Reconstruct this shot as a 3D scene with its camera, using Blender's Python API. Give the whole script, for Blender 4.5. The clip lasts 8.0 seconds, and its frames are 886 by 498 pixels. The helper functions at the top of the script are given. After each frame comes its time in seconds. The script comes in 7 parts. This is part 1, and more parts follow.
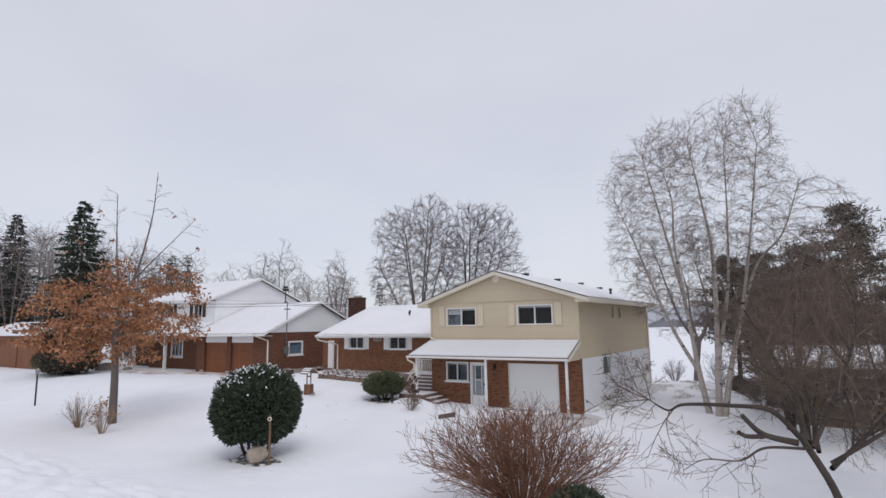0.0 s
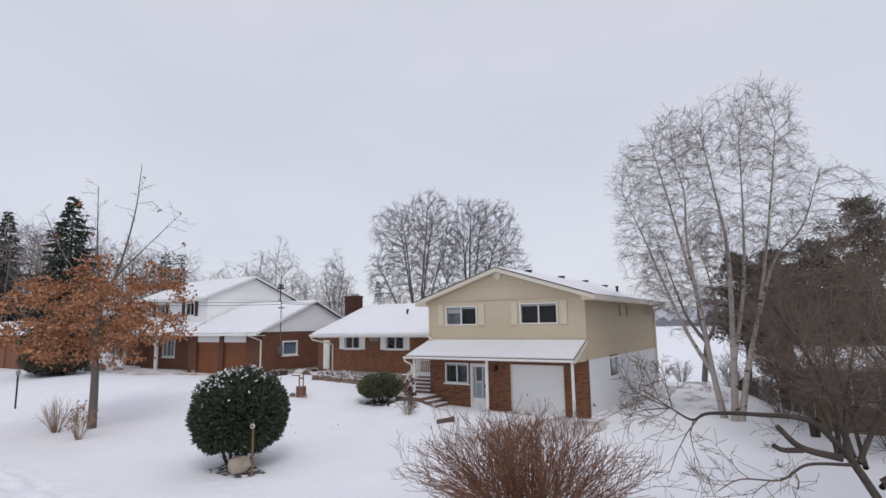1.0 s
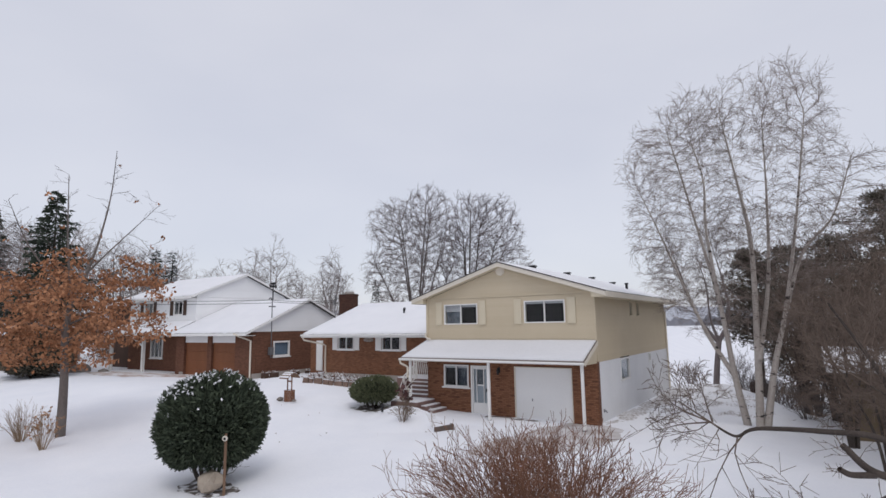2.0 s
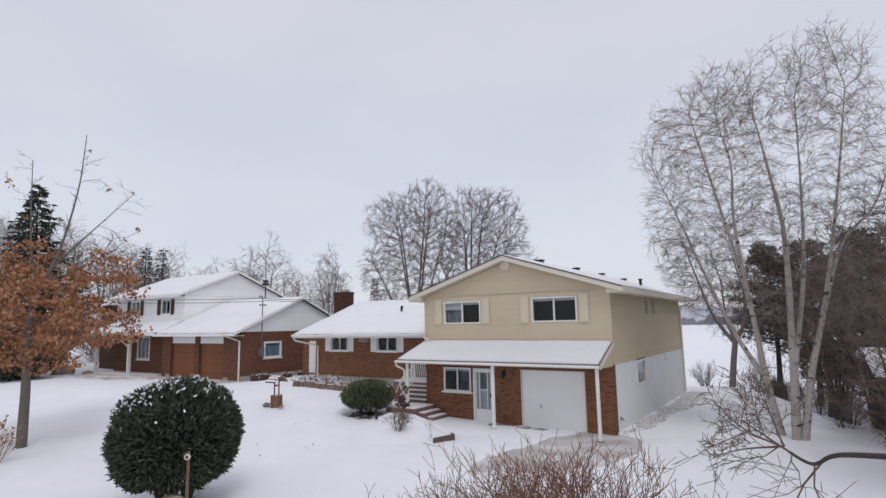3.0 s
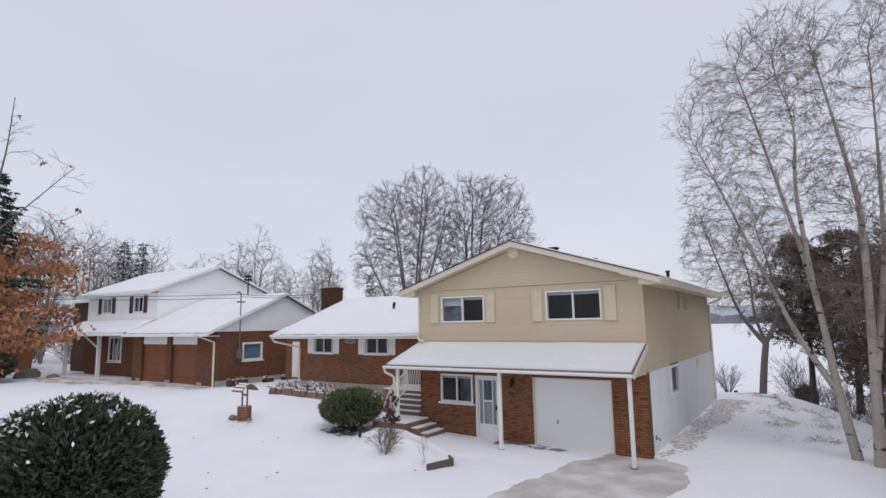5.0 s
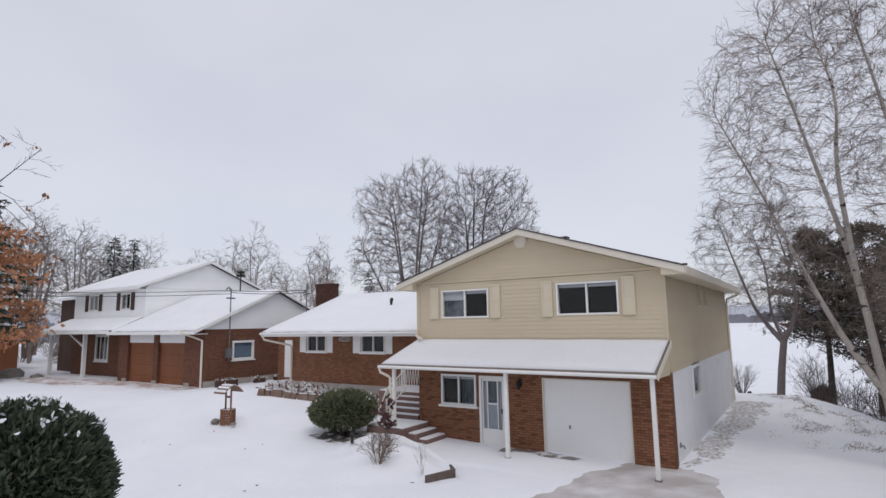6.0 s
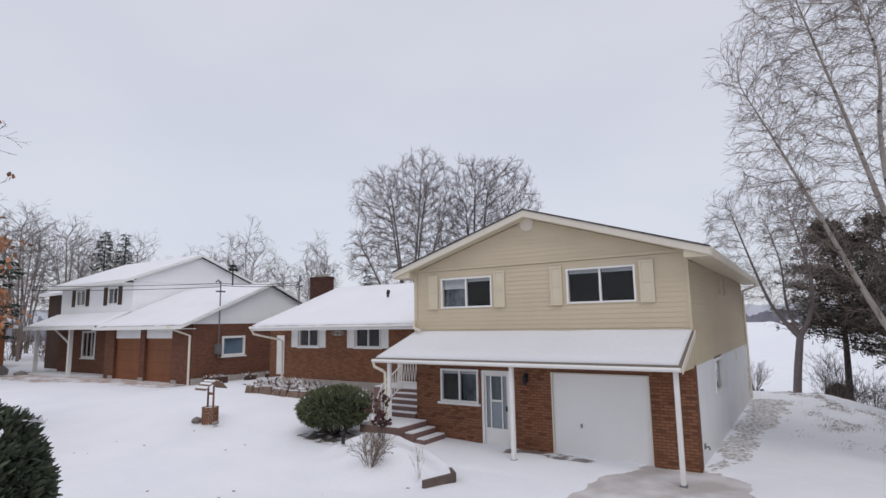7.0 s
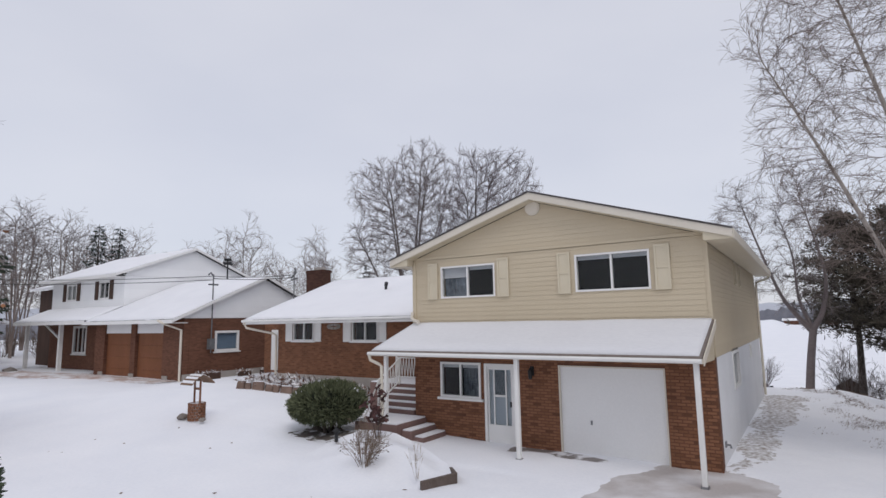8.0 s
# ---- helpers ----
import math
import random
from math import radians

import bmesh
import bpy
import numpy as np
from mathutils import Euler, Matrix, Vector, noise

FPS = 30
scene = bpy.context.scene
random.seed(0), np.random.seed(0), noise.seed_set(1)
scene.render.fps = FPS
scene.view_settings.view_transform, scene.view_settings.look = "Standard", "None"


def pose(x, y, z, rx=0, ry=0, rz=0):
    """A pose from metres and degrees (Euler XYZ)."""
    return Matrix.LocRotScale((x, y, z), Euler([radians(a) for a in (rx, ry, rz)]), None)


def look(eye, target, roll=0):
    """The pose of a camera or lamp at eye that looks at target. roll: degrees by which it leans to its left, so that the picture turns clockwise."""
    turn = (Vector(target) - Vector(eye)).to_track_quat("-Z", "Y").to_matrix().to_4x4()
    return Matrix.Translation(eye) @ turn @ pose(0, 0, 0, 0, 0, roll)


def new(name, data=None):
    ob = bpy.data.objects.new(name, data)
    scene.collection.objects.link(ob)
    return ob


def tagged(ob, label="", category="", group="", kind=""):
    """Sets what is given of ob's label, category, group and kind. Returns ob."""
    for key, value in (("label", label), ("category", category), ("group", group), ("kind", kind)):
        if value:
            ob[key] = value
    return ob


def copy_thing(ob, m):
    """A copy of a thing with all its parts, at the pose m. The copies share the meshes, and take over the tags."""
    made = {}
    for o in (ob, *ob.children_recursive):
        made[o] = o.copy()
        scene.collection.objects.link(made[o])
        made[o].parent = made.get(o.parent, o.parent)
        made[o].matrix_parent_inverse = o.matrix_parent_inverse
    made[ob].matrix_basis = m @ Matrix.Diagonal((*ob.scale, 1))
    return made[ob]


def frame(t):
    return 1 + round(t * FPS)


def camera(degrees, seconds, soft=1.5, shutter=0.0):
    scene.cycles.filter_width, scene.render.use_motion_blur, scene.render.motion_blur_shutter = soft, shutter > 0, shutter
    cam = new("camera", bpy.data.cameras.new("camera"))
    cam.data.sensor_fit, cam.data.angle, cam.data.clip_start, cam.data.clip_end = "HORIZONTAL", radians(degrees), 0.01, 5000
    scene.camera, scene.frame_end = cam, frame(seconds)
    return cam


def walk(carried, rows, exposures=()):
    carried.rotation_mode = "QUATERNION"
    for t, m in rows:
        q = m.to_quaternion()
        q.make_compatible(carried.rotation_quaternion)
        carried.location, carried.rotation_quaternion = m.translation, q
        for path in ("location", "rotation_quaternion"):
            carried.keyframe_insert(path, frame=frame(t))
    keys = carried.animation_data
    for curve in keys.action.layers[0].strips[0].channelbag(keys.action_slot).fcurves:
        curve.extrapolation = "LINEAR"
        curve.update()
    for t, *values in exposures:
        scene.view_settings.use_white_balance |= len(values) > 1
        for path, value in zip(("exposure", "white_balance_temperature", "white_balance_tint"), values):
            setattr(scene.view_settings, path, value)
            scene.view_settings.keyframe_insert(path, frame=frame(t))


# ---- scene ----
cam = camera(78.0, 8.0)
PATH = [
    (0, (12.645, -25.018, 4.016), (11.557, -23.363, 4.295), -0.9),
    (0.5, (12.315, -24.45, 4.003), (11.226, -22.796, 4.282), -0.9),
    (1, (11.924, -23.798, 4.02), (10.835, -22.143, 4.296), -0.9),
    (1.5, (11.464, -23.03, 4.012), (10.376, -21.374, 4.287), -0.9),
    (3, (9.795, -20.398, 3.98), (8.705, -18.743, 4.254), -1.0),
    (3.5, (9.295, -19.564, 3.986), (8.206, -17.909, 4.257), -1.0),
    (4, (8.823, -18.759, 3.973), (7.734, -17.104, 4.246), -1.0),
    (4.5, (8.337, -18.003, 3.974), (7.248, -16.347, 4.246), -1.0),
    (6, (6.916, -15.878, 3.834), (5.826, -14.223, 4.104), -1.0),
    (6.5, (6.491, -15.21, 3.701), (5.4, -13.555, 3.97), -1.0),
    (7, (6.105, -14.634, 3.547), (5.015, -12.979, 3.816), -1.0),
    (7.5, (5.793, -14.165, 3.422), (4.702, -12.51, 3.69), -1.0),
    (8, (5.539, -13.767, 3.316), (4.447, -12.112, 3.58), -1.0),
]
walk(cam, [(t, look(eye, target, roll)) for t, eye, target, roll in PATH])

# ---- world and light: an even winter overcast ----
SUN_DIR = (0.45, -0.45, 0.85)
world = bpy.data.worlds.new("overcast")
scene.world = world
world.use_nodes = True
wn, wl = world.node_tree.nodes, world.node_tree.links
wn.clear()
w_out = wn.new("ShaderNodeOutputWorld")
w_sky_bg = wn.new("ShaderNodeBackground")
w_cloud_bg = wn.new("ShaderNodeBackground")
w_add = wn.new("ShaderNodeAddShader")
w_sky = wn.new("ShaderNodeTexSky")
w_sky.sky_type = "NISHITA"
w_sky.sun_disc = False
w_sky.sun_elevation = math.atan2(SUN_DIR[2], math.hypot(SUN_DIR[0], SUN_DIR[1]))
w_sky.sun_rotation = math.atan2(SUN_DIR[0], SUN_DIR[1])
w_sky_bg.inputs["Strength"].default_value = 0.02
wl.new(w_sky.outputs["Color"], w_sky_bg.inputs["Color"])
w_tc = wn.new("ShaderNodeTexCoord")
w_map = wn.new("ShaderNodeMapping")
w_map.inputs["Scale"].default_value = (1.0, 1.0, 2.6)
w_noise = wn.new("ShaderNodeTexNoise")
w_noise.inputs["Scale"].default_value = 2.2
w_noise.inputs["Detail"].default_value = 5.0
w_noise.inputs["Roughness"].default_value = 0.45
w_ramp = wn.new("ShaderNodeValToRGB")
w_ramp.color_ramp.elements[0].position, w_ramp.color_ramp.elements[1].position = 0.3, 0.72
w_ramp.color_ramp.elements[0].color = (0.596, 0.608, 0.684, 1)
w_ramp.color_ramp.elements[1].color = (0.662, 0.667, 0.729, 1)
wl.new(w_tc.outputs["Generated"], w_map.inputs["Vector"])
wl.new(w_map.outputs["Vector"], w_noise.inputs["Vector"])
wl.new(w_noise.outputs["Fac"], w_ramp.inputs["Fac"])
wl.new(w_ramp.outputs["Color"], w_cloud_bg.inputs["Color"])
w_cloud_bg.inputs["Strength"].default_value = 0.97
wl.new(w_sky_bg.outputs[0], w_add.inputs[0])
wl.new(w_cloud_bg.outputs[0], w_add.inputs[1])
wl.new(w_add.outputs[0], w_out.inputs["Surface"])
sun = new("sun", bpy.data.lights.new("sun", "SUN"))
sun.data.energy, sun.data.angle, sun.data.color = 0.7, radians(25), (1.0, 0.95, 0.9)
sun.matrix_world = look(SUN_DIR, (0, 0, 0))


# ---- materials ----
def material(name, dark, light, scale=6.0, fine=60.0, rough=0.8, bump=0.2, metal=0.0, stretch=(1, 1, 1), per_piece=0.0,
             third=None, contrast=(0.3, 0.7), spec=0.3, bump_scale=None, object_space=True):
    """A surface that varies between two colours at two scales, with a fine relief; per_piece: how far pieces differ."""
    m = bpy.data.materials.new(name)
    m.use_nodes = True
    n, l = m.node_tree.nodes, m.node_tree.links
    b = n["Principled BSDF"]
    b.inputs["Roughness"].default_value, b.inputs["Metallic"].default_value = rough, metal
    b.inputs["Specular IOR Level"].default_value = spec
    geo = n.new("ShaderNodeNewGeometry")
    mp = n.new("ShaderNodeMapping")
    mp.inputs["Scale"].default_value = stretch
    l.new(geo.outputs["Position"], mp.inputs["Vector"])
    big, small = n.new("ShaderNodeTexNoise"), n.new("ShaderNodeTexNoise")
    big.inputs["Scale"].default_value, small.inputs["Scale"].default_value = scale, fine
    big.inputs["Detail"].default_value, small.inputs["Detail"].default_value = 5, 4
    for t in (big, small):
        l.new(mp.outputs["Vector"], t.inputs["Vector"])
    mix = n.new("ShaderNodeMath")
    mix.operation = "MULTIPLY_ADD"
    l.new(small.outputs["Fac"], mix.inputs[0])
    mix.inputs[1].default_value = 0.45
    scaled = n.new("ShaderNodeMath")
    scaled.operation = "MULTIPLY_ADD"
    l.new(big.outputs["Fac"], scaled.inputs[0])
    scaled.inputs[1].default_value, scaled.inputs[2].default_value = 0.55, 0.0
    l.new(scaled.outputs[0], mix.inputs[2])
    fac = mix.outputs[0]
    if per_piece:
        info, fr, add = n.new("ShaderNodeObjectInfo"), n.new("ShaderNodeMath"), n.new("ShaderNodeMath")
        add.operation, fr.operation = "ADD", "FRACT"
        l.new(info.outputs["Random"], add.inputs[0])
        l.new(geo.outputs["Random Per Island"], add.inputs[1])
        l.new(add.outputs[0], fr.inputs[0])
        two = n.new("ShaderNodeMix")
        two.inputs[0].default_value = per_piece
        l.new(fac, two.inputs[2])
        l.new(fr.outputs[0], two.inputs[3])
        fac = two.outputs[0]
    ramp = n.new("ShaderNodeValToRGB")
    ramp.color_ramp.elements[0].position, ramp.color_ramp.elements[1].position = contrast
    ramp.color_ramp.elements[0].color, ramp.color_ramp.elements[1].color = (*dark, 1), (*light, 1)
    if third:
        e = ramp.color_ramp.elements.new((contrast[0] + contrast[1]) / 2)
        e.color = (*third, 1)
    l.new(fac, ramp.inputs["Fac"])
    l.new(ramp.outputs["Color"], b.inputs["Base Color"])
    if bump:
        bp = n.new("ShaderNodeBump")
        bp.inputs["Strength"].default_value, bp.inputs["Distance"].default_value = bump, 0.02
        l.new(small.outputs["Fac"], bp.inputs["Height"])
        l.new(bp.outputs["Normal"], b.inputs["Normal"])
    return m


def masked(name, base, over, scale=1.2, detail=6.0, low=0.45, high=0.55, stretch=(1, 1, 1)):
    """Two surfaces laid over each other in blotches: over shows where a noise is high."""
    m = base.copy()
    m.name = name
    n, l = m.node_tree.nodes, m.node_tree.links
    b = n["Principled BSDF"]
    old = b.inputs["Base Color"].links[0].from_socket
    geo, mp, t, r = (n.new("ShaderNodeNewGeometry"), n.new("ShaderNodeMapping"), n.new("ShaderNodeTexNoise"),
                     n.new("ShaderNodeMapRange"))
    mp.inputs["Scale"].default_value = stretch
    t.inputs["Scale"].default_value, t.inputs["Detail"].default_value = scale, detail
    r.inputs["From Min"].default_value, r.inputs["From Max"].default_value = low, high
    l.new(geo.outputs["Position"], mp.inputs["Vector"])
    l.new(mp.outputs["Vector"], t.inputs["Vector"])
    l.new(t.outputs["Fac"], r.inputs["Value"])
    mix = n.new("ShaderNodeMix")
    mix.data_type = "RGBA"
    l.new(r.outputs["Result"], mix.inputs["Factor"])
    l.new(old, mix.inputs["A"])
    mix.inputs["B"].default_value = (*over, 1)
    l.new(mix.outputs["Result"], b.inputs["Base Color"])
    return m


def brick_wall(name, a, b2, mortar, scale=1.0):
    """Brickwork too far off for single bricks: courses of 75 mm in colour and relief."""
    m = material(name, a, b2, 3.0, 40.0, 0.9, 0.15)
    n, l = m.node_tree.nodes, m.node_tree.links
    b = n["Principled BSDF"]
    geo, sep, add, comb, br = (n.new("ShaderNodeNewGeometry"), n.new("ShaderNodeSeparateXYZ"), n.new("ShaderNodeMath"),
                               n.new("ShaderNodeCombineXYZ"), n.new("ShaderNodeTexBrick"))
    l.new(geo.outputs["Position"], sep.inputs[0])
    l.new(sep.outputs["X"], add.inputs[0])
    l.new(sep.outputs["Y"], add.inputs[1])
    l.new(add.outputs[0], comb.inputs["X"])
    l.new(sep.outputs["Z"], comb.inputs["Y"])
    l.new(comb.outputs[0], br.inputs["Vector"])
    br.inputs["Scale"].default_value = scale
    br.inputs["Brick Width"].default_value, br.inputs["Row Height"].default_value = 0.21, 0.075
    br.inputs["Mortar Size"].default_value = 0.006
    br.inputs["Mortar"].default_value = (*mortar, 1)
    dk = tuple(c * 0.55 for c in a)
    br.inputs["Color1"].default_value, br.inputs["Color2"].default_value = (*b2, 1), (*dk, 1)
    mix = n.new("ShaderNodeMix")
    mix.data_type = "RGBA"
    mix.inputs["Factor"].default_value = 0.55
    l.new(b.inputs["Base Color"].links[0].from_socket, mix.inputs["A"])
    l.new(br.outputs["Color"], mix.inputs["B"])
    l.new(mix.outputs["Result"], b.inputs["Base Color"])
    return m


SNOW = material("snow", (0.79, 0.805, 0.85), (0.88, 0.885, 0.912), 0.5, 14.0, 0.75, 0.25, spec=0.25)
ROOF_SNOW = material("roof snow", (0.775, 0.78, 0.81), (0.845, 0.845, 0.865), 0.8, 25.0, 0.7, 0.15)
THIN_SNOW = material("thin wind-packed snow", (0.655, 0.655, 0.675), (0.75, 0.75, 0.765), 0.9, 20.0, 0.75, 0.2, stretch=(0.35, 1.6, 1))
BRICK = material("brown clay brick", (0.08, 0.038, 0.026), (0.25, 0.115, 0.064), 1.6, 45.0, 0.9, 0.3, per_piece=0.6,
                 third=(0.185, 0.082, 0.044), contrast=(0.10, 0.55))
MORTAR = material("brown mortar", (0.12, 0.057, 0.036), (0.17, 0.083, 0.053), 8, 90, 0.95, 0.3)
BRICK_FAR = brick_wall("ranch brick", (0.15, 0.066, 0.035), (0.245, 0.108, 0.058), (0.19, 0.115, 0.08))
BRICK_DARK = brick_wall("dark chimney brick", (0.066, 0.031, 0.022), (0.098, 0.046, 0.032), (0.08, 0.044, 0.033))
BRICK_NB = brick_wall("neighbour brick", (0.135, 0.060, 0.037), (0.175, 0.08, 0.05), (0.145, 0.072, 0.048))
SIDING = material("cream vinyl siding", (0.505, 0.425, 0.300), (0.575, 0.490, 0.358), 0.7, 30, 0.55, 0.05, per_piece=0.12)
SHUTTER = material("pale cream shutter", (0.575, 0.505, 0.375), (0.63, 0.56, 0.425), 2, 40, 0.5, 0.05)
WHITE_SIDING = material("white siding", (0.80, 0.80, 0.80), (0.87, 0.87, 0.87), 0.8, 30, 0.6, 0.08, per_piece=0.2)
PARGE = material("white painted foundation", (0.66, 0.665, 0.68), (0.76, 0.765, 0.78), 0.9, 22, 0.85, 0.35)
TRIM = material("cream painted trim", (0.62, 0.565, 0.475), (0.70, 0.645, 0.555), 1.5, 50, 0.5, 0.05)
WHITE = material("white paint", (0.72, 0.71, 0.69), (0.80, 0.79, 0.77), 1.5, 50, 0.5, 0.05)
SHINGLE = material("dark roof shingle", (0.05, 0.045, 0.045), (0.11, 0.10, 0.10), 5, 60, 0.95, 0.5)
BROWN_DOOR = material("stained wooden garage door", (0.155, 0.058, 0.025), (0.245, 0.095, 0.042), 1.2, 30, 0.6, 0.15, stretch=(1, 1, 0.3))
DARK_WOOD = material("dark brown wood", (0.05, 0.03, 0.022), (0.10, 0.06, 0.045), 3, 40, 0.8, 0.3, stretch=(1, 1, 0.2))
STEP = material("red painted steps", (0.165, 0.103, 0.09), (0.24, 0.153, 0.136), 2, 30, 0.85, 0.3)
CONCRETE = material("concrete", (0.30, 0.27, 0.245), (0.42, 0.39, 0.36), 1.5, 30, 0.9, 0.3)
BLACK = material("black metal", (0.012, 0.012, 0.013), (0.03, 0.03, 0.032), 6, 60, 0.5, 0.05)
GREY = material("grey metal", (0.20, 0.20, 0.21), (0.30, 0.30, 0.31), 6, 60, 0.5, 0.05, metal=0.5)
IRON = material("dull grey iron", (0.10, 0.10, 0.105), (0.17, 0.17, 0.175), 6, 60, 0.7, 0.05)
BLIND = material("window blind", (0.76, 0.76, 0.76), (0.84, 0.84, 0.84), 2, 50, 0.8, 0.05)
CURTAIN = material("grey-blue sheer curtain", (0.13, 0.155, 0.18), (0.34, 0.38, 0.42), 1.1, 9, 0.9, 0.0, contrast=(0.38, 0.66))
# Near-black base colour paints the dimness of the rooms into unseen linings.
ROOM_SHADE = material("near-black room shade", (0.016, 0.016, 0.018), (0.028, 0.028, 0.03), 2, 30, 0.9, 0.0)
DRIVE = masked("wet concrete with thin snow", material("wet drive", (0.42, 0.385, 0.372), (0.54, 0.50, 0.485), 0.8, 20, 0.75, 0.15), (0.70, 0.69, 0.70), 0.9, 8, 0.44, 0.68)
WET = masked("swept wet concrete", material("dark wet concrete", (0.16, 0.135, 0.125), (0.27, 0.24, 0.23), 1.5, 20, 0.6, 0.2), (0.78, 0.78, 0.80), 2.2, 6, 0.5, 0.58)
RUBBLE = masked("stony soil in snow", material("stony soil", (0.24, 0.205, 0.18), (0.40, 0.35, 0.315), 3, 25, 0.95, 0.8),
                (0.77, 0.775, 0.80), 8.5, 12, 0.33, 0.62, (1, 0.7, 1))
COURT = masked("thin snow on a reddish drive", material("reddish drive", (0.40, 0.29, 0.25), (0.52, 0.40, 0.36), 1, 12, 0.9, 0.2), (0.76, 0.755, 0.77), 1.1, 8, 0.40, 0.62, (1, 1.8, 1))
SOIL = masked("dark soil in snow", material("dark soil", (0.09, 0.078, 0.07), (0.18, 0.155, 0.14), 4, 30, 0.95, 0.8),
              (0.80, 0.81, 0.84), 3.5, 6, 0.5, 0.58)
GLASS = bpy.data.materials.new("window glass")
GLASS.use_nodes = True
_g = GLASS.node_tree.nodes["Principled BSDF"]
_g.inputs["Base Color"].default_value = (0.74, 0.76, 0.78, 1)
_g.inputs["Roughness"].default_value, _g.inputs["IOR"].default_value = 0.01, 1.3
_g.inputs["Transmission Weight"].default_value = 1.0


# ---- building blocks ----
def put(name, data, mat, parent=None, label=""):
    """Links mesh data as one object under a thing or a part."""
    ob = new(name, data)
    if mat and not data.materials:
        data.materials.append(mat)
    if parent:
        ob.parent = parent
        ob.matrix_parent_inverse = Matrix.Identity(4)
    return tagged(ob, label)


def part(name, bm, mat, parent=None, label="", smooth=False):
    me = bpy.data.meshes.new(name)
    bmesh.ops.recalc_face_normals(bm, faces=bm.faces)
    bm.to_mesh(me)
    bm.free()
    if smooth:
        me.shade_smooth()
    return put(name, me, mat, parent, label)


def thing(name, at=(0, 0, 0), label="", category="", group="", kind=""):
    e = new(name)
    e.matrix_basis = Matrix.Translation(at)
    e.empty_display_size = 0.2
    return tagged(e, label, category, group, kind)


def hexa(bm, pts):
    """A six-sided block from its eight corners: bottom ring, then top ring."""
    v = [bm.verts.new(p) for p in pts]
    for f in ((0, 1, 2, 3), (7, 6, 5, 4), (0, 4, 5, 1), (1, 5, 6, 2), (2, 6, 7, 3), (3, 7, 4, 0)):
        bm.faces.new([v[i] for i in f])


def box(bm, x0, y0, z0, x1, y1, z1):
    hexa(bm, [(x0, y0, z0), (x1, y0, z0), (x1, y1, z0), (x0, y1, z0), (x0, y0, z1), (x1, y0, z1), (x1, y1, z1), (x0, y1, z1)])


def bar(bm, a, b, w, h=None):
    """A straight bar of section w x h from a to b."""
    a, b = Vector(a), Vector(b)
    h = h or w
    d = (b - a).normalized()
    side = d.cross(Vector((0, 0, 1)))
    side = (side if side.length > 0.01 else Vector((1, 0, 0))).normalized() * w / 2
    up = side.cross(d).normalized() * h / 2
    hexa(bm, [a - side - up, a + side - up, a + side + up, a - side + up, b - side - up, b + side - up, b + side + up, b - side + up])


def rod(bm, pts, r, sides=8):
    """A round rod along a polyline."""
    rings = []
    pts = [Vector(p) for p in pts]
    for i, p in enumerate(pts):
        d = (pts[min(i + 1, len(pts) - 1)] - pts[max(i - 1, 0)]).normalized()
        s = d.cross(Vector((0.31, 0.2, 0.93))).normalized()
        u = s.cross(d)
        k = r[i] if isinstance(r, (list, tuple)) else r
        rings.append([bm.verts.new(p + (s * math.cos(a) + u * math.sin(a)) * k) for a in (2 * math.pi * j / sides for j in range(sides))])
    for a, b in zip(rings, rings[1:]):
        for j in range(sides):
            bm.faces.new((a[j], a[(j + 1) % sides], b[(j + 1) % sides], b[j]))
    bm.faces.new(rings[0])
    bm.faces.new(rings[-1][::-1])


def front(y0):
    return lambda u, d, z: (u, y0 - d, z)


def right(x0):
    return lambda u, d, z: (x0 + d, u, z)


def slab(bm, to, u0, u1, d0, d1, z0, z1):
    """A block on a wall: u along it, d outwards."""
    hexa(bm, [to(u0, d0, z0), to(u1, d0, z0), to(u1, d1, z0), to(u0, d1, z0), to(u0, d0, z1), to(u1, d0, z1), to(u1, d1, z1), to(u0, d1, z1)])


def rest(u0, u1, z0, z1, holes):
    """The rectangles of a wall that its openings leave over."""
    us = sorted({u0, u1, *(min(max(h[i], u0), u1) for h in holes for i in (0, 1))})
    out = []
    for a, b in zip(us, us[1:]):
        spans = sorted((max(h[2], z0), min(h[3], z1)) for h in holes if h[0] < (a + b) / 2 < h[1])
        z = z0
        for lo, hi in spans:
            if lo > z:
                out.append((a, b, z, lo))
            z = max(z, hi)
        if z < z1:
            out.append((a, b, z, z1))
    return out


def wall(name, to, u0, u1, z0, z1, holes, mat, parent, thick=0.25, label=""):
    bm = bmesh.new()
    for a, b, lo, hi in rest(u0, u1, z0, z1, holes):
        slab(bm, to, a, b, -thick, 0, lo, hi)
    bmesh.ops.remove_doubles(bm, verts=bm.verts, dist=0.0005)
    return part(name, bm, mat, parent, label)


def prism(bm, pts, off):
    """A flat polygon given thickness by the offset."""
    a = [bm.verts.new(p) for p in pts]
    b = [bm.verts.new(Vector(p) + Vector(off)) for p in pts]
    bm.faces.new(a)
    bm.faces.new(b[::-1])
    for i in range(len(a)):
        j = (i + 1) % len(a)
        bm.faces.new((a[i], b[i], b[j], a[j]))


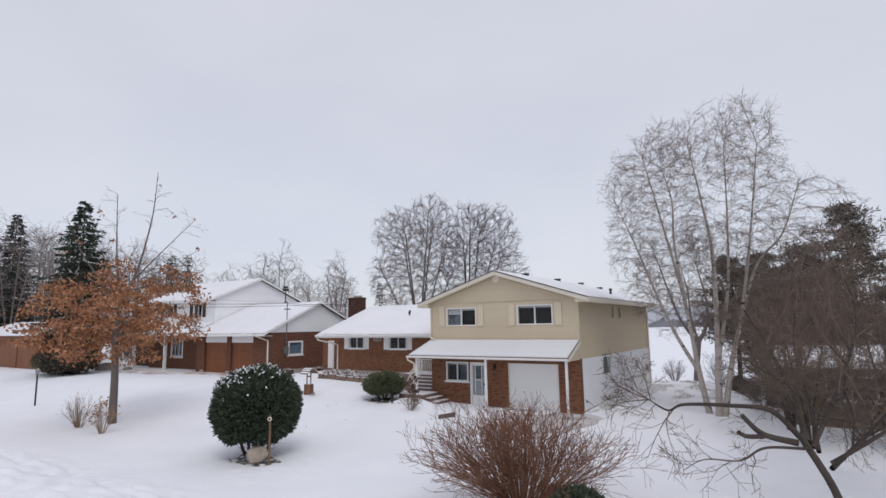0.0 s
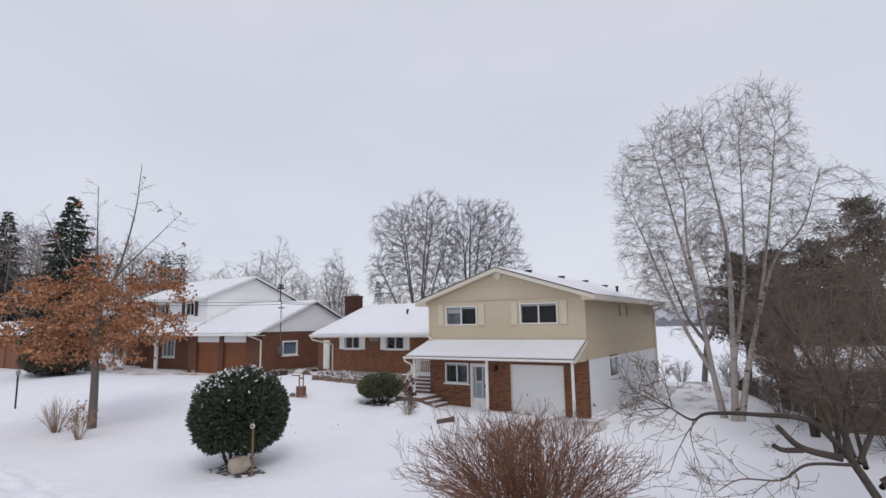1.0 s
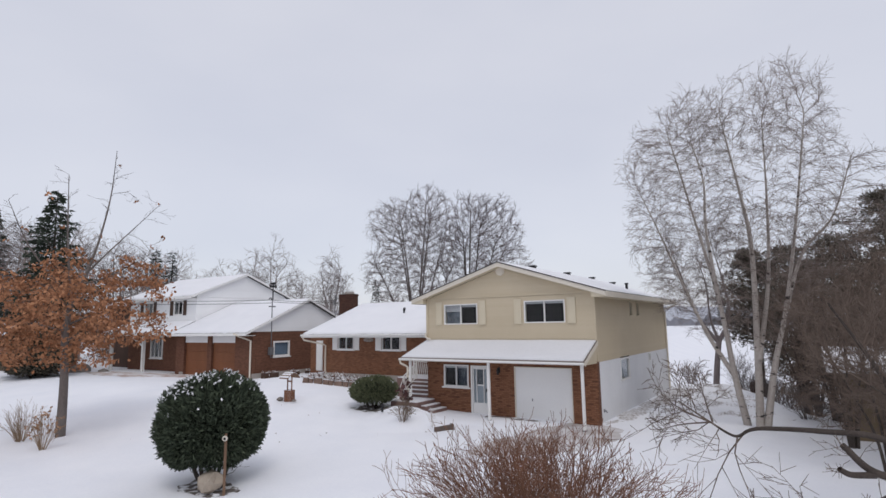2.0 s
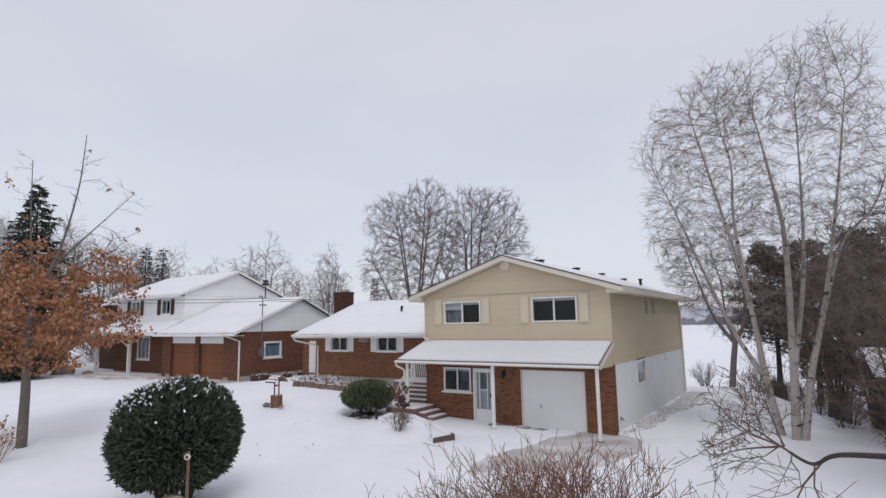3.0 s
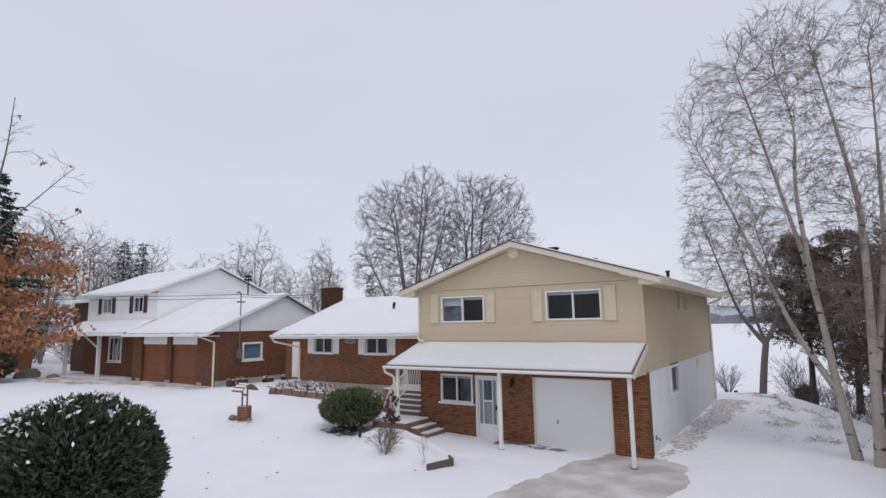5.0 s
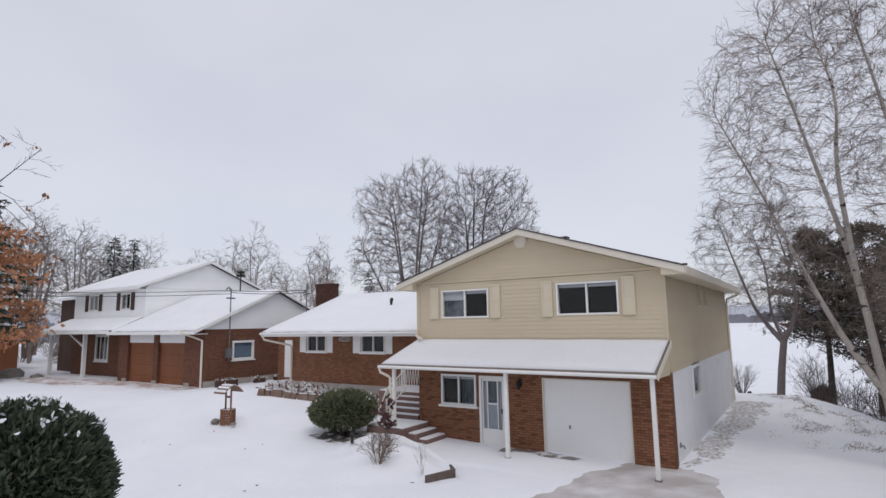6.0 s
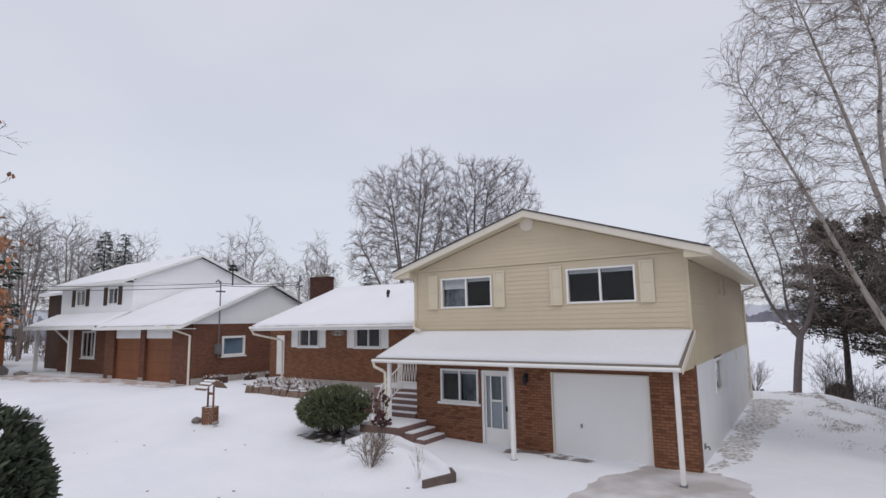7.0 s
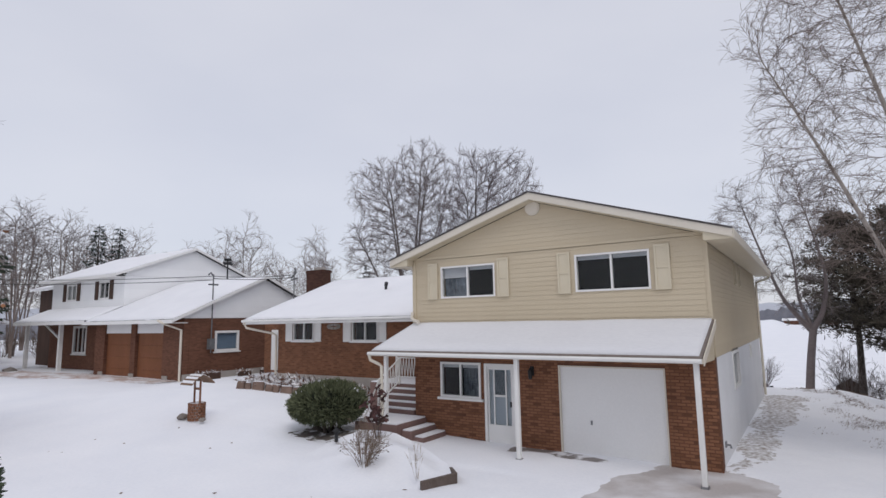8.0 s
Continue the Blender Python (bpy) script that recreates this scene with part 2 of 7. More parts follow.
def window(parent, to, u0, u1, z0, z1, sill=True, fw=0.048, mull=(0.5,), blind=0.0, frame_mat=None, proud=0.03, blind_mat=None, sheer=()):
    """A sliding window: its frame is the part, panes, sill and blind hang on it; the blind's colour can stand for a
    reflection.
    """
    fm = frame_mat or WHITE
    bm = bmesh.new()
    outer, inner = ((u0, z0), (u1, z0), (u1, z1), (u0, z1)), ((u0 + fw, z0 + fw), (u1 - fw, z0 + fw), (u1 - fw, z1 - fw), (u0 + fw, z1 - fw))
    rings = [[bm.verts.new(to(u, d, z)) for u, z in r] for r, d in ((outer, -0.09), (outer, proud), (inner, proud), (inner, -0.09))]
    for a, b in zip(rings, rings[1:] + rings[:1]):
        for i in range(4):
            bm.faces.new((a[i], a[(i + 1) % 4], b[(i + 1) % 4], b[i]))
    w = part("window", bm, fm, parent)
    cuts = [u0 + fw]
    for k in mull:
        c = u0 + (u1 - u0) * k
        bm = bmesh.new()
        slab(bm, to, c - 0.025, c + 0.025, -0.08, proud - 0.02, z0 + fw, z1 - fw)
        part("mullion", bm, fm, w)
        cuts += [c - 0.025, c + 0.025]
    cuts.append(u1 - fw)
    for k, (a, b) in enumerate(zip(cuts[::2], cuts[1::2])):
        drop = blind[k] if isinstance(blind, tuple) else blind
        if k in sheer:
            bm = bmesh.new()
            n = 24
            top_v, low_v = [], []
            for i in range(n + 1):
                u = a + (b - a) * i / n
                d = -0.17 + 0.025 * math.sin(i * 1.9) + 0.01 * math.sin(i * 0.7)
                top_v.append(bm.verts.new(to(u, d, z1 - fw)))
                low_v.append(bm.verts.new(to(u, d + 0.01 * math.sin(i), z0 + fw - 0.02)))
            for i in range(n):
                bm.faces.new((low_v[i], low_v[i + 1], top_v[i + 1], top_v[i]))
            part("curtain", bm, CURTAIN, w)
        bm = bmesh.new()
        slab(bm, to, a, b, -0.05, -0.044, z0 + fw, z1 - fw)
        p = part("pane", bm, GLASS, w)
        p.visible_shadow = False
        if drop:
            bm = bmesh.new()
            n = max(2, int((z1 - z0 - 2 * fw) * drop / 0.05))
            for i in range(n):
                z = z1 - fw - i * 0.05
                slab(bm, to, a + 0.01, b - 0.01, -0.10, -0.085, z - 0.046, z)
            part("blind", bm, blind_mat or BLIND, w)
    if sill:
        bm = bmesh.new()
        slab(bm, to, u0 - 0.08, u1 + 0.08, -0.02, 0.08, z0 - 0.07, z0 - 0.003)
        part("sill", bm, fm, w)
    return w


def shutter(parent, to, u0, u1, z0, z1, mat, d=0.0):
    """A shutter with a raised frame round two sunk panels."""
    bm = bmesh.new()
    slab(bm, to, u0, u1, d, d + 0.02, z0, z1)
    m = (z0 + z1) / 2
    e = 0.05
    for a, b, lo, hi in ((u0, u0 + e, z0, z1), (u1 - e, u1, z0, z1), (u0 + e, u1 - e, z0, z0 + e), (u0 + e, u1 - e, z1 - e, z1), (u0 + e, u1 - e, m - e / 2, m + e / 2)):
        slab(bm, to, a, b, d + 0.02, d + 0.038, lo, hi)
    return part("shutter", bm, mat, parent)


def planks(parent, to, z0, z1, span, holes, mat, step=0.127, lip=0.015):
    """Lapped siding boards, each one cut round the openings; span(z) gives the wall's ends at a height."""
    z = z0
    while z < z1 - 0.02:
        end = min(z + step, z1)
        marks = sorted({z, end, *(h[i] for h in holes for i in (2, 3) if z + 0.01 < h[i] < end - 0.01)})
        for lo, hi in zip(marks, marks[1:]):
            d0, d1 = lip - (lip - 0.005) * (lo - z) / step, lip - (lip - 0.005) * (hi - z) / step
            a0, a1 = span(lo)
            b0, b1 = span(hi)
            if b1 - b0 < 0.05:
                b0 = b1 = (b0 + b1) / 2
            cuts = sorted((h[0], h[1]) for h in holes if h[2] < hi - 0.005 and h[3] > lo + 0.005)
            ends = [(a0, b0)] + [(v, v) for c in cuts for v in c] + [(a1, b1)]
            for (l0, l1), (r0, r1) in zip(ends[::2], ends[1::2]):
                bm = bmesh.new()
                hexa(bm, [to(l0, 0.0, lo), to(r0, 0.0, lo), to(r0, d0, lo), to(l0, d0, lo), to(l1, 0.0, hi), to(r1, 0.0, hi), to(r1, d1, hi), to(l1, d1, hi)])
                part("siding_board", bm, mat, parent)
        z = end


# ---- the ground ----
def ease(v):
    v = min(max(v, 0.0), 1.0)
    return v * v * (3 - 2 * v)


def ground_z(x, y):
    """The height of the snow: level at the garage, higher towards the two houses, falling to the lake behind."""
    z = 0.95 * ease((-x - 1.5) / 14) * ease((y + 12) / 13.5)
    z -= 0.36 * ease((-x - 16.5) / 4) * ease((y + 5.5) / 6)
    z -= 0.3 * ease((-y - 6) / 8) * ease((8 - x) / 10)
    z += 0.45 * ease((-y - 16) / 3.0) * ease((4 - x) / 6) * ease((y + 24) / 3)
    z += 0.22 * math.exp(-((x + 5.0) / 0.9) ** 2 - ((y + 1.9) / 0.75) ** 2)
    back = ease((y - 14) / 24) * ease((x + 16) / 14)
    z = z * (1 - back) - 2.4 * back
    z -= 1.8 * ease((x - 11) / 14) * ease((y - 4) / 18) * (1 - back)
    z -= 1.4 * ease((x - 11.6 + 0.315 * y) / 4.5) * ease((y - 3) / 8) * (1 - back) * ease((60 - y) / 20)
    return z - 0.06 * ease((x - 0.0) / 2.5) * ease((6 - x) / 1.5) * ease((0.4 - y) / 0.6) * ease((y + 7) / 3)


def snow_lumps(x, y):
    """Drifts and trodden places on top of it."""
    a = 0.05 * noise.noise(Vector((x * 0.22, y * 0.22, 3.1))) + 0.018 * noise.noise(Vector((x * 0.9, y * 0.9, 7.7)))
    near_wall = ease((abs(x + 0.4) - 4.4) / 1.2) if -2.5 < y < 14 else 1.0
    bank = ease((-y - 15.5) / 1.5) * ease((y + 21) / 2) * ease((1.5 - x) / 3)
    a += 0.26 * bank * abs(noise.noise(Vector((x * 1.5, y * 1.5, 1.3)))) + 0.08 * bank * noise.noise(Vector((x * 3.6, y * 3.6, 5.3)))
    a += 0.012 * noise.noise(Vector((x * 2.6, y * 2.6, 2.2)))
    berm = math.exp(-((x - 8.6 + 0.155 * y) / 0.8) ** 2) * ease((y - 2) / 4) * ease((20 - y) / 4)
    a += berm * (0.10 + 0.12 * noise.noise(Vector((x * 1.9, y * 1.2, 9.0))) + 0.06 * noise.noise(Vector((x * 5, y * 3, 4.0))))
    trod = ease((x - 4.2) / 0.8) * ease((8.5 - x) / 2) * ease((y + 2) / 2)
    a += 0.02 * trod * noise.noise(Vector((x * 4.1, y * 2.6, 8.2)))
    heel = math.exp(-(((x + 1.9) / 1.6) ** 2 + ((y + 13.7) / 0.9) ** 2))
    a += 0.07 * heel * noise.noise(Vector((x * 3.4, y * 3.4, 6.6)))
    return a * near_wall


def spread(a, b, step, far, grow=1.22):
    """Grid lines: even from a to b, then wider and wider out to far."""
    v = list(np.arange(a, b + 1e-6, step))
    s, lo, hi = step, a, b
    left, rightward = [], []
    while hi < far:
        s *= grow
        hi += s
        lo -= s
        rightward.append(hi)
        left.append(lo)
    return left[::-1] + v + rightward


# bare places where the snow has been cleared or has melted: outlines in the plan
DRIVE_LINE = [(2.35, 0.0), (3.6, -0.02), (4.45, -0.25), (4.8, -1.6), (4.8, -3.2), (4.5, -4.6), (3.6, -5.8), (1.9, -6.9), (1.3, -6.0), (1.5, -4.2), (1.6, -2.7), (1.85, -1.35), (2.2, -0.6)]
STRIP_LINE = [(3.7, 0.1), (4.35, 0.05), (4.6, 3.0), (4.8, 8.0), (5.6, 12.4), (5.2, 13.8), (3.7, 13.6)]
PATH_LINE = [(-1.35, 0.0), (0.7, 0.0), (1.15, -0.35), (0.9, -0.62), (0.0, -0.5), (-1.2, -0.5)]
SOIL_LINE = [(-4.2, -12.8), (-3.3, -13.25), (-2.35, -13.1), (-2.2, -12.5), (-3.2, -12.0), (-4.1, -12.2)]
SOIL_LINE_2 = [(-7.1, -2.6), (-5.7, -2.8), (-5.3, -2.1), (-5.9, -1.5), (-7.0, -1.7)]
COURT_LINE = [(-39.0, 1.2), (-33.0, 1.9), (-31.0, 2.2), (-21.6, 2.2), (-21.4, 1.2), (-24.0, 0.5), (-28.0, 0.9), (-31.0, -0.3), (-36.0, -0.6), (-39.5, 0.2)]
BARE = [DRIVE_LINE, PATH_LINE, SOIL_LINE, SOIL_LINE_2]


def inside(x, y, line, ragged=0.35):
    """Whether a place lies within an outline whose edge is made ragged."""
    x0, x1, y0, y1 = min(q[0] for q in line) - 0.5, max(q[0] for q in line) + 0.5, min(q[1] for q in line) - 0.5, max(q[1] for q in line) + 0.5
    if not (x0 < x < x1 and y0 < y < y1):
        return False
    q = Vector((x * 0.9, y * 0.9, 2.0))
    x += ragged * (noise.noise(q) + 0.5 * noise.noise(q * 3.1) + 0.35 * noise.noise(q * 8.3))
    y += ragged * (noise.noise(q + Vector((5, 5, 5))) + 0.5 * noise.noise(q * 3.1 + Vector((1, 7, 2))))
    hit = False
    for (ax, ay), (bx, by) in zip(line, line[1:] + line[:1]):
        if (ay > y) != (by > y) and x < (bx - ax) * (y - ay) / (by - ay) + ax:
            hit = not hit
    return hit


def share(x, y, line, reach):
    """How much of the near surroundings lies within an outline."""
    return sum(inside(x + dx * reach, y + dy * reach, line) for dx in (-1, 0, 1) for dy in (-1, 0, 1)) / 9


def surface_z(x, y):
    m = min(1.0, sum(share(x, y, line, 0.11) for line in BARE))
    return ground_z(x, y) - 0.09 * m + snow_lumps(x, y) * (1 - m)


gx, gy = spread(-16.0, 11.0, 0.14, 2600), spread(-22.0, 15.0, 0.14, 2600)
gv = [(x, y, surface_z(x, y)) for y in gy for x in gx]
nx = len(gx)
gf = [(j * nx + i, j * nx + i + 1, (j + 1) * nx + i + 1, (j + 1) * nx + i) for j in range(len(gy) - 1) for i in range(nx - 1)]
gm = bpy.data.meshes.new("ground")
gm.from_pydata(gv, [], gf)
gm.shade_smooth()
tagged(put("ground", gm, SNOW), "snow-covered lawn sloping down to a frozen lake", "ground", kind="structure")


def patch(name, line, mat, label, category, rough=0.02, drop=0.03, fade=0.0):
    """What shows in a bare place: a sheet just under the snow's level, whose rim the snow covers."""
    x0, x1, y0, y1 = min(q[0] for q in line) - 0.4, max(q[0] for q in line) + 0.4, min(q[1] for q in line) - 0.4, max(q[1] for q in line) + 0.4
    n, m = int((x1 - x0) / 0.09) + 1, int((y1 - y0) / 0.09) + 1
    keep, vs, fs = {}, [], []
    for j in range(m):
        for i in range(n):
            x, y = x0 + i * 0.09, y0 + j * 0.09
            if any(inside(x + dx, y + dy, line) for dx in (-0.16, 0, 0.16) for dy in (-0.16, 0, 0.16)):
                q = Vector((x * 4.3, y * 4.3, 6.0))
                keep[i, j] = len(vs)
                sunk = fade * (share(x, y, line, 0.3) - 0.75) if fade else 0.0
                vs.append((x, y, ground_z(x, y) - drop + sunk + rough * (noise.noise(q) + 0.6 * noise.noise(q * 2.7))))
    for (i, j), k in keep.items():
        if (i + 1, j) in keep and (i, j + 1) in keep and (i + 1, j + 1) in keep:
            fs.append((k, keep[i + 1, j], keep[i + 1, j + 1], keep[i, j + 1]))
    me = bpy.data.meshes.new(name)
    me.from_pydata(vs, [], fs)
    me.shade_smooth()
    return tagged(put(name, me, mat), label, category, kind="structure")


patch("driveway", DRIVE_LINE, DRIVE, "wet bare concrete driveway with thin patchy snow", "driveway", 0.004)
patch("bare_strip", STRIP_LINE, RUBBLE, "stony soil strip half under snow beside the house wall", "bare ground", 0.02, -0.012, 0.07)
patch("bare_forecourt", COURT_LINE, COURT, "thinly snowed reddish drive before the neighbour's garage", "driveway", 0.006, -0.03, 0.06)
patch("bare_path", PATH_LINE, WET, "swept wet concrete strip before the entrance door", "path", 0.004)
patch("bare_soil", SOIL_LINE, SOIL, "dark soil showing through snow under the bush", "bare ground", 0.03, 0.025)
patch("bare_soil_2", SOIL_LINE_2, SOIL, "dark soil showing through snow under the bush", "bare ground", 0.03, 0.025)


# ---- the house: two-storey garage wing and single-storey wing ----
house = thing("house", (0, 0, 0), "cream siding and brown brick split-level house under snow", "house")
F, FU, R = front(0.0), front(0.0), right(3.71)
XL, XR, YB = -4.65, 3.71, 13.1
GAR = (-0.02, 2.62, -0.2, 2.14)
DOOR = (-2.22, -1.28, -0.1, 2.13)
LOW = (-3.70, -2.34, 1.14, 2.14)
UPL, UPR = (-3.63, -1.79, 4.01, 4.96), (0.57, 2.45, 4.02, 4.99)
low_holes = [GAR, DOOR, LOW]
front_wall = wall("brick_front_wall", front(0.013), XL, XR, -0.3, 2.46, low_holes, MORTAR, house, 0.247)
upper_front = wall("upper_front_wall", F, XL, XR, 2.46, 5.25, [UPL, UPR], SIDING, house, 0.26)
side_low = wall("side_wall", R, 0.265, YB, -0.3, 2.40, [(3.2, 4.75, 1.36, 2.44), (8.5, 8.95, 1.9, 2.36)], PARGE, house, 0.25, "white painted block foundation wall")
side_up = wall("upper_side_wall", R, 0.265, YB, 2.40, 5.25, [(5.2, 5.75, 4.28, 5.06), (6.5, 7.05, 4.28, 5.06), (3.2, 4.75, 1.36, 2.44)], SIDING, house, 0.25)
bm = bmesh.new()
box(bm, XL, YB - 0.25, -0.3, XR - 0.26, YB, 5.25)
box(bm, XL, 0.27, -0.3, XL + 0.25, YB - 0.26, 5.25)
part("back_wall", bm, SIDING, house)
# Floor, ceiling and two added near-black partitions that keep the panes dark.
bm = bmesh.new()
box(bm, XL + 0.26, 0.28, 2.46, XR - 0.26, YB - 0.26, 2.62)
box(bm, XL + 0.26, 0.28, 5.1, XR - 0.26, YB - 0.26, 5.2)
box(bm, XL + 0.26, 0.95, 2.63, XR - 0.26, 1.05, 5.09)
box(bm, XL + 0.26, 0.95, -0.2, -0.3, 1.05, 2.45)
part("floor_slab", bm, ROOM_SHADE, house)
# Unseen partitions added behind the front windows; their near-black stands for room shade.
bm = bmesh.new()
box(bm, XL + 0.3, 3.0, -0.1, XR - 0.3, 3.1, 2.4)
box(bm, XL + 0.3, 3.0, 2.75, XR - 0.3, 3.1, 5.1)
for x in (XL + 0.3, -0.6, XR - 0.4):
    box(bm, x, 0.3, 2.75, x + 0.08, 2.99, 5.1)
part("inner_wall", bm, ROOM_SHADE, house)

# roof: ridge along the depth of the house
RX, RZ, EZ, EL, ER, Y0, Y1 = -0.5, 6.80, 5.29, -5.30, 4.31, -0.36, 13.75
bm = bmesh.new()
for e in (EL, ER):
    s = 1 if e > RX else -1
    hexa(bm, [(RX, Y0, RZ - 0.14), (e, Y0, EZ - 0.14), (e, Y1, EZ - 0.14), (RX, Y1, RZ - 0.14), (RX, Y0, RZ - 0.02), (e, Y0, EZ - 0.02), (e, Y1, EZ - 0.02), (RX, Y1, RZ - 0.02)])
roof = part("roof", bm, SHINGLE, house, "low gable roof of dark shingles")
bm = bmesh.new()
for e in (EL, ER):
    # the rake boards of the gable and the fascia and soffit along the eaves
    hexa(bm, [(RX, Y0 - 0.03, RZ - 0.235), (e, Y0 - 0.03, EZ - 0.235), (e, Y0 - 0.004, EZ - 0.235), (RX, Y0 - 0.004, RZ - 0.235),
              (RX, Y0 - 0.03, RZ - 0.05), (e, Y0 - 0.03, EZ - 0.05), (e, Y0 - 0.004, EZ - 0.05), (RX, Y0 - 0.004, RZ - 0.05)])
    o = 0.03 if e > RX else -0.03
    box(bm, min(e + o * 0.1, e + o), Y0, EZ - 0.26, max(e + o * 0.1, e + o), Y1, EZ - 0.04)
part("fascia", bm, TRIM, roof, "cream painted fascia")
bm = bmesh.new()
box(bm, XR + 0.03, Y0 + 0.01, EZ - 0.255, ER - 0.005, Y1, EZ - 0.235)
box(bm, EL + 0.005, Y0 + 0.01, EZ - 0.255, XL - 0.004, Y1, EZ - 0.235)
for e, w in ((EL, XL), (ER, XR)):
    hexa(bm, [(RX, Y0 + 0.005, RZ - 0.25), (e, Y0 + 0.005, EZ - 0.25), (e, -0.03, EZ - 0.25), (RX, -0.03, RZ - 0.25),
              (RX, Y0 + 0.005, RZ - 0.23), (e, Y0 + 0.005, EZ - 0.23), (e, -0.03, EZ - 0.23), (RX, -0.03, RZ - 0.23)])
part("soffit", bm, SHUTTER, roof)
for e in (EL, ER):
    bm = bmesh.new()
    hexa(bm, [(RX, Y0 - 0.055, RZ - 0.048), (e, Y0 - 0.055, EZ - 0.048), (e, Y0 + 0.1, EZ - 0.048), (RX, Y0 + 0.1, RZ - 0.048),
              (RX, Y0 - 0.055, RZ - 0.006), (e, Y0 - 0.055, EZ - 0.006), (e, Y0 + 0.1, EZ - 0.006), (RX, Y0 + 0.1, RZ - 0.006)])
    part("shingle_edge", bm, SHINGLE, roof, "dark shingle edge along the gable")
for e, w in ((EL, XL), (ER, XR)):
    bm = bmesh.new()
    k = (RZ - EZ) / 4.81 * abs(e - w)
    prism(bm, [(w, Y0 + 0.012, EZ - 0.25), (e, Y0 + 0.012, EZ - 0.25), (e, Y0 + 0.012, EZ - 0.15), (w, Y0 + 0.012, EZ - 0.15 + k)], (0, 0.3, 0))
    part("eave_return", bm, SHUTTER, roof)


def snow_blanket(a, b, c, d, thick, parent, name="snow_cover", nu=24, nv=24, seed=0.0, edge=0.05, coat=None):
    """Snow on a sloping roof plane a-b (eave) and d-c (top): uneven depth that thins out raggedly at its edges."""
    a, b, c, d = map(Vector, (a, b, c, d))
    nrm = (b - a).cross(d - a).normalized()
    if nrm.z < 0:
        nrm = -nrm
    vs, fs = [], []
    for j in range(nv + 1):
        for i in range(nu + 1):
            u, v = i / nu, j / nv
            u2 = u + (noise.noise(Vector((v * 9, seed, 1.0))) * edge * 0.25 if i in (0, nu) else 0)
            v2 = v + (noise.noise(Vector((u * 14, seed, 5.0))) * edge if j == 0 else 0)
            p = a.lerp(b, u2).lerp(d.lerp(c, u2), v2)
            rim = min(1.0, 8 * min(u, 1 - u) + 0.35, 8 * v + 0.25, 8 * (1 - v) + 0.5)
            h = thick * rim * (0.85 + 0.35 * noise.noise(p * 0.9 + Vector((seed, 0, 0))))
            vs.append(p + nrm * max(h, 0.006))
    for j in range(nv):
        for i in range(nu):
            k = j * (nu + 1) + i
            fs.append((k, k + 1, k + nu + 2, k + nu + 1))
    n0 = len(vs)
    ring = [i for i in range(nu + 1)] + [(j + 1) * (nu + 1) - 1 for j in range(1, nv + 1)] + [nv * (nu + 1) + i for i in range(nu - 1, -1, -1)] + [j * (nu + 1) for j in range(nv - 1, 0, -1)]
    low = {}
    for k in ring:
        low[k] = len(vs)
        p = vs[k]
        vs.append(p - nrm * ((p - a).dot(nrm) + 0.004))
    for k, q in zip(ring, ring[1:] + ring[:1]):
        fs.append((k, low[k], low[q], q))
    me = bpy.data.meshes.new(name)
    me.from_pydata(vs, [], fs)
    me.shade_smooth()
    return put(name, me, coat or ROOF_SNOW, parent, "smooth blanket of snow")


snow_blanket((ER - 0.03, Y0 + 0.12, EZ - 0.012), (ER - 0.03, Y1 - 0.05, EZ - 0.012), (RX, Y1 - 0.05, RZ - 0.012), (RX, Y0 + 0.12, RZ - 0.012), 0.07, roof, seed=1.0)
snow_blanket((EL + 0.03, Y1 - 0.05, EZ - 0.012), (EL + 0.03, Y0 + 0.12, EZ - 0.012), (RX, Y0 + 0.12, RZ - 0.012), (RX, Y1 - 0.05, RZ - 0.012), 0.07, roof, seed=2.0)


def roof_vent(x, y, z, parent, w=0.34, h=0.09):
    bm = bmesh.new()
    hexa(bm, [(x - w / 2, y - w / 2, z - 0.08), (x + w / 2, y - w / 2, z - 0.08), (x + w / 2, y + w / 2, z - 0.08), (x - w / 2, y + w / 2, z - 0.08),
              (x - w * 0.36, y - w * 0.36, z + h), (x + w * 0.36, y - w * 0.36, z + h), (x + w * 0.36, y + w * 0.36, z + h), (x - w * 0.36, y + w * 0.36, z + h)])
    box(bm, x - w * 0.5, y - w * 0.5, z + h, x + w * 0.5, y + w * 0.5, z + h + 0.05)
    return part("roof_vent", bm, BLACK, parent, "black box vent on the roof")


def slope_z(x):
    return RZ - abs(x - RX) * (RZ - EZ) / 4.81


for vx, vy in ((-0.1, 2.6), (-0.1, 7.3), (-0.1, 11.55), (1.0, 12.1)):
    roof_vent(vx, vy, slope_z(vx), roof)
bm = bmesh.new()
rod(bm, [(2.95, 7.95, slope_z(2.95) - 0.05), (2.95, 7.95, slope_z(2.95) + 0.34)], 0.07, 10)
rod(bm, [(2.95, 7.95, slope_z(2.95) + 0.3), (2.95, 7.95, slope_z(2.95) + 0.37)], 0.1, 10)
part("vent_pipe", bm, BLACK, roof, "black vent pipe")

# gable above the front wall
bm = bmesh.new()
prism(bm, [(XL, 0.0, 5.06), (XR, 0.0, 5.06), (XR, 0.0, 5.08), (RX, 0.0, RZ - 0.24), (XL, 0.0, 5.08)], (0, 0.2, 0))
gable = part("gable", bm, SIDING, house)


def gable_span(z):
    k = (RZ - 0.26 - z) / (RZ - EZ) * 4.81
    return (max(XL, RX - k), min(XR, RX + k))


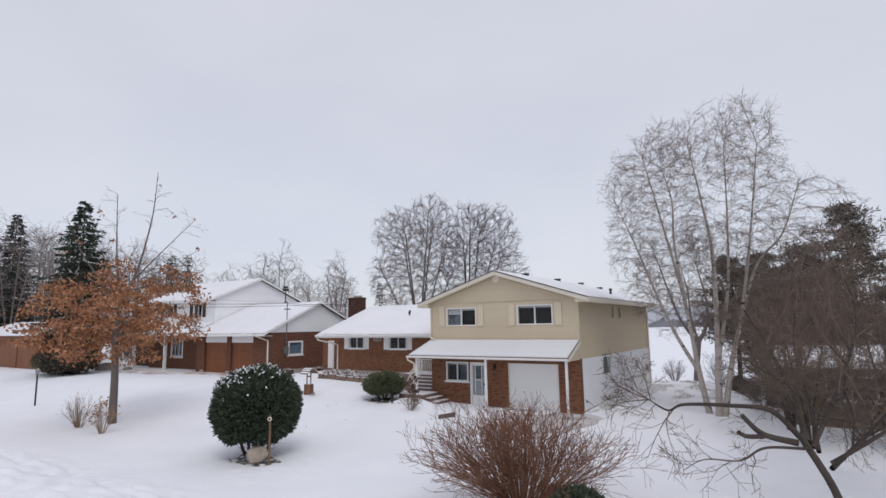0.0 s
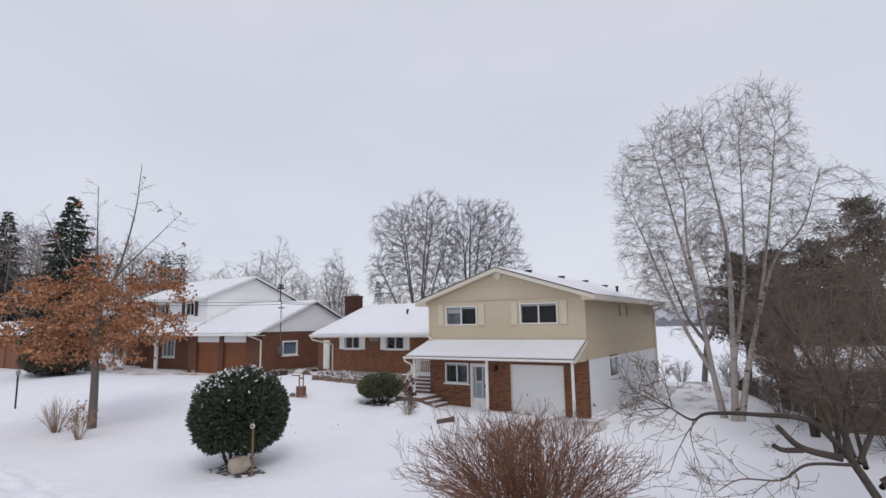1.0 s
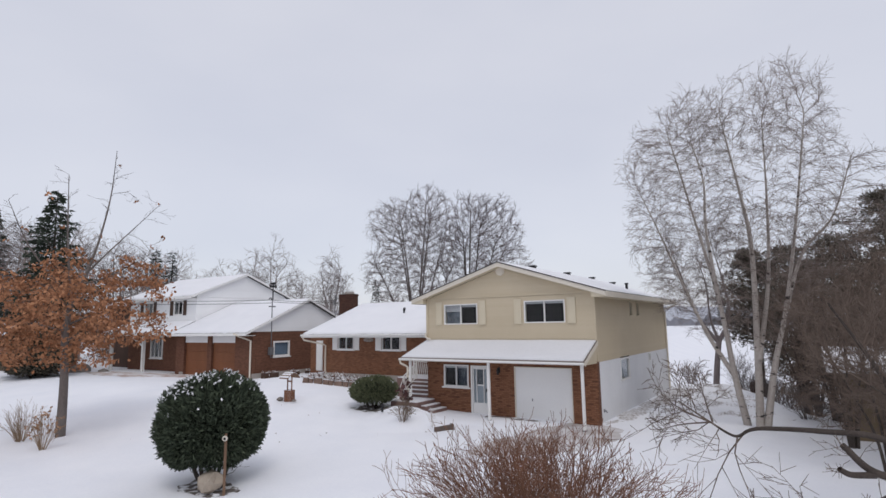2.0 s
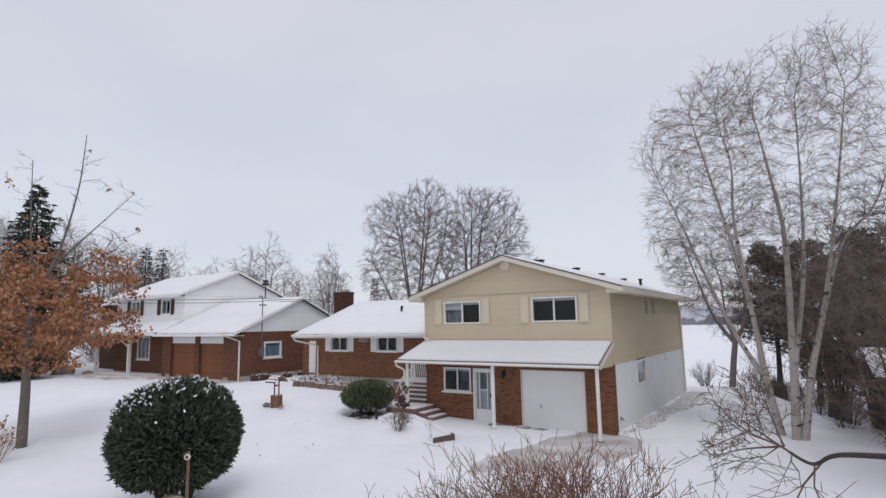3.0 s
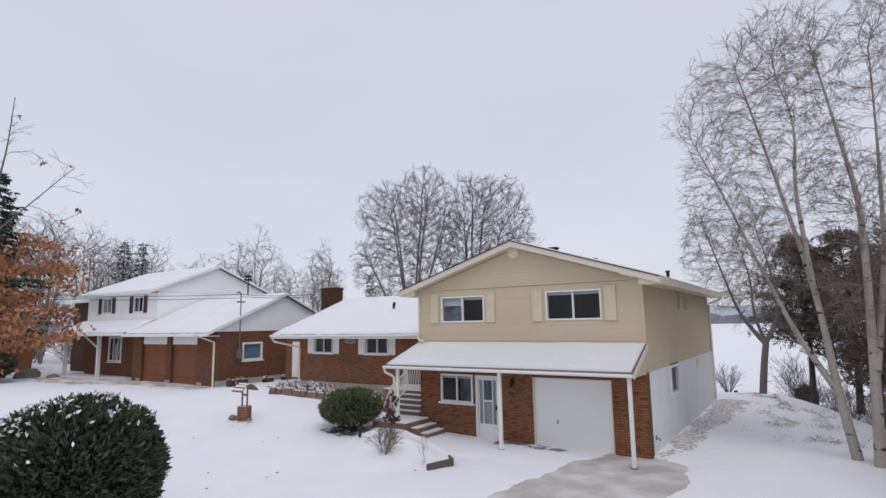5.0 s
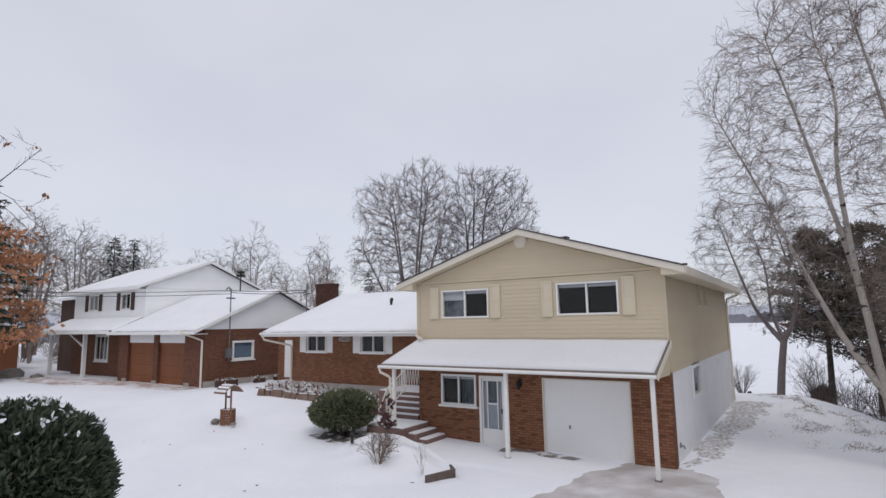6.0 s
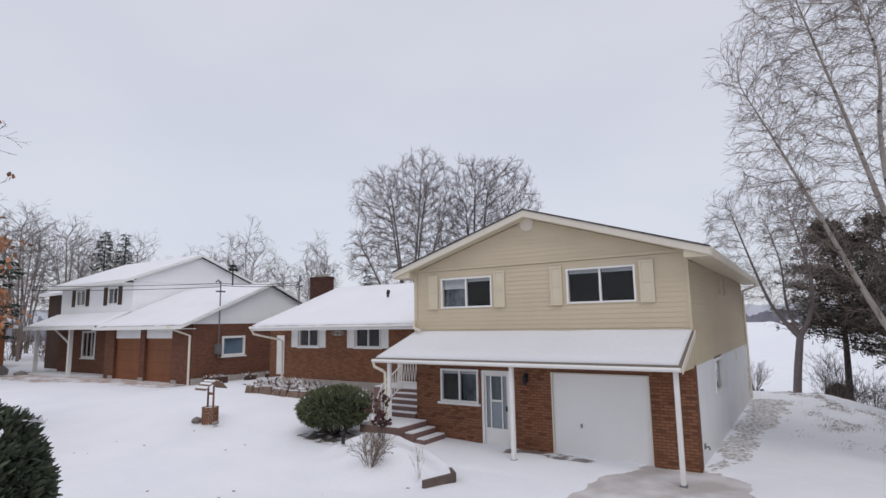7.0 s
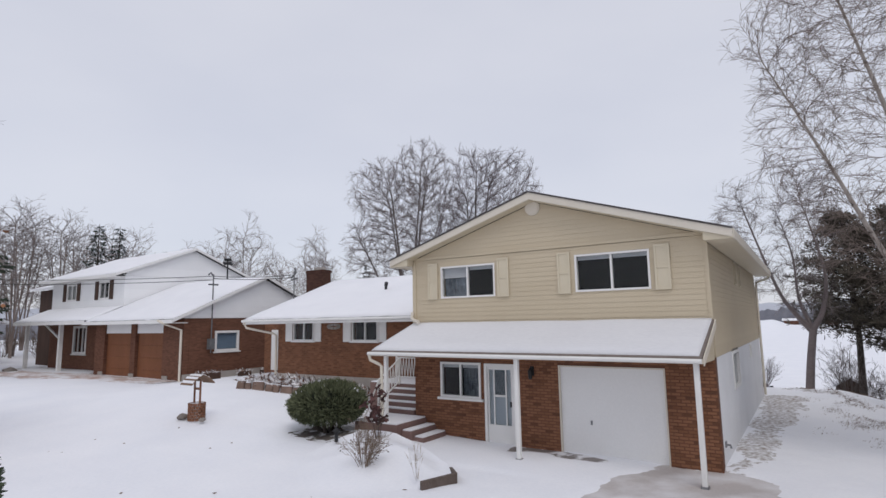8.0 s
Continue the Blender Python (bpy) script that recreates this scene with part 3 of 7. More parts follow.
planks(upper_front, front(0.003), 2.46, 5.20, lambda z: (XL + 0.09, XR - 0.05), [UPL, UPR], SIDING)
planks(gable, front(0.004), 5.30, RZ - 0.28, gable_span, [], SIDING)
planks(side_up, right(XR + 0.003), 2.42, 5.04, lambda z: (0.0, YB), [(5.2, 5.75, 4.28, 5.06), (6.5, 7.05, 4.28, 5.06), (3.2, 4.75, 2.3, 2.44)], SIDING)
bm = bmesh.new()
slab(bm, F, XL - 0.004, XR + 0.004, 0.005, 0.036, 5.21, 5.295)
part("band_board", bm, SIDING, gable)
for cx, to in ((XL, None), (XR, None)):
    bm = bmesh.new()
    if cx > 0:
        box(bm, cx - 0.05, -0.03, 2.46, cx + 0.03, -0.001, 5.2)
        box(bm, cx + 0.001, -0.001, 2.42, cx + 0.03, 0.05, 5.04)
    else:
        box(bm, cx - 0.034, -0.034, 2.46, cx + 0.09, -0.001, 5.2)
    part("corner_board", bm, SIDING, upper_front)
bm = bmesh.new()
vc = Vector((-0.555, 0, 6.40))
for r0, d in ((0.225, 0.05), (0.185, 0.068), (0.135, 0.056), (0.085, 0.07)):
    vs1 = [bm.verts.new((vc.x + r0 * math.cos(a), -0.01, vc.z + r0 * math.sin(a))) for a in (math.pi * 2 * i / 20 for i in range(20))]
    vs2 = [bm.verts.new((vc.x + r0 * 0.96 * math.cos(a), -d, vc.z + r0 * 0.96 * math.sin(a))) for a in (math.pi * 2 * i / 20 for i in range(20))]
    bm.faces.new(vs2)
    for i in range(20):
        bm.faces.new((vs1[i], vs1[(i + 1) % 20], vs2[(i + 1) % 20], vs2[i]))
part("gable_vent", bm, TRIM, gable, "round cream gable vent")

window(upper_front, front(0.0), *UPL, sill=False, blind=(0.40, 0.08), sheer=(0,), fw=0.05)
window(upper_front, front(0.0), *UPR, sill=False, blind=(0.07, 0.16), fw=0.05)
for a, b in ((-4.09, -3.74), (-1.70, -1.34), (0.10, 0.45), (2.56, 2.92)):
    shutter(upper_front, front(-0.024), a, b, 3.99, 5.08, SHUTTER)
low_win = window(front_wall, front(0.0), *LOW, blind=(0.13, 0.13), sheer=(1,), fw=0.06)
# Added slats paint the sky's reflection blue-grey behind the side panes.
SKY_SHEEN = material("painted sky reflection", (0.20, 0.255, 0.30), (0.30, 0.355, 0.40), 2, 40, 0.7, 0.05)
window(side_low, R, 3.2, 4.75, 1.36, 2.38, sill=False, mull=(), blind=0.97, blind_mat=SKY_SHEEN, fw=0.08)
window(side_low, R, 8.5, 8.95, 1.9, 2.36, sill=False, mull=(), blind=0.97, blind_mat=SKY_SHEEN)
for a, b in ((5.2, 5.75), (6.5, 7.05)):
    window(side_up, right(XR + 0.01), a, b, 4.28, 5.0, sill=False, mull=(), frame_mat=SHUTTER)

# entrance door with its storm door
bm = bmesh.new()
for a, b, lo, hi in ((-2.22, -2.14, -0.1, 2.13), (-1.36, -1.28, -0.1, 2.13), (-2.14, -1.36, 2.05, 2.13)):
    slab(bm, F, a, b, -0.15, 0.03, lo, hi)
door = part("entrance_door", bm, WHITE, house, "white entrance door with a glazed storm door")
bm = bmesh.new()
slab(bm, F, -2.135, -1.365, -0.12, -0.075, -0.05, 2.045)
part("door_leaf", bm, material("pale blue-white door paint", (0.60, 0.66, 0.70), (0.68, 0.74, 0.77), 2, 40, 0.5, 0.05), door)
bm = storm_bm = bmesh.new()
for a, b, lo, hi in ((-2.135, -2.085, 0.0, 2.045), (-1.415, -1.365, 0.0, 2.045), (-2.085, -1.415, 1.97, 2.045), (-2.085, -1.415, 0.0, 0.48), (-1.915, -1.585, 1.23, 1.285), (-1.955, -1.915, 0.48, 1.97), (-1.585, -1.545, 0.48, 1.97)):
    slab(bm, F, a, b, -0.055, -0.02, lo, hi)
bm = bmesh.new()
slab(bm, F, -1.93, -1.57, -0.074, -0.066, 1.27, 1.95)
part("door_window", bm, material("dim door glass", (0.10, 0.12, 0.135), (0.20, 0.23, 0.25), 2.5, 12, 0.2, 0.0), door)
bm = storm_bm
storm = part("storm_door", bm, WHITE, door)
bm = bmesh.new()
slab(bm, F, -2.085, -1.415, -0.045, -0.04, 0.48, 1.97)
part("pane", bm, GLASS, storm).visible_shadow = False
bm = bmesh.new()
slab(bm, F, -1.43, -1.40, -0.02, 0.03, 0.98, 1.12)
part("door_handle", bm, BLACK, storm)
bm = bmesh.new()
slab(bm, F, -2.3, -1.2, -0.1, 0.12, -0.2, -0.05)
part("threshold", bm, CONCRETE, door)

# garage door
bm = bmesh.new()
for a, b, lo, hi in ((-0.02, 0.015, -0.2, 2.14), (2.585, 2.62, -0.2, 2.14), (0.015, 2.585, 2.105, 2.14)):
    slab(bm, F, a, b, -0.12, 0.004, lo, hi)
gdoor = part("garage_door", bm, TRIM, house, "plain white single garage door, shut")
bm = bmesh.new()
slab(bm, F, 0.018, 2.582, -0.10, -0.06, -0.118, 2.10)
part("door_panel", bm, material("white steel door", (0.76, 0.755, 0.745), (0.82, 0.815, 0.805), 0.6, 20, 0.45, 0.04), gdoor)
bm = bmesh.new()
slab(bm, F, 0.77, 0.81, -0.06, -0.03, 0.70, 0.80)
part("handle", bm, GREY, gdoor)

# wall lamp beside the garage door
bm = bmesh.new()
slab(bm, F, -0.80, -0.70, 0, 0.03, 1.85, 2.1)
bar(bm, (-0.75, -0.03, 2.04), (-0.75, -0.14, 2.04), 0.025)
rod(bm, [(-0.75, -0.14, 1.76), (-0.75, -0.14, 1.80), (-0.75, -0.14, 1.98), (-0.75, -0.14, 2.06)], [0.03, 0.055, 0.075, 0.02], 6)
lamp = part("wall_lamp", bm, BLACK, house, "black lantern lamp beside the garage door")

# porch roof along the front
PE, PZ, WZ = -1.42, 2.50, 3.27
bm = bmesh.new()
hexa(bm, [(-5.22, PE, PZ - 0.05), (3.66, PE, PZ - 0.05), (3.76, -0.04, WZ - 0.05), (-4.66, -0.04, WZ - 0.05), (-5.22, PE, PZ), (3.66, PE, PZ), (3.76, -0.04, WZ), (-4.66, -0.04, WZ)])
porch = part("porch_roof", bm, material("worn brown shingle", (0.15, 0.125, 0.11), (0.24, 0.205, 0.185), 4, 50, 0.95, 0.4), house, "sloping porch roof under even snow")
snow_blanket((-5.2, PE + 0.055, PZ + 0.018), (3.60, PE + 0.055, PZ + 0.018), (3.72, -0.05, WZ + 0.002), (-4.64, -0.05, WZ + 0.002), 0.09, porch, nu=60, nv=14, seed=4.0, edge=0.0, coat=THIN_SNOW)
bm = bmesh.new()
box(bm, -5.24, PE - 0.028, PZ - 0.125, 3.68, PE - 0.002, PZ - 0.03)
for x, xw in ((3.68, 3.78),):
    hexa(bm, [(x, PE, PZ - 0.17), (x + 0.02, PE, PZ - 0.17), (xw + 0.02, -0.04, WZ - 0.17), (xw, -0.04, WZ - 0.17), (x, PE, PZ - 0.0), (x + 0.02, PE, PZ - 0.0), (xw + 0.02, -0.04, WZ), (xw, -0.04, WZ)])
part("fascia", bm, TRIM, porch)
bm = bmesh.new()
rod(bm, [(-5.24, PE - 0.075, PZ - 0.06), (3.66, PE - 0.075, PZ - 0.07)], 0.05, 8)
part("gutter", bm, WHITE, porch, "white painted gutter")
bm = bmesh.new()
box(bm, -5.15, PE + 0.01, PZ - 0.115, 3.66, -0.05, PZ - 0.09)
part("porch_ceiling", bm, WHITE, porch)
bm = bmesh.new()
prism(bm, [(3.66, PE + 0.01, PZ - 0.13), (3.71, -0.045, PZ - 0.13), (3.75, -0.045, WZ - 0.06)], (-0.03, 0, 0))
part("end_panel", bm, SIDING, porch)
for px in (-4.72, -0.58, 3.52):
    bm = bmesh.new()
    g = ground_z(px, -1.3)
    bar(bm, (px, -1.3, g - 0.1), (px, -1.3, PZ - 0.117), 0.105)
    bmesh.ops.bevel(bm, geom=bm.edges[:], offset=0.008, segments=1, affect="EDGES")
    post = part("porch_post", bm, WHITE, porch)
    bm = bmesh.new()
    box(bm, px - 0.075, -1.375, g - 0.05, px + 0.075, -1.225, g + 0.012)
    part("base_plate", bm, GREY, post)
bm = bmesh.new()
rod(bm, [(-5.2, PE - 0.07, PZ - 0.09), (-5.17, PE - 0.05, PZ - 0.24), (-4.95, -1.36, PZ - 0.36), (-4.84, -1.36, PZ - 0.42), (-4.82, -1.36, 0.4)], 0.045, 8)
part("downspout", bm, TRIM, porch)
bm = bmesh.new()
rod(bm, [(XL - 0.02, -0.06, 3.62), (XL - 0.02, -0.1, 3.44), (-4.5, -0.22, 3.37), (-4.28, -0.3, 3.33)], 0.05, 8)
part("downspout", bm, TRIM, house)
bm = bmesh.new()
rod(bm, [(ER - 0.06, YB + 0.5, EZ - 0.26), (ER - 0.1, YB + 0.45, EZ - 0.36), (XR + 0.1, YB - 0.1, EZ - 0.55), (XR + 0.07, YB - 0.1, EZ - 0.75), (XR + 0.07, YB - 0.1, 0.1)], 0.05, 8)
part("downspout", bm, TRIM, house)
bm = bmesh.new()
rod(bm, [(XR, 0.55, 0.43), (XR + 0.1, 0.55, 0.43), (XR + 0.12, 0.55, 0.36)], 0.025, 8)
box(bm, XR, 0.48, 0.38, XR + 0.03, 0.62, 0.5)
part("garden_tap", bm, GREY, house)

# entrance stairs up to the single-storey wing
stair = thing("stairs", (0, 0, 0), "red painted concrete entrance stairs with snow on the treads", "stairs")
LANDZ, PLATZ = 0.5, 1.25


def step_block(x0, x1, y0, y1, z0, z1, name="step"):
    bm = bmesh.new()
    box(bm, x0, y0, z0, x1, y1, z1)
    bmesh.ops.bevel(bm, geom=bm.edges[:], offset=0.015, segments=1, affect="EDGES")
    s = part(name, bm, STEP, stair)
    bm = bmesh.new()
    box(bm, x0 + 0.03, y0 + 0.02, z1 + 0.002, x1 - 0.02, y1 - 0.02, z1 + 0.04)
    bmesh.ops.bevel(bm, geom=bm.edges[:], offset=0.012, segments=2, affect="EDGES")
    part("snow", bm, ROOF_SNOW, s)


step_block(-5.75, -4.2, -1.5, -0.05, -0.1, LANDZ, "landing")
step_block(-4.195, -3.85, -1.3, -0.06, -0.1, 0.33)
step_block(-3.845, -3.5, -1.2, -0.07, -0.1, 0.17)
for i in range(4):
    step_block(-6.2, -4.68, -0.045 + i * 0.28, -0.05 + (i + 1) * 0.28, 0.0, LANDZ + 0.16 * (i + 1))
step_block(-7.4, -4.68, 1.075, 2.78, 0.3, PLATZ + 0.03, "platform")
bm = bmesh.new()
rl = (-6.12, 0.02, LANDZ + 0.16)
rh = (-6.12, 1.1, PLATZ)
for a, b, z in ((rl, rh, 0.85), (rl, rh, 0.12)):
    bar(bm, (a[0], a[1], a[2] + z), (b[0], b[1], b[2] + z), 0.035)
bar(bm, (-6.12, 0.02, LANDZ), (-6.12, 0.02, LANDZ + 1.03), 0.05)
bar(bm, (-6.12, 1.1, PLATZ), (-6.12, 1.1, PLATZ + 0.87), 0.05)
bar(bm, (-6.12, -0.6, LANDZ), (-6.12, 0.02, LANDZ + 0.98), 0.03)
for i in range(8):
    t0 = i / 8
    p = Vector(rl).lerp(Vector(rh), t0)
    q = Vector(rl).lerp(Vector(rh), t0 + 1 / 8)
    m = (p + q) / 2
    bar(bm, p + Vector((0, 0, 0.12)), m + Vector((0, 0, 0.85)), 0.016)
    bar(bm, m + Vector((0, 0, 0.85)), q + Vector((0, 0, 0.12)), 0.016)
part("railing", bm, WHITE, stair, "white zigzag iron railing")
bm = bmesh.new()
for z in (0.1, 0.78):
    bar(bm, (-7.35, 2.5, PLATZ + z), (-4.75, 2.5, PLATZ + z), 0.035)
for i in range(20):
    x = -7.35 + i * 0.13
    bar(bm, (x, 2.5, PLATZ + 0.1), (x + 0.065, 2.5, PLATZ + 0.78), 0.018)
    bar(bm, (x + 0.065, 2.5, PLATZ + 0.78), (x + 0.13, 2.5, PLATZ + 0.1), 0.018)
for x in (-7.35, -4.75):
    bar(bm, (x, 2.5, PLATZ), (x, 2.5, PLATZ + 0.87), 0.05)
part("railing", bm, WHITE, stair, "white zigzag iron railing")

# the single-storey wing
WY, WX0, WX1 = 2.8, -14.3, XL
G0 = 0.75
RW1, RW2 = (-13.3, -12.05, 2.62, 3.42), (-9.85, -8.5, 2.62, 3.44)
wing_wall = wall("wing_front_wall", front(WY), WX0, WX1 - 0.01, G0 + 0.45, 3.5, [RW1, RW2], BRICK_FAR, house, 0.25, "brown brick wall of the low wing")
bm = bmesh.new()
box(bm, WX0 - 0.03, WY - 0.04, G0 - 0.5, WX1 - 0.02, WY + 0.25, G0 + 0.45)
part("foundation", bm, CONCRETE, house)
bm = bmesh.new()
box(bm, WX0, WY + 0.26, G0 - 0.5, WX0 + 0.25, 12.4, 3.5)
box(bm, WX0 + 0.26, 12.15, G0 - 0.5, WX1 - 0.01, 12.4, 3.5)
box(bm, -18.6, 5.5, G0 - 0.5, WX0 - 0.01, 5.75, 3.45)
prism(bm, [(WX0, WY, 3.5), (WX0, 12.4, 3.5), (WX0, 7.6, 5.45)], (0.2, 0, 0))
part("wing_side_wall", bm, BRICK_FAR, house)
# Added near-black backing, floor and ceiling darken the wing's windows.
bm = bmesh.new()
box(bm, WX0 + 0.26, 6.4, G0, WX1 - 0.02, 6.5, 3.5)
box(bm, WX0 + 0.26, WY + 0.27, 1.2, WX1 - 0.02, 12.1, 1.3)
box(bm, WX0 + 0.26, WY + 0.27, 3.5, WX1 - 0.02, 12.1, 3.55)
part("inner_wall", bm, ROOM_SHADE, house)
window(wing_wall, front(WY), *RW1)
window(wing_wall, front(WY), *RW2)
for a, b in ((-13.78, -13.36), (-12.0, -11.6), (-10.32, -9.9), (-8.46, -8.06)):
    shutter(wing_wall, front(WY), a, b, 2.58, 3.44, WHITE)
bm = bmesh.new()
for i in range(10):
    a = math.pi * 2 * i / 10
    box(bm, -10.85 + 0.3 * math.cos(a) - 0.07, WY - 0.05, 3.2 + 0.07 * math.sin(a) - 0.05, -10.85 + 0.3 * math.cos(a) + 0.07, WY - 0.004, 3.2 + 0.07 * math.sin(a) + 0.05)
part("plaque", bm, CONCRETE, wing_wall, "pale cast wall plaque")
WE, WB, WRY, WRZ, WEZ, WL = 2.0, 13.2, 7.6, 5.55, 3.55, -15.7
bm = bmesh.new()
for e in (WE, WB):
    hexa(bm, [(WL, e, WEZ - 0.12), (WX1 - 0.01, e, WEZ - 0.12), (WX1 - 0.01, WRY, WRZ - 0.12), (WL, WRY, WRZ - 0.12), (WL, e, WEZ), (WX1 - 0.01, e, WEZ), (WX1 - 0.01, WRY, WRZ), (WL, WRY, WRZ)])
wing_roof = part("wing_roof", bm, SHINGLE, house, "low gable roof of the wing under thick snow")
snow_blanket((WL + 0.03, WE + 0.02, WEZ + 0.004), (WX1 - 0.03, WE + 0.02, WEZ + 0.004), (WX1 - 0.03, WRY, WRZ + 0.004), (WL + 0.03, WRY, WRZ + 0.004), 0.15, wing_roof, nu=48, nv=20, seed=7.0, edge=0.012)
snow_blanket((WX1 - 0.03, WB - 0.02, WEZ + 0.004), (WL + 0.03, WB - 0.02, WEZ + 0.004), (WL + 0.03, WRY, WRZ + 0.004), (WX1 - 0.03, WRY, WRZ + 0.004), 0.15, wing_roof, seed=8.0)
bm = bmesh.new()
box(bm, WL - 0.02, WE - 0.03, WEZ - 0.20, WX1 - 0.03, WE - 0.002, WEZ - 0.01)
for e in (WE, WB):
    hexa(bm, [(WL - 0.03, e, WEZ - 0.2), (WL - 0.003, e, WEZ - 0.2), (WL - 0.003, WRY, WRZ - 0.2), (WL - 0.03, WRY, WRZ - 0.2), (WL - 0.03, e, WEZ), (WL - 0.003, e, WEZ), (WL - 0.003, WRY, WRZ), (WL - 0.03, WRY, WRZ)])
part("fascia", bm, WHITE, wing_roof)
bm = bmesh.new()
rod(bm, [(WL, WE - 0.08, WEZ - 0.06), (WX1 - 0.2, WE - 0.08, WEZ - 0.06)], 0.055, 8)
part("gutter", bm, WHITE, wing_roof)
bm = bmesh.new()
box(bm, WL + 0.01, WE, WEZ - 0.19, WX1 - 0.03, WY - 0.01, WEZ - 0.17)
part("soffit", bm, WHITE, wing_roof)
bm = bmesh.new()
rod(bm, [(WL + 0.1, WE - 0.06, WEZ - 0.1), (WL + 0.2, WE, WEZ - 0.35), (WX0 - 0.25, WY - 0.1, WEZ - 0.62), (WX0 - 0.06, WY - 0.06, WEZ - 0.7), (WX0 - 0.06, WY - 0.06, G0 + 0.2)], 0.05, 8)
part("downspout", bm, TRIM, house)
bm = bmesh.new()
rod(bm, [(-9.9, 5.0, 4.6), (-9.9, 5.0, 5.0)], 0.06, 10)
rod(bm, [(-9.9, 5.0, 4.93), (-9.82, 4.95, 5.08)], 0.08, 10)
part("vent_pipe", bm, BLACK, wing_roof, "black vent pipe standing out of the snow")
# white side door between the two houses
bm = bmesh.new()
slab(bm, front(5.5), -18.0, -17.4, 0, 0.05, 1.0, 3.05)
slab(bm, front(5.5), -17.9, -17.5, 0.05, 0.07, 1.1, 2.0)
slab(bm, front(5.5), -17.9, -17.5, 0.05, 0.07, 2.1, 2.95)
part("side_door", bm, WHITE, house, "white panelled side door")
# chimney
bm = bmesh.new()
box(bm, -19.1, 8.8, 0.5, -17.75, 9.45, 6.46)
box(bm, -19.14, 8.76, 6.32, -17.71, 9.49, 6.42)
chim = part("chimney", bm, BRICK_DARK, house, "wide dark brown brick chimney")
bm = bmesh.new()
for x in (-18.5, -18.1):
    box(bm, x - 0.15, 8.95, 6.46, x + 0.15, 9.25, 6.62)
part("flue", bm, CONCRETE, chim)
bm = bmesh.new()
rod(bm, [(-15.49, 4.7, 4.4), (-15.49, 4.7, 5.95)], 0.032, 6)
rod(bm, [(-15.62, 4.65, 5.62), (-15.36, 4.7, 5.85), (-15.51, 4.75, 6.1)], 0.055, 6)
bar(bm, (-15.72, 4.7, 5.5), (-15.26, 4.7, 5.56), 0.07)
part("service_mast", bm, IRON, house, "thin grey service mast")


# ---- the neighbour's house ----
nb = thing("house", (-30, 6, 0), "white and brown brick two-storey house with a double garage under snow", "house")
nb.matrix_basis = Matrix.Identity(4)
GX0, GX1, GY, NG = -30.2, -21.0, 2.4, 0.48
D1, D2 = (-29.1, -26.15, NG - 0.2, 3.62), (-25.66, -22.9, NG - 0.2, 3.62)
gfront = wall("garage_front", front(GY), GX0, GX1, NG - 0.5, 3.7, [D1, D2], BRICK_NB, nb, 0.3)
NW = (4.16, 5.66, 1.95, 3.05)
gside = wall("garage_side", right(GX1), GY + 0.31, 12.2, NG - 0.5, 3.72, [NW], BRICK_NB, nb, 0.3)
bm = bmesh.new()
box(bm, GX0, 12.0, NG - 0.5, GX1 - 0.3, 12.3, 3.7)
box(bm, GX0, GY + 0.31, NG - 0.5, GX0 + 0.3, 12.0, 3.7)
box(bm, GX0 + 0.31, 7.0, NG, GX1 - 0.31, 7.1, 3.6)
part("garage_back", bm, BRICK_NB, nb)
bm = bmesh.new()
box(bm, GX1 - 0.02, GY - 0.02, NG - 0.5, GX1 + 0.04, 12.2, NG + 0.42)
part("foundation", bm, CONCRETE, nb)
for x in (-29.35, -25.9, -22.55):
    bm = bmesh.new()
    box(bm, x - 0.24, GY - 0.05, NG - 0.4, x + 0.24, GY - 0.003, NG + 0.3)
    part("pier_base", bm, CONCRETE, nb)
window(gside, right(GX1), *NW, mull=(), fw=0.12, blind=1.0, blind_mat=material("blue-grey blind", (0.19, 0.27, 0.36), (0.25, 0.33, 0.43), 2, 40, 0.7, 0.05))
for a, b, lo, hi in (D1, D2):
    bm = bmesh.new()
    slab(bm, front(GY), a, b, -0.22, -0.10, 2.98, hi)
    part("header_panel", bm, WHITE_SIDING, gfront, "white panel above the door")
    bm = bmesh.new()
    n = 4
    for i in range(n):
        z = NG - 0.15 + i * (2.98 - NG + 0.15) / n
        slab(bm, front(GY), a + 0.02, b - 0.02, -0.24, -0.18, z + 0.004, z + (2.98 - NG + 0.15) / n - 0.004)
    part("garage_door", bm, BROWN_DOOR, gfront, "stained brown garage door")
# garage roof
NE, NEZ, NRY, NRZ, NBK, NX1 = 1.6, 3.68, 7.3, 6.15, 13.0, -20.7
NX0 = -29.75
bm = bmesh.new()
for e in (NE, NBK):
    hexa(bm, [(NX0, e, NEZ - 0.12), (NX1, e, NEZ - 0.12), (NX1, NRY, NRZ - 0.12), (NX0, NRY, NRZ - 0.12), (NX0, e, NEZ), (NX1, e, NEZ), (NX1, NRY, NRZ), (NX0, NRY, NRZ)])
nroof = part("garage_roof", bm, SHINGLE, nb)
snow_blanket((NX0, NE + 0.02, NEZ + 0.004), (NX1 - 0.02, NE + 0.02, NEZ + 0.004), (NX1 - 0.02, NRY, NRZ + 0.004), (NX0, NRY, NRZ + 0.004), 0.12, nroof, nu=40, nv=20, seed=11.0, edge=0.012)
snow_blanket((NX1 - 0.02, NBK - 0.02, NEZ + 0.004), (NX0, NBK - 0.02, NEZ + 0.004), (NX0, NRY, NRZ + 0.004), (NX1 - 0.02, NRY, NRZ + 0.004), 0.12, nroof, seed=12.0)
bm = bmesh.new()
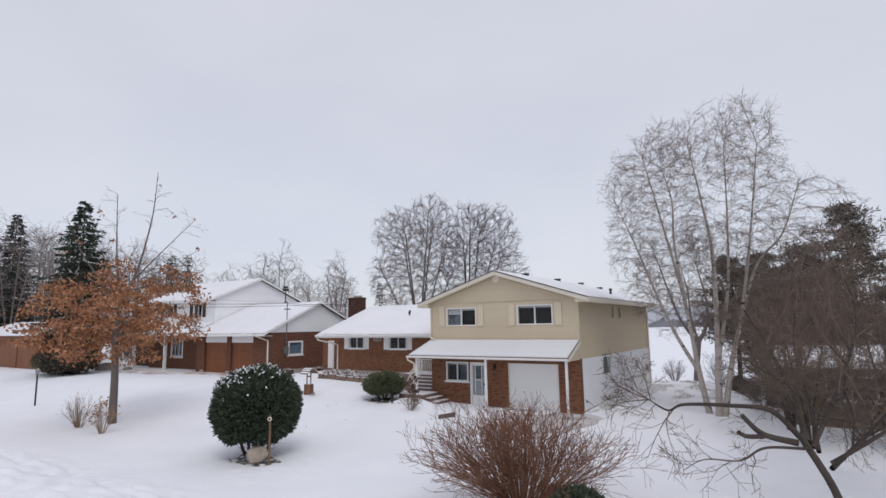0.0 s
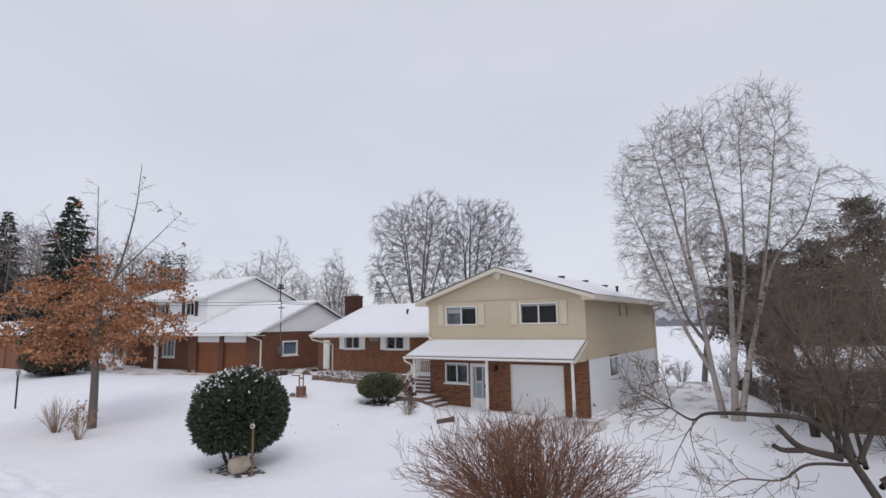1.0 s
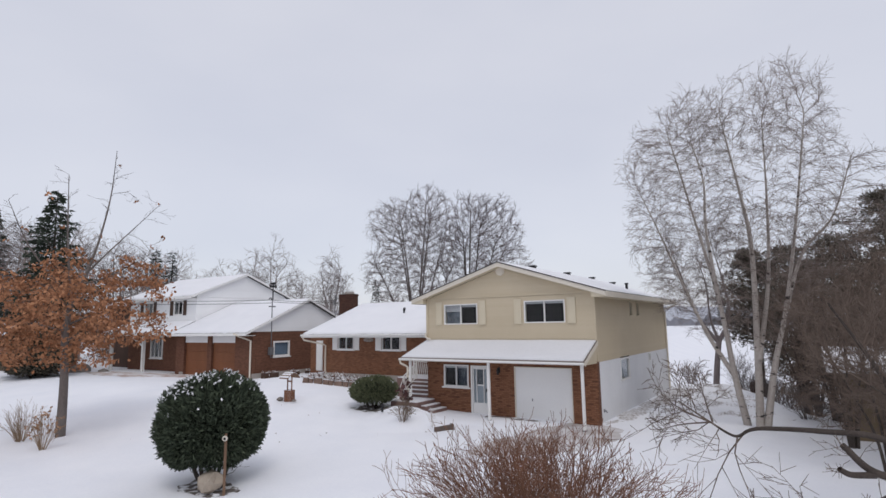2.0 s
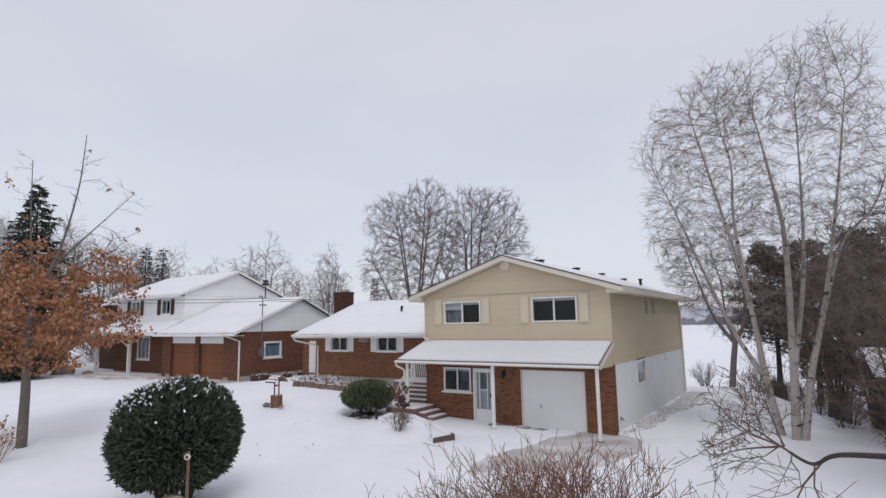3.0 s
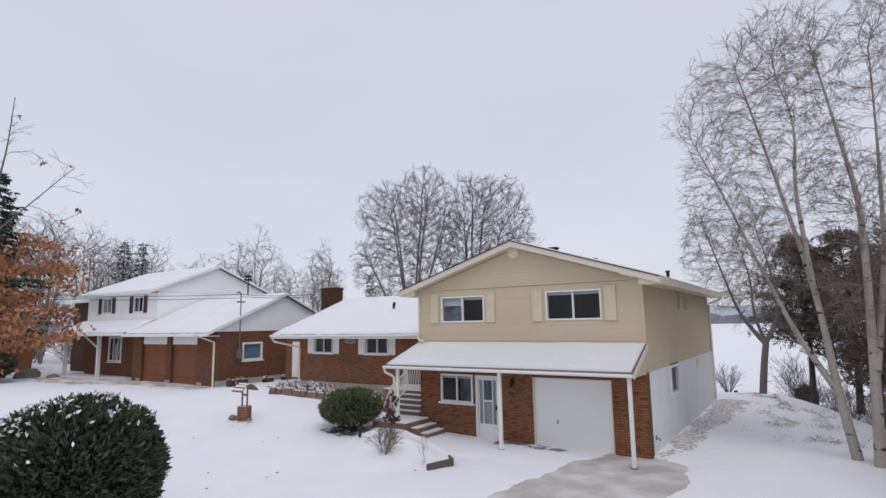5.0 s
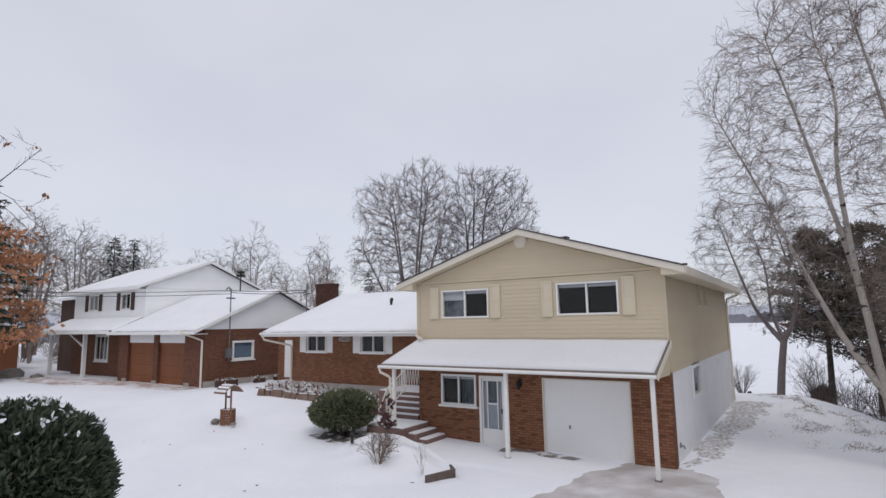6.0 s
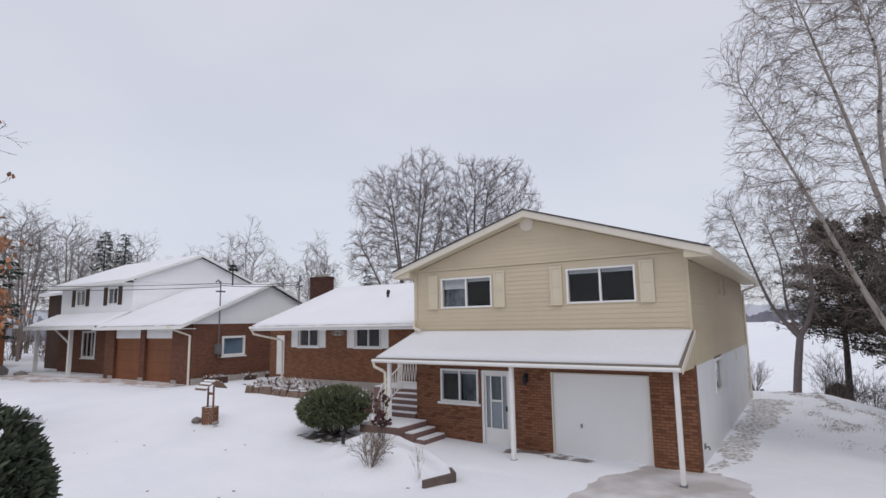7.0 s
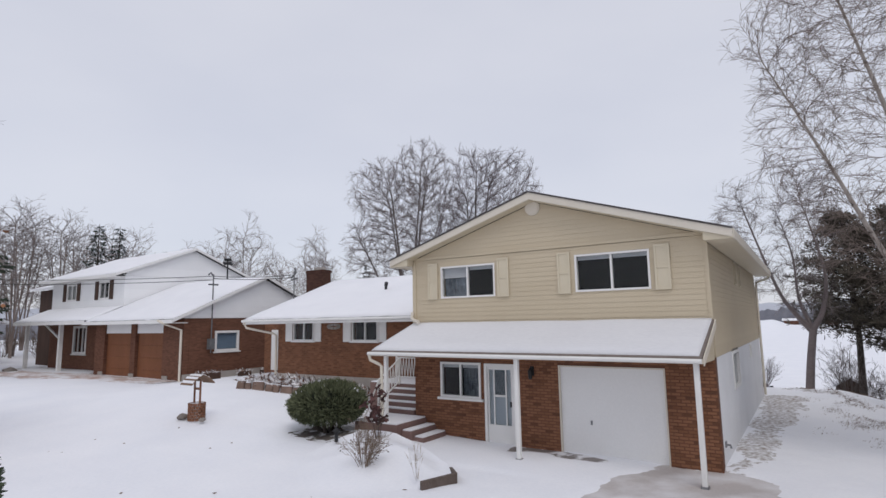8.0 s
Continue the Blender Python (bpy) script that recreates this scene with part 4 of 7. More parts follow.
for e in (NE, NBK):
    hexa(bm, [(NX1 + 0.003, e, NEZ - 0.15), (NX1 + 0.03, e, NEZ - 0.15), (NX1 + 0.03, NRY, NRZ - 0.15), (NX1 + 0.003, NRY, NRZ - 0.15), (NX1 + 0.003, e, NEZ), (NX1 + 0.03, e, NEZ), (NX1 + 0.03, NRY, NRZ), (NX1 + 0.003, NRY, NRZ)])
box(bm, GX0, NE - 0.03, NEZ - 0.2, NX1, NE - 0.002, NEZ - 0.01)
box(bm, GX1 - 0.2, NE + 0.01, NEZ - 0.2, NX1, GY - 0.01, NEZ - 0.17)
part("fascia", bm, WHITE, nroof)
bm = bmesh.new()
prism(bm, [(GX1, GY - 0.5, 3.73), (GX1, 12.4, 3.73), (GX1, NRY, NRZ - 0.14)], (-0.2, 0, 0))
ngable = part("garage_gable", bm, WHITE_SIDING, nb)


def ngable_span(z):
    k = (NRZ - 0.16 - z) / (NRZ - NEZ) * (NRY - NE)
    return (max(1.95, NRY - k), min(12.4, NRY + k))


planks(ngable, right(GX1 + 0.004), 3.74, NRZ - 0.25, ngable_span, [], WHITE_SIDING, 0.3)
bm = bmesh.new()
rod(bm, [(GX1 - 0.9, NE - 0.08, NEZ - 0.06), (GX1 - 0.5, NE - 0.02, NEZ - 0.2), (GX1 - 0.05, GY - 0.12, NEZ - 0.55), (GX1 - 0.05, GY - 0.12, NG)], 0.06, 8)
part("downspout", bm, TRIM, nb)
# service pole on the side wall
bm = bmesh.new()
rod(bm, [(GX1 + 0.2, 3.82, 1.9), (GX1 + 0.2, 3.82, 6.05)], 0.035, 8)
box(bm, GX1 + 0.045, 3.68, 2.1, GX1 + 0.3, 3.98, 2.65)
bar(bm, (GX1 + 0.2, 3.55, 5.5), (GX1 + 0.2, 4.1, 5.5), 0.08)
rod(bm, [(GX1 + 0.2, 3.82, 5.95), (GX1 + 0.2, 3.66, 6.12), (GX1 + 0.2, 3.52, 6.0)], 0.045, 8)
part("service_mast", bm, IRON, nb, "grey service mast with a meter box")
# upper storey
UX0, UX1, UY, UB = -39.8, -29.8, 3.7, 12.9
UW1, UW2 = (-37.55, -36.05, 5.15, 6.35), (-32.95, -31.6, 5.12, 6.33)
NWIN = (-36.2, -34.3, 1.6, 3.45)
nlow = wall("front_wall", front(UY), UX0, GX0 - 0.01, NG - 0.5, 3.9, [NWIN], BRICK_NB, nb, 0.3)
nup = wall("upper_front_wall", front(UY), UX0, UX1, 3.9, 6.55, [UW1, UW2], WHITE_SIDING, nb, 0.3)
bm = bmesh.new()
box(bm, UX1 - 0.3, UY + 0.31, 3.9, UX1, UB, 6.55)
box(bm, UX0, UY + 0.31, NG - 0.5, UX0 + 0.3, UB, 6.55)
box(bm, UX0 + 0.31, UB - 0.3, NG - 0.5, UX1 - 0.31, UB, 6.55)
nside = part("upper_side_wall", bm, WHITE_SIDING, nb)
# Unseen near-black sheet added so that the neighbour's front panes look dark.
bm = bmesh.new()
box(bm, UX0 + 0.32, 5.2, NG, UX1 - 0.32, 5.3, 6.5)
part("inner_wall", bm, ROOM_SHADE, nb)
planks(nup, front(UY - 0.003), 4.3, 6.5, lambda z: (UX0, UX1), [UW1, UW2], WHITE_SIDING, 0.28)
planks(nside, right(UX1 + 0.003), 4.3, 6.5, lambda z: (UY, UB), [], WHITE_SIDING, 0.28)
for w in (UW1, UW2):
    window(nup, front(UY), *w, sill=False, fw=0.12)
    for a, b in ((w[0] - 0.5, w[0] - 0.06), (w[1] + 0.06, w[1] + 0.5)):
        shutter(nup, front(UY + -0.03), a, b, w[2], w[3], DARK_WOOD)
window(nlow, front(UY), *NWIN, fw=0.14, mull=(0.36, 0.68))
UE, UEZ, URY, URZ, UBK = 3.0, 6.62, 8.25, 8.67, 13.5
UXL, UXR = -40.3, -29.5
bm = bmesh.new()
for e in (UE, UBK):
    hexa(bm, [(UXL, e, UEZ - 0.12), (UXR, e, UEZ - 0.12), (UXR, URY, URZ - 0.12), (UXL, URY, URZ - 0.12), (UXL, e, UEZ), (UXR, e, UEZ), (UXR, URY, URZ), (UXL, URY, URZ)])
uroof = part("roof", bm, SHINGLE, nb)
snow_blanket((UXL + 0.02, UE + 0.02, UEZ + 0.004), (UXR - 0.02, UE + 0.02, UEZ + 0.004), (UXR - 0.02, URY, URZ + 0.004), (UXL + 0.02, URY, URZ + 0.004), 0.13, uroof, nu=40, nv=20, seed=15.0, edge=0.012)
snow_blanket((UXR - 0.02, UBK, UEZ + 0.004), (UXL, UBK, UEZ + 0.004), (UXL, URY, URZ + 0.004), (UXR - 0.02, URY, URZ + 0.004), 0.13, uroof, seed=16.0)
bm = bmesh.new()
for e in (UE, UBK):
    hexa(bm, [(UXR + 0.003, e, UEZ - 0.15), (UXR + 0.03, e, UEZ - 0.15), (UXR + 0.03, URY, URZ - 0.15), (UXR + 0.003, URY, URZ - 0.15), (UXR + 0.003, e, UEZ), (UXR + 0.03, e, UEZ), (UXR + 0.03, URY, URZ), (UXR + 0.003, URY, URZ)])
box(bm, UXL, UE - 0.03, UEZ - 0.2, UXR, UE - 0.002, UEZ)
box(bm, UXL, UE, UEZ - 0.2, UXR, UY - 0.01, UEZ - 0.18)
part("fascia", bm, WHITE, uroof)
bm = bmesh.new()
prism(bm, [(UX1, UY, 6.56), (UX1, UB, 6.56), (UX1, URY, URZ - 0.14)], (-0.2, 0, 0))
ugable = part("gable", bm, WHITE_SIDING, nb)
planks(ugable, right(UX1 + 0.004), 6.58, URZ - 0.25, lambda z: (max(UY, URY - (URZ - 0.16 - z) * 2.56), min(UB, URY + (URZ - 0.16 - z) * 2.56)), [], WHITE_SIDING, 0.28)
# porch roof in front of the upper storey
PY, PEZ, PTZ = 1.75, 3.76, 4.62
bm = bmesh.new()
hexa(bm, [(-40.6, PY, PEZ - 0.12), (GX0 + 0.4, PY, PEZ - 0.12), (GX0 + 0.4, UY - 0.03, PTZ - 0.12), (-40.2, UY - 0.03, PTZ - 0.12), (-40.6, PY, PEZ), (GX0 + 0.4, PY, PEZ), (GX0 + 0.4, UY - 0.03, PTZ), (-40.2, UY - 0.03, PTZ)])
nporch = part("porch_roof", bm, SHINGLE, nb)
snow_blanket((-40.6, PY + 0.02, PEZ + 0.004), (GX0 + 0.35, PY + 0.02, PEZ + 0.004), (GX0 + 0.35, UY - 0.04, PTZ + 0.004), (-40.2, UY - 0.04, PTZ + 0.004), 0.12, nporch, nu=30, nv=10, seed=17.0, edge=0.02)
bm = bmesh.new()
box(bm, -40.62, PY - 0.03, PEZ - 0.22, GX0 - 0.05, PY - 0.002, PEZ)
part("fascia", bm, WHITE, nporch)
for px in (-35.1, -40.3):
    bm = bmesh.new()
    bar(bm, (px, 2.5, NG - 0.3), (px, 2.5, 3.65), 0.22)
    if px > -36:
        bar(bm, (px, 2.5, 2.6), (px - 1.9, 2.3, 3.6), 0.1)
    part("porch_post", bm, WHITE, nporch)
bm = bmesh.new()
box(bm, -41.0, 1.6, NG - 0.3, GX0 - 0.03, UY - 0.02, NG + 0.1)
part("porch_slab", bm, CONCRETE, nb)
# brown clad end section
bm = bmesh.new()
box(bm, -44.6, 4.7, NG - 0.5, UX0 - 0.02, UB, 6.25)
part("end_wall", bm, DARK_WOOD, nb, "dark brown clad end wall")
bm = bmesh.new()
hexa(bm, [(-45.0, 4.1, 6.2), (UXL - 0.01, 4.1, 6.2), (UXL - 0.01, 8.8, 7.5), (-45.0, 8.8, 7.5), (-45.0, 4.1, 6.38), (UXL - 0.01, 4.1, 6.38), (UXL - 0.01, 8.8, 7.7), (-45.0, 8.8, 7.7)])
part("end_roof", bm, ROOF_SNOW, nb)
bm = bmesh.new()
rod(bm, [(-27.3, 9.2, 5.0), (-27.3, 9.2, 7.9)], 0.05, 6)
for z, r in ((7.5, 0.35), (7.75, 0.25)):
    bar(bm, (-27.3 - r, 9.2, z), (-27.3 + r, 9.2, z + 0.06), 0.12)
    bar(bm, (-27.3, 9.2 - r, z + 0.05), (-27.3, 9.2 + r, z), 0.12)
part("antenna", bm, BLACK, nb, "small black antenna above the roof")
# overhead service cable
for dz, end in ((0.0, (-62.0, -6.0, 8.7)), (-0.2, (-62.0, -6.0, 8.3))):
    a, b = Vector((GX1 + 0.2, 3.8, 5.95 + dz)), Vector(end)
    bm = bmesh.new()
    rod(bm, [a.lerp(b, i / 16) - Vector((0, 0, 1.2 * 4 * (i / 16) * (1 - i / 16) * 0.5)) for i in range(17)], 0.017, 5)
    part("cable", bm, BLACK, nb, "thin black overhead cable")


# short span between the two masts
for dz in (0.0, -0.12):
    a, b = Vector((GX1 + 0.2, 3.8, 5.95 + dz)), Vector((-15.49, 4.7, 5.75 + dz))
    bm = bmesh.new()
    rod(bm, [a.lerp(b, i / 10) - Vector((0, 0, 0.35 * (i / 10) * (1 - i / 10))) for i in range(11)], 0.017, 5)
    part("cable", bm, BLACK, nb, "thin black overhead cable")


# ---- trees and shrubs ----
BARK_BIRCH = masked("birch bark", material("pale birch bark", (0.28, 0.245, 0.218), (0.47, 0.425, 0.385), 1.5, 25, 0.85, 0.3, stretch=(1, 1, 0.4)), (0.05, 0.042, 0.038), 2.6, 6, 0.60, 0.66, (1, 1, 2.2))
TWIG_BIRCH = material("birch twig", (0.15, 0.118, 0.104), (0.27, 0.217, 0.19), 1.0, 12, 0.9, 0.0)
BARK_GREY = material("grey bark", (0.10, 0.085, 0.078), (0.20, 0.17, 0.155), 2, 25, 0.9, 0.5, stretch=(1, 1, 0.3))
TWIG_GREY = material("grey twig", (0.145, 0.12, 0.12), (0.24, 0.205, 0.20), 0.6, 10, 0.9, 0.0)
BARK_DARK = material("dark bark", (0.04, 0.032, 0.028), (0.095, 0.078, 0.066), 2, 25, 0.9, 0.5, stretch=(1, 1, 0.3))
TWIG_DARK = material("dark twig", (0.045, 0.036, 0.032), (0.11, 0.086, 0.074), 1, 10, 0.9, 0.0)
TWIG_MID = material("grey-brown twig", (0.11, 0.092, 0.083), (0.20, 0.168, 0.152), 1, 10, 0.9, 0.0)
TWIG_THICKET = material("dark brown thicket twig", (0.10, 0.074, 0.059), (0.205, 0.154, 0.124), 1, 10, 0.9, 0.0)
TWIG_PURPLE = material("purplish twig", (0.10, 0.08, 0.083), (0.185, 0.15, 0.155), 1, 10, 0.9, 0.0)
TWIG_RED = material("reddish brown twig", (0.115, 0.055, 0.036), (0.31, 0.158, 0.10), 2.5, 20, 0.85, 0.0)
TWIG_BROWN = material("dull brown stem", (0.15, 0.105, 0.075), (0.27, 0.20, 0.15), 3, 20, 0.9, 0.0)
TWIG_TAN = material("dry tan stem", (0.22, 0.15, 0.10), (0.40, 0.30, 0.20), 3, 20, 0.9, 0.0)
OAK_LEAF = material("dry oak leaf", (0.20, 0.088, 0.045), (0.49, 0.24, 0.125), 1.2, 12, 0.85, 0.0, per_piece=0.6, contrast=(0.15, 0.85))
YEW = material("dark evergreen foliage", (0.025, 0.036, 0.024), (0.105, 0.13, 0.082), 1.6, 9, 0.75, 0.0, per_piece=0.5, contrast=(0.15, 0.9))
SPRUCE = material("spruce needles", (0.020, 0.030, 0.022), (0.07, 0.086, 0.062), 0.8, 8, 0.85, 0.0, per_piece=0.5, contrast=(0.15, 0.9))
PINE = material("pine needles", (0.062, 0.054, 0.042), (0.165, 0.145, 0.112), 0.8, 8, 0.85, 0.0, per_piece=0.5, contrast=(0.15, 0.9))
# Near-black on purpose: the shade between the sprays is put into this colour.
CORE = material("painted inner shade", (0.010, 0.014, 0.009), (0.022, 0.028, 0.019), 3, 20, 0.95, 0.0)


def arrays_mesh(name, verts, quads):
    me = bpy.data.meshes.new(name)
    verts, quads = np.asarray(verts, dtype=np.float32), np.asarray(quads, dtype=np.int32)
    me.vertices.add(len(verts))
    me.vertices.foreach_set("co", verts.ravel())
    me.loops.add(quads.size)
    me.loops.foreach_set("vertex_index", quads.ravel())
    me.polygons.add(len(quads))
    me.polygons.foreach_set("loop_start", np.arange(0, quads.size, 4, dtype=np.int32))
    me.update(calc_edges=True)
    return me


def tube_mesh(name, segs, sides):
    """Many tapered pieces of wood as one mesh: rows of two ends and two radii."""
    s = np.asarray(segs, dtype=np.float64).reshape(-1, 8)
    a, b, r0, r1 = s[:, 0:3], s[:, 3:6], s[:, 6], s[:, 7]
    d = b - a
    d /= np.maximum(np.linalg.norm(d, axis=1), 1e-6)[:, None]
    ref = np.where(np.abs(d[:, 2:3]) > 0.9, [[1.0, 0.1, 0.0]], [[0.05, 0.0, 1.0]])
    u = np.cross(d, ref)
    u /= np.linalg.norm(u, axis=1)[:, None]
    w = np.cross(d, u)
    b = b + d * (r1 * 0.3)[:, None]
    ang = np.arange(sides) * 2 * np.pi / sides
    ring = u[:, None, :] * np.cos(ang)[None, :, None] + w[:, None, :] * np.sin(ang)[None, :, None]
    v = np.concatenate([a[:, None, :] + ring * r0[:, None, None], b[:, None, :] + ring * r1[:, None, None]], axis=1).reshape(-1, 3)
    k = np.arange(sides)
    q = np.stack([k, (k + 1) % sides, (k + 1) % sides + sides, k + sides], axis=1)
    q = (q[None] + (np.arange(len(s)) * 2 * sides)[:, None, None]).reshape(-1, 4)
    return arrays_mesh(name, v, q)


def leaf_mesh(name, at, along, width, length, seed=0, jitter=0.5):
    """Many small blades as one mesh: each starts at a place and points along a way, bent once in the middle."""
    rng = np.random.RandomState(seed)
    at, along = np.asarray(at, float), np.asarray(along, float)
    n = len(at)
    along = along + rng.normal(0, jitter, (n, 3))
    along /= np.maximum(np.linalg.norm(along, axis=1), 1e-6)[:, None]
    side = np.cross(along, rng.normal(0, 1, (n, 3)))
    side /= np.maximum(np.linalg.norm(side, axis=1), 1e-6)[:, None]
    nrm = np.cross(side, along)
    ln = (length * rng.uniform(0.6, 1.3, n))[:, None]
    wd = (width * rng.uniform(0.7, 1.25, n))[:, None] / 2
    mid, tip = at + along * ln * 0.55 + nrm * ln * 0.1, at + along * ln
    v = np.stack([at - side * wd * 0.35, at + side * wd * 0.35, mid + side * wd, mid - side * wd, tip + side * wd * 0.25, tip - side * wd * 0.25], axis=1).reshape(-1, 3)
    q = np.array([[0, 1, 2, 3], [3, 2, 4, 5]])
    q = (q[None] + (np.arange(n) * 6)[:, None, None]).reshape(-1, 4)
    return arrays_mesh(name, v, q)


def turn_away(rng, d, angle):
    s = d.cross(Vector((rng.uniform(-1, 1), rng.uniform(-1, 1), rng.uniform(-1, 1))))
    s = s.normalized() if s.length > 1e-3 else Vector((1, 0, 0))
    return (d * math.cos(angle) + s * math.sin(angle)).normalized()


def follow(points, steps):
    """A smooth line through a few guide points."""
    p = [Vector(q) for q in points]
    p = [p[0] * 2 - p[1]] + p + [p[-1] * 2 - p[-2]]
    out = []
    for i in range(1, len(p) - 2):
        for k in range(steps):
            t = k / steps
            out.append(0.5 * ((2 * p[i]) + (p[i + 1] - p[i - 1]) * t + (2 * p[i - 1] - 5 * p[i] + 4 * p[i + 1] - p[i + 2]) * t * t + (3 * p[i] - p[i - 1] - 3 * p[i + 1] + p[i + 2]) * t ** 3))
    return out + [p[-2]]


class Wood:
    """Collects the wood of one plant: thick pieces and twigs apart, and the twigs' tips for leaves."""

    def __init__(self, seed, levels, thin=0.02, wob=0.12, fine=0.0032):
        self.fine = fine
        self.rng, self.levels, self.thick, self.twigs, self.tips, self.thin, self.wob = random.Random(seed), levels, [], [], [], thin, wob

    def add(self, a, b, r0, r1):
        (self.thick if r0 > self.thin else self.twigs).append((*a, *b, r0, r1))

    def stem(self, pts, r0, r1, level=0, start=0.25, steps=7):
        """A stem along guide points, with limbs on its upper part."""
        line = follow(pts, steps)
        n = len(line) - 1
        rad = [r0 + (r1 - r0) * (i / n) ** 0.8 for i in range(n + 1)]
        for i in range(n):
            self.add(line[i], line[i + 1], rad[i], rad[i + 1])
        total = sum((line[i + 1] - line[i]).length for i in range(n))
        self.limbs(line, rad, total, level, start)

    def limbs(self, line, rad, total, level, start):
        if level >= len(self.levels):
            self.tips.append((line[-1], (line[-1] - line[-2]).normalized()))
            return
        kids, ratio, angle, rise, min_len = self.levels[level]
        rng, n = self.rng, len(line) - 1
        k = max(1, int(kids * rng.uniform(0.8, 1.2)))
        for c in range(k):
            t = start + (1 - start) * (c + rng.random()) / k
            i = min(int(t * n), n - 1)
            f = t * n - i
            p = line[i].lerp(line[i + 1], f)
            d = (line[i + 1] - line[i]).normalized()
            ln = max(min_len, total * ratio * (1.1 - 0.55 * t) * rng.uniform(0.65, 1.3))
            r = max(self.fine * 1.25, min(rad[i] * 0.62, 0.012 * ln))
            self.grow(p, turn_away(rng, d, radians(angle * rng.uniform(0.7, 1.35))), ln, r, level + 1, rise)

    def grow(self, p, d, length, r, level, rise):
        n = 5 if level <= 1 else (4 if level == 2 else 2 if level == 3 else 1)
        rng = self.rng
        line, rad = [p], [r]
        for i in range(n):
            d = (d + Vector((rng.gauss(0, self.wob), rng.gauss(0, self.wob), rng.gauss(0, self.wob) + rise))).normalized()
            q = p + d * (length / n)
            r1 = max(self.fine, r * (1 - 0.75 * (i + 1) / n))
            self.add(p, q, rad[-1], r1)
            line.append(q)
            rad.append(r1)
            p = q
        self.limbs(line, rad, length, level, 0.15)

    def build(self, top, bark, twig, trunk_name="trunk", crown_name="crown", label=""):
        put(trunk_name, tube_mesh(trunk_name, self.thick, 7), bark, top).data.shade_smooth()
        if self.twigs:
            put(crown_name, tube_mesh(crown_name, self.twigs, 3), twig, top, label)


class Crown:
    """The bare wood of one tree: guided stems, then branches that grow towards points strewn through the crown's outline."""

    def __init__(self, seed):
        self.rng = np.random.RandomState(seed)
        self.pos, self.up, self.least, self.free = [], [], [], []

    def stem(self, pts, r0, r1, steps=8, bare=0.3):
        """A chain of nodes along guide points; it joins the nearest wood. Its lower share stays bare."""
        line = follow(pts, steps)
        n = len(line) - 1
        start = -1
        if self.pos:
            d = np.linalg.norm(np.array(self.pos) - np.array(line[0]), axis=1)
            start = int(d.argmin()) if d.min() < 0.7 else -1
        for i, p in enumerate(line):
            self.up.append(start if i == 0 else len(self.pos) - 1)
            self.pos.append(tuple(p))
            self.least.append(r0 + (r1 - r0) * (i / n) ** 0.85)
            self.free.append(i / n > bare)

    def fill(self, blobs, count, step=0.35, kill=0.5, reach=4.0, rounds=70, lift=0.15, keep=0.55, wob=0.12, gaps=0.15):
        """Grows branches through a crown made of overlapping ellipsoids (centre, radii)."""
        rng = self.rng
        size = np.array([b[3] * b[4] * b[5] for b in blobs])
        att = []
        for b, share_n in zip(blobs, (count * size / size.sum()).astype(int)):
            v = rng.normal(0, 1, (share_n, 3))
            v /= np.linalg.norm(v, axis=1)[:, None]
            att.append(np.array(b[:3]) + v * (rng.uniform(0, 1, share_n) ** 0.40)[:, None] * np.array(b[3:6]))
        att = np.concatenate(att)
        shift = Vector(rng.uniform(0, 50, 3))
        gap = np.array([noise.noise(Vector(a) * 0.5 + shift) + 0.6 * noise.noise(Vector(a) * 1.2 + shift) for a in att])
        att = att[gap > -gaps]
        pos, up = [np.array(p) for p in self.pos], list(self.up)
        kids = np.zeros(40000, dtype=int)
        near_d, near_i = np.full(len(att), 1e9), np.zeros(len(att), dtype=int)
        fresh = [i for i in range(len(pos)) if self.free[i]]
        for _ in range(rounds):
            if not fresh or not len(att):
                break
            fp = np.array([pos[i] for i in fresh])
            d = np.linalg.norm(att[:, None, :] - fp[None], axis=2)
            m = d.argmin(axis=1)
            dm = d[np.arange(len(att)), m]
            better = dm < near_d
            near_d = np.where(better, dm, near_d)
            near_i = np.where(better, np.array(fresh)[m], near_i)
            alive = near_d > kill
            att, near_d, near_i = att[alive], near_d[alive], near_i[alive]
            sel = (near_d < reach) & (kids[near_i] < 3)
            if not sel.any():
                break
            fresh = []
            pull = np.zeros((len(pos), 3))
            place = np.array(pos)
            np.add.at(pull, near_i[sel], (att[sel] - place[near_i[sel]]) / near_d[sel][:, None])
            for k in np.unique(near_i[sel]):
                w = pull[k] / (np.linalg.norm(pull[k]) + 1e-6)
                if up[k] >= 0:
                    h = pos[k] - pos[up[k]]
                    w = w + h / (np.linalg.norm(h) + 1e-6) * keep
                w = w + rng.normal(0, wob, 3) + (0, 0, lift)
                kids[k] += 1
                fresh.append(len(pos))
                up.append(int(k))
                pos.append(pos[k] + w / np.linalg.norm(w) * step)
        extra = len(pos) - len(self.pos)
        self.pos, self.up = [tuple(p) for p in pos], up
        self.least += [0.0] * extra
        self.free += [True] * extra

    def wood(self, tip=0.005, power=2.3):
        """Rows of ends and radii; wood thickens by the number of tips that it bears."""
        n = len(self.pos)
        load, child = np.zeros(n), np.zeros(n, dtype=int)
        for i in range(n - 1, -1, -1):
            if not child[i]:
                load[i] = tip ** power
            if self.up[i] >= 0:
                load[self.up[i]] += load[i]
                child[self.up[i]] += 1
        self.rad = np.maximum(load ** (1 / power), np.array(self.least))
        rows = []
        for i in range(n):
            k = self.up[i]
            if k >= 0:
                same = self.rad[k] if self.rad[k] < self.rad[i] * 1.6 else self.rad[i] * 1.15
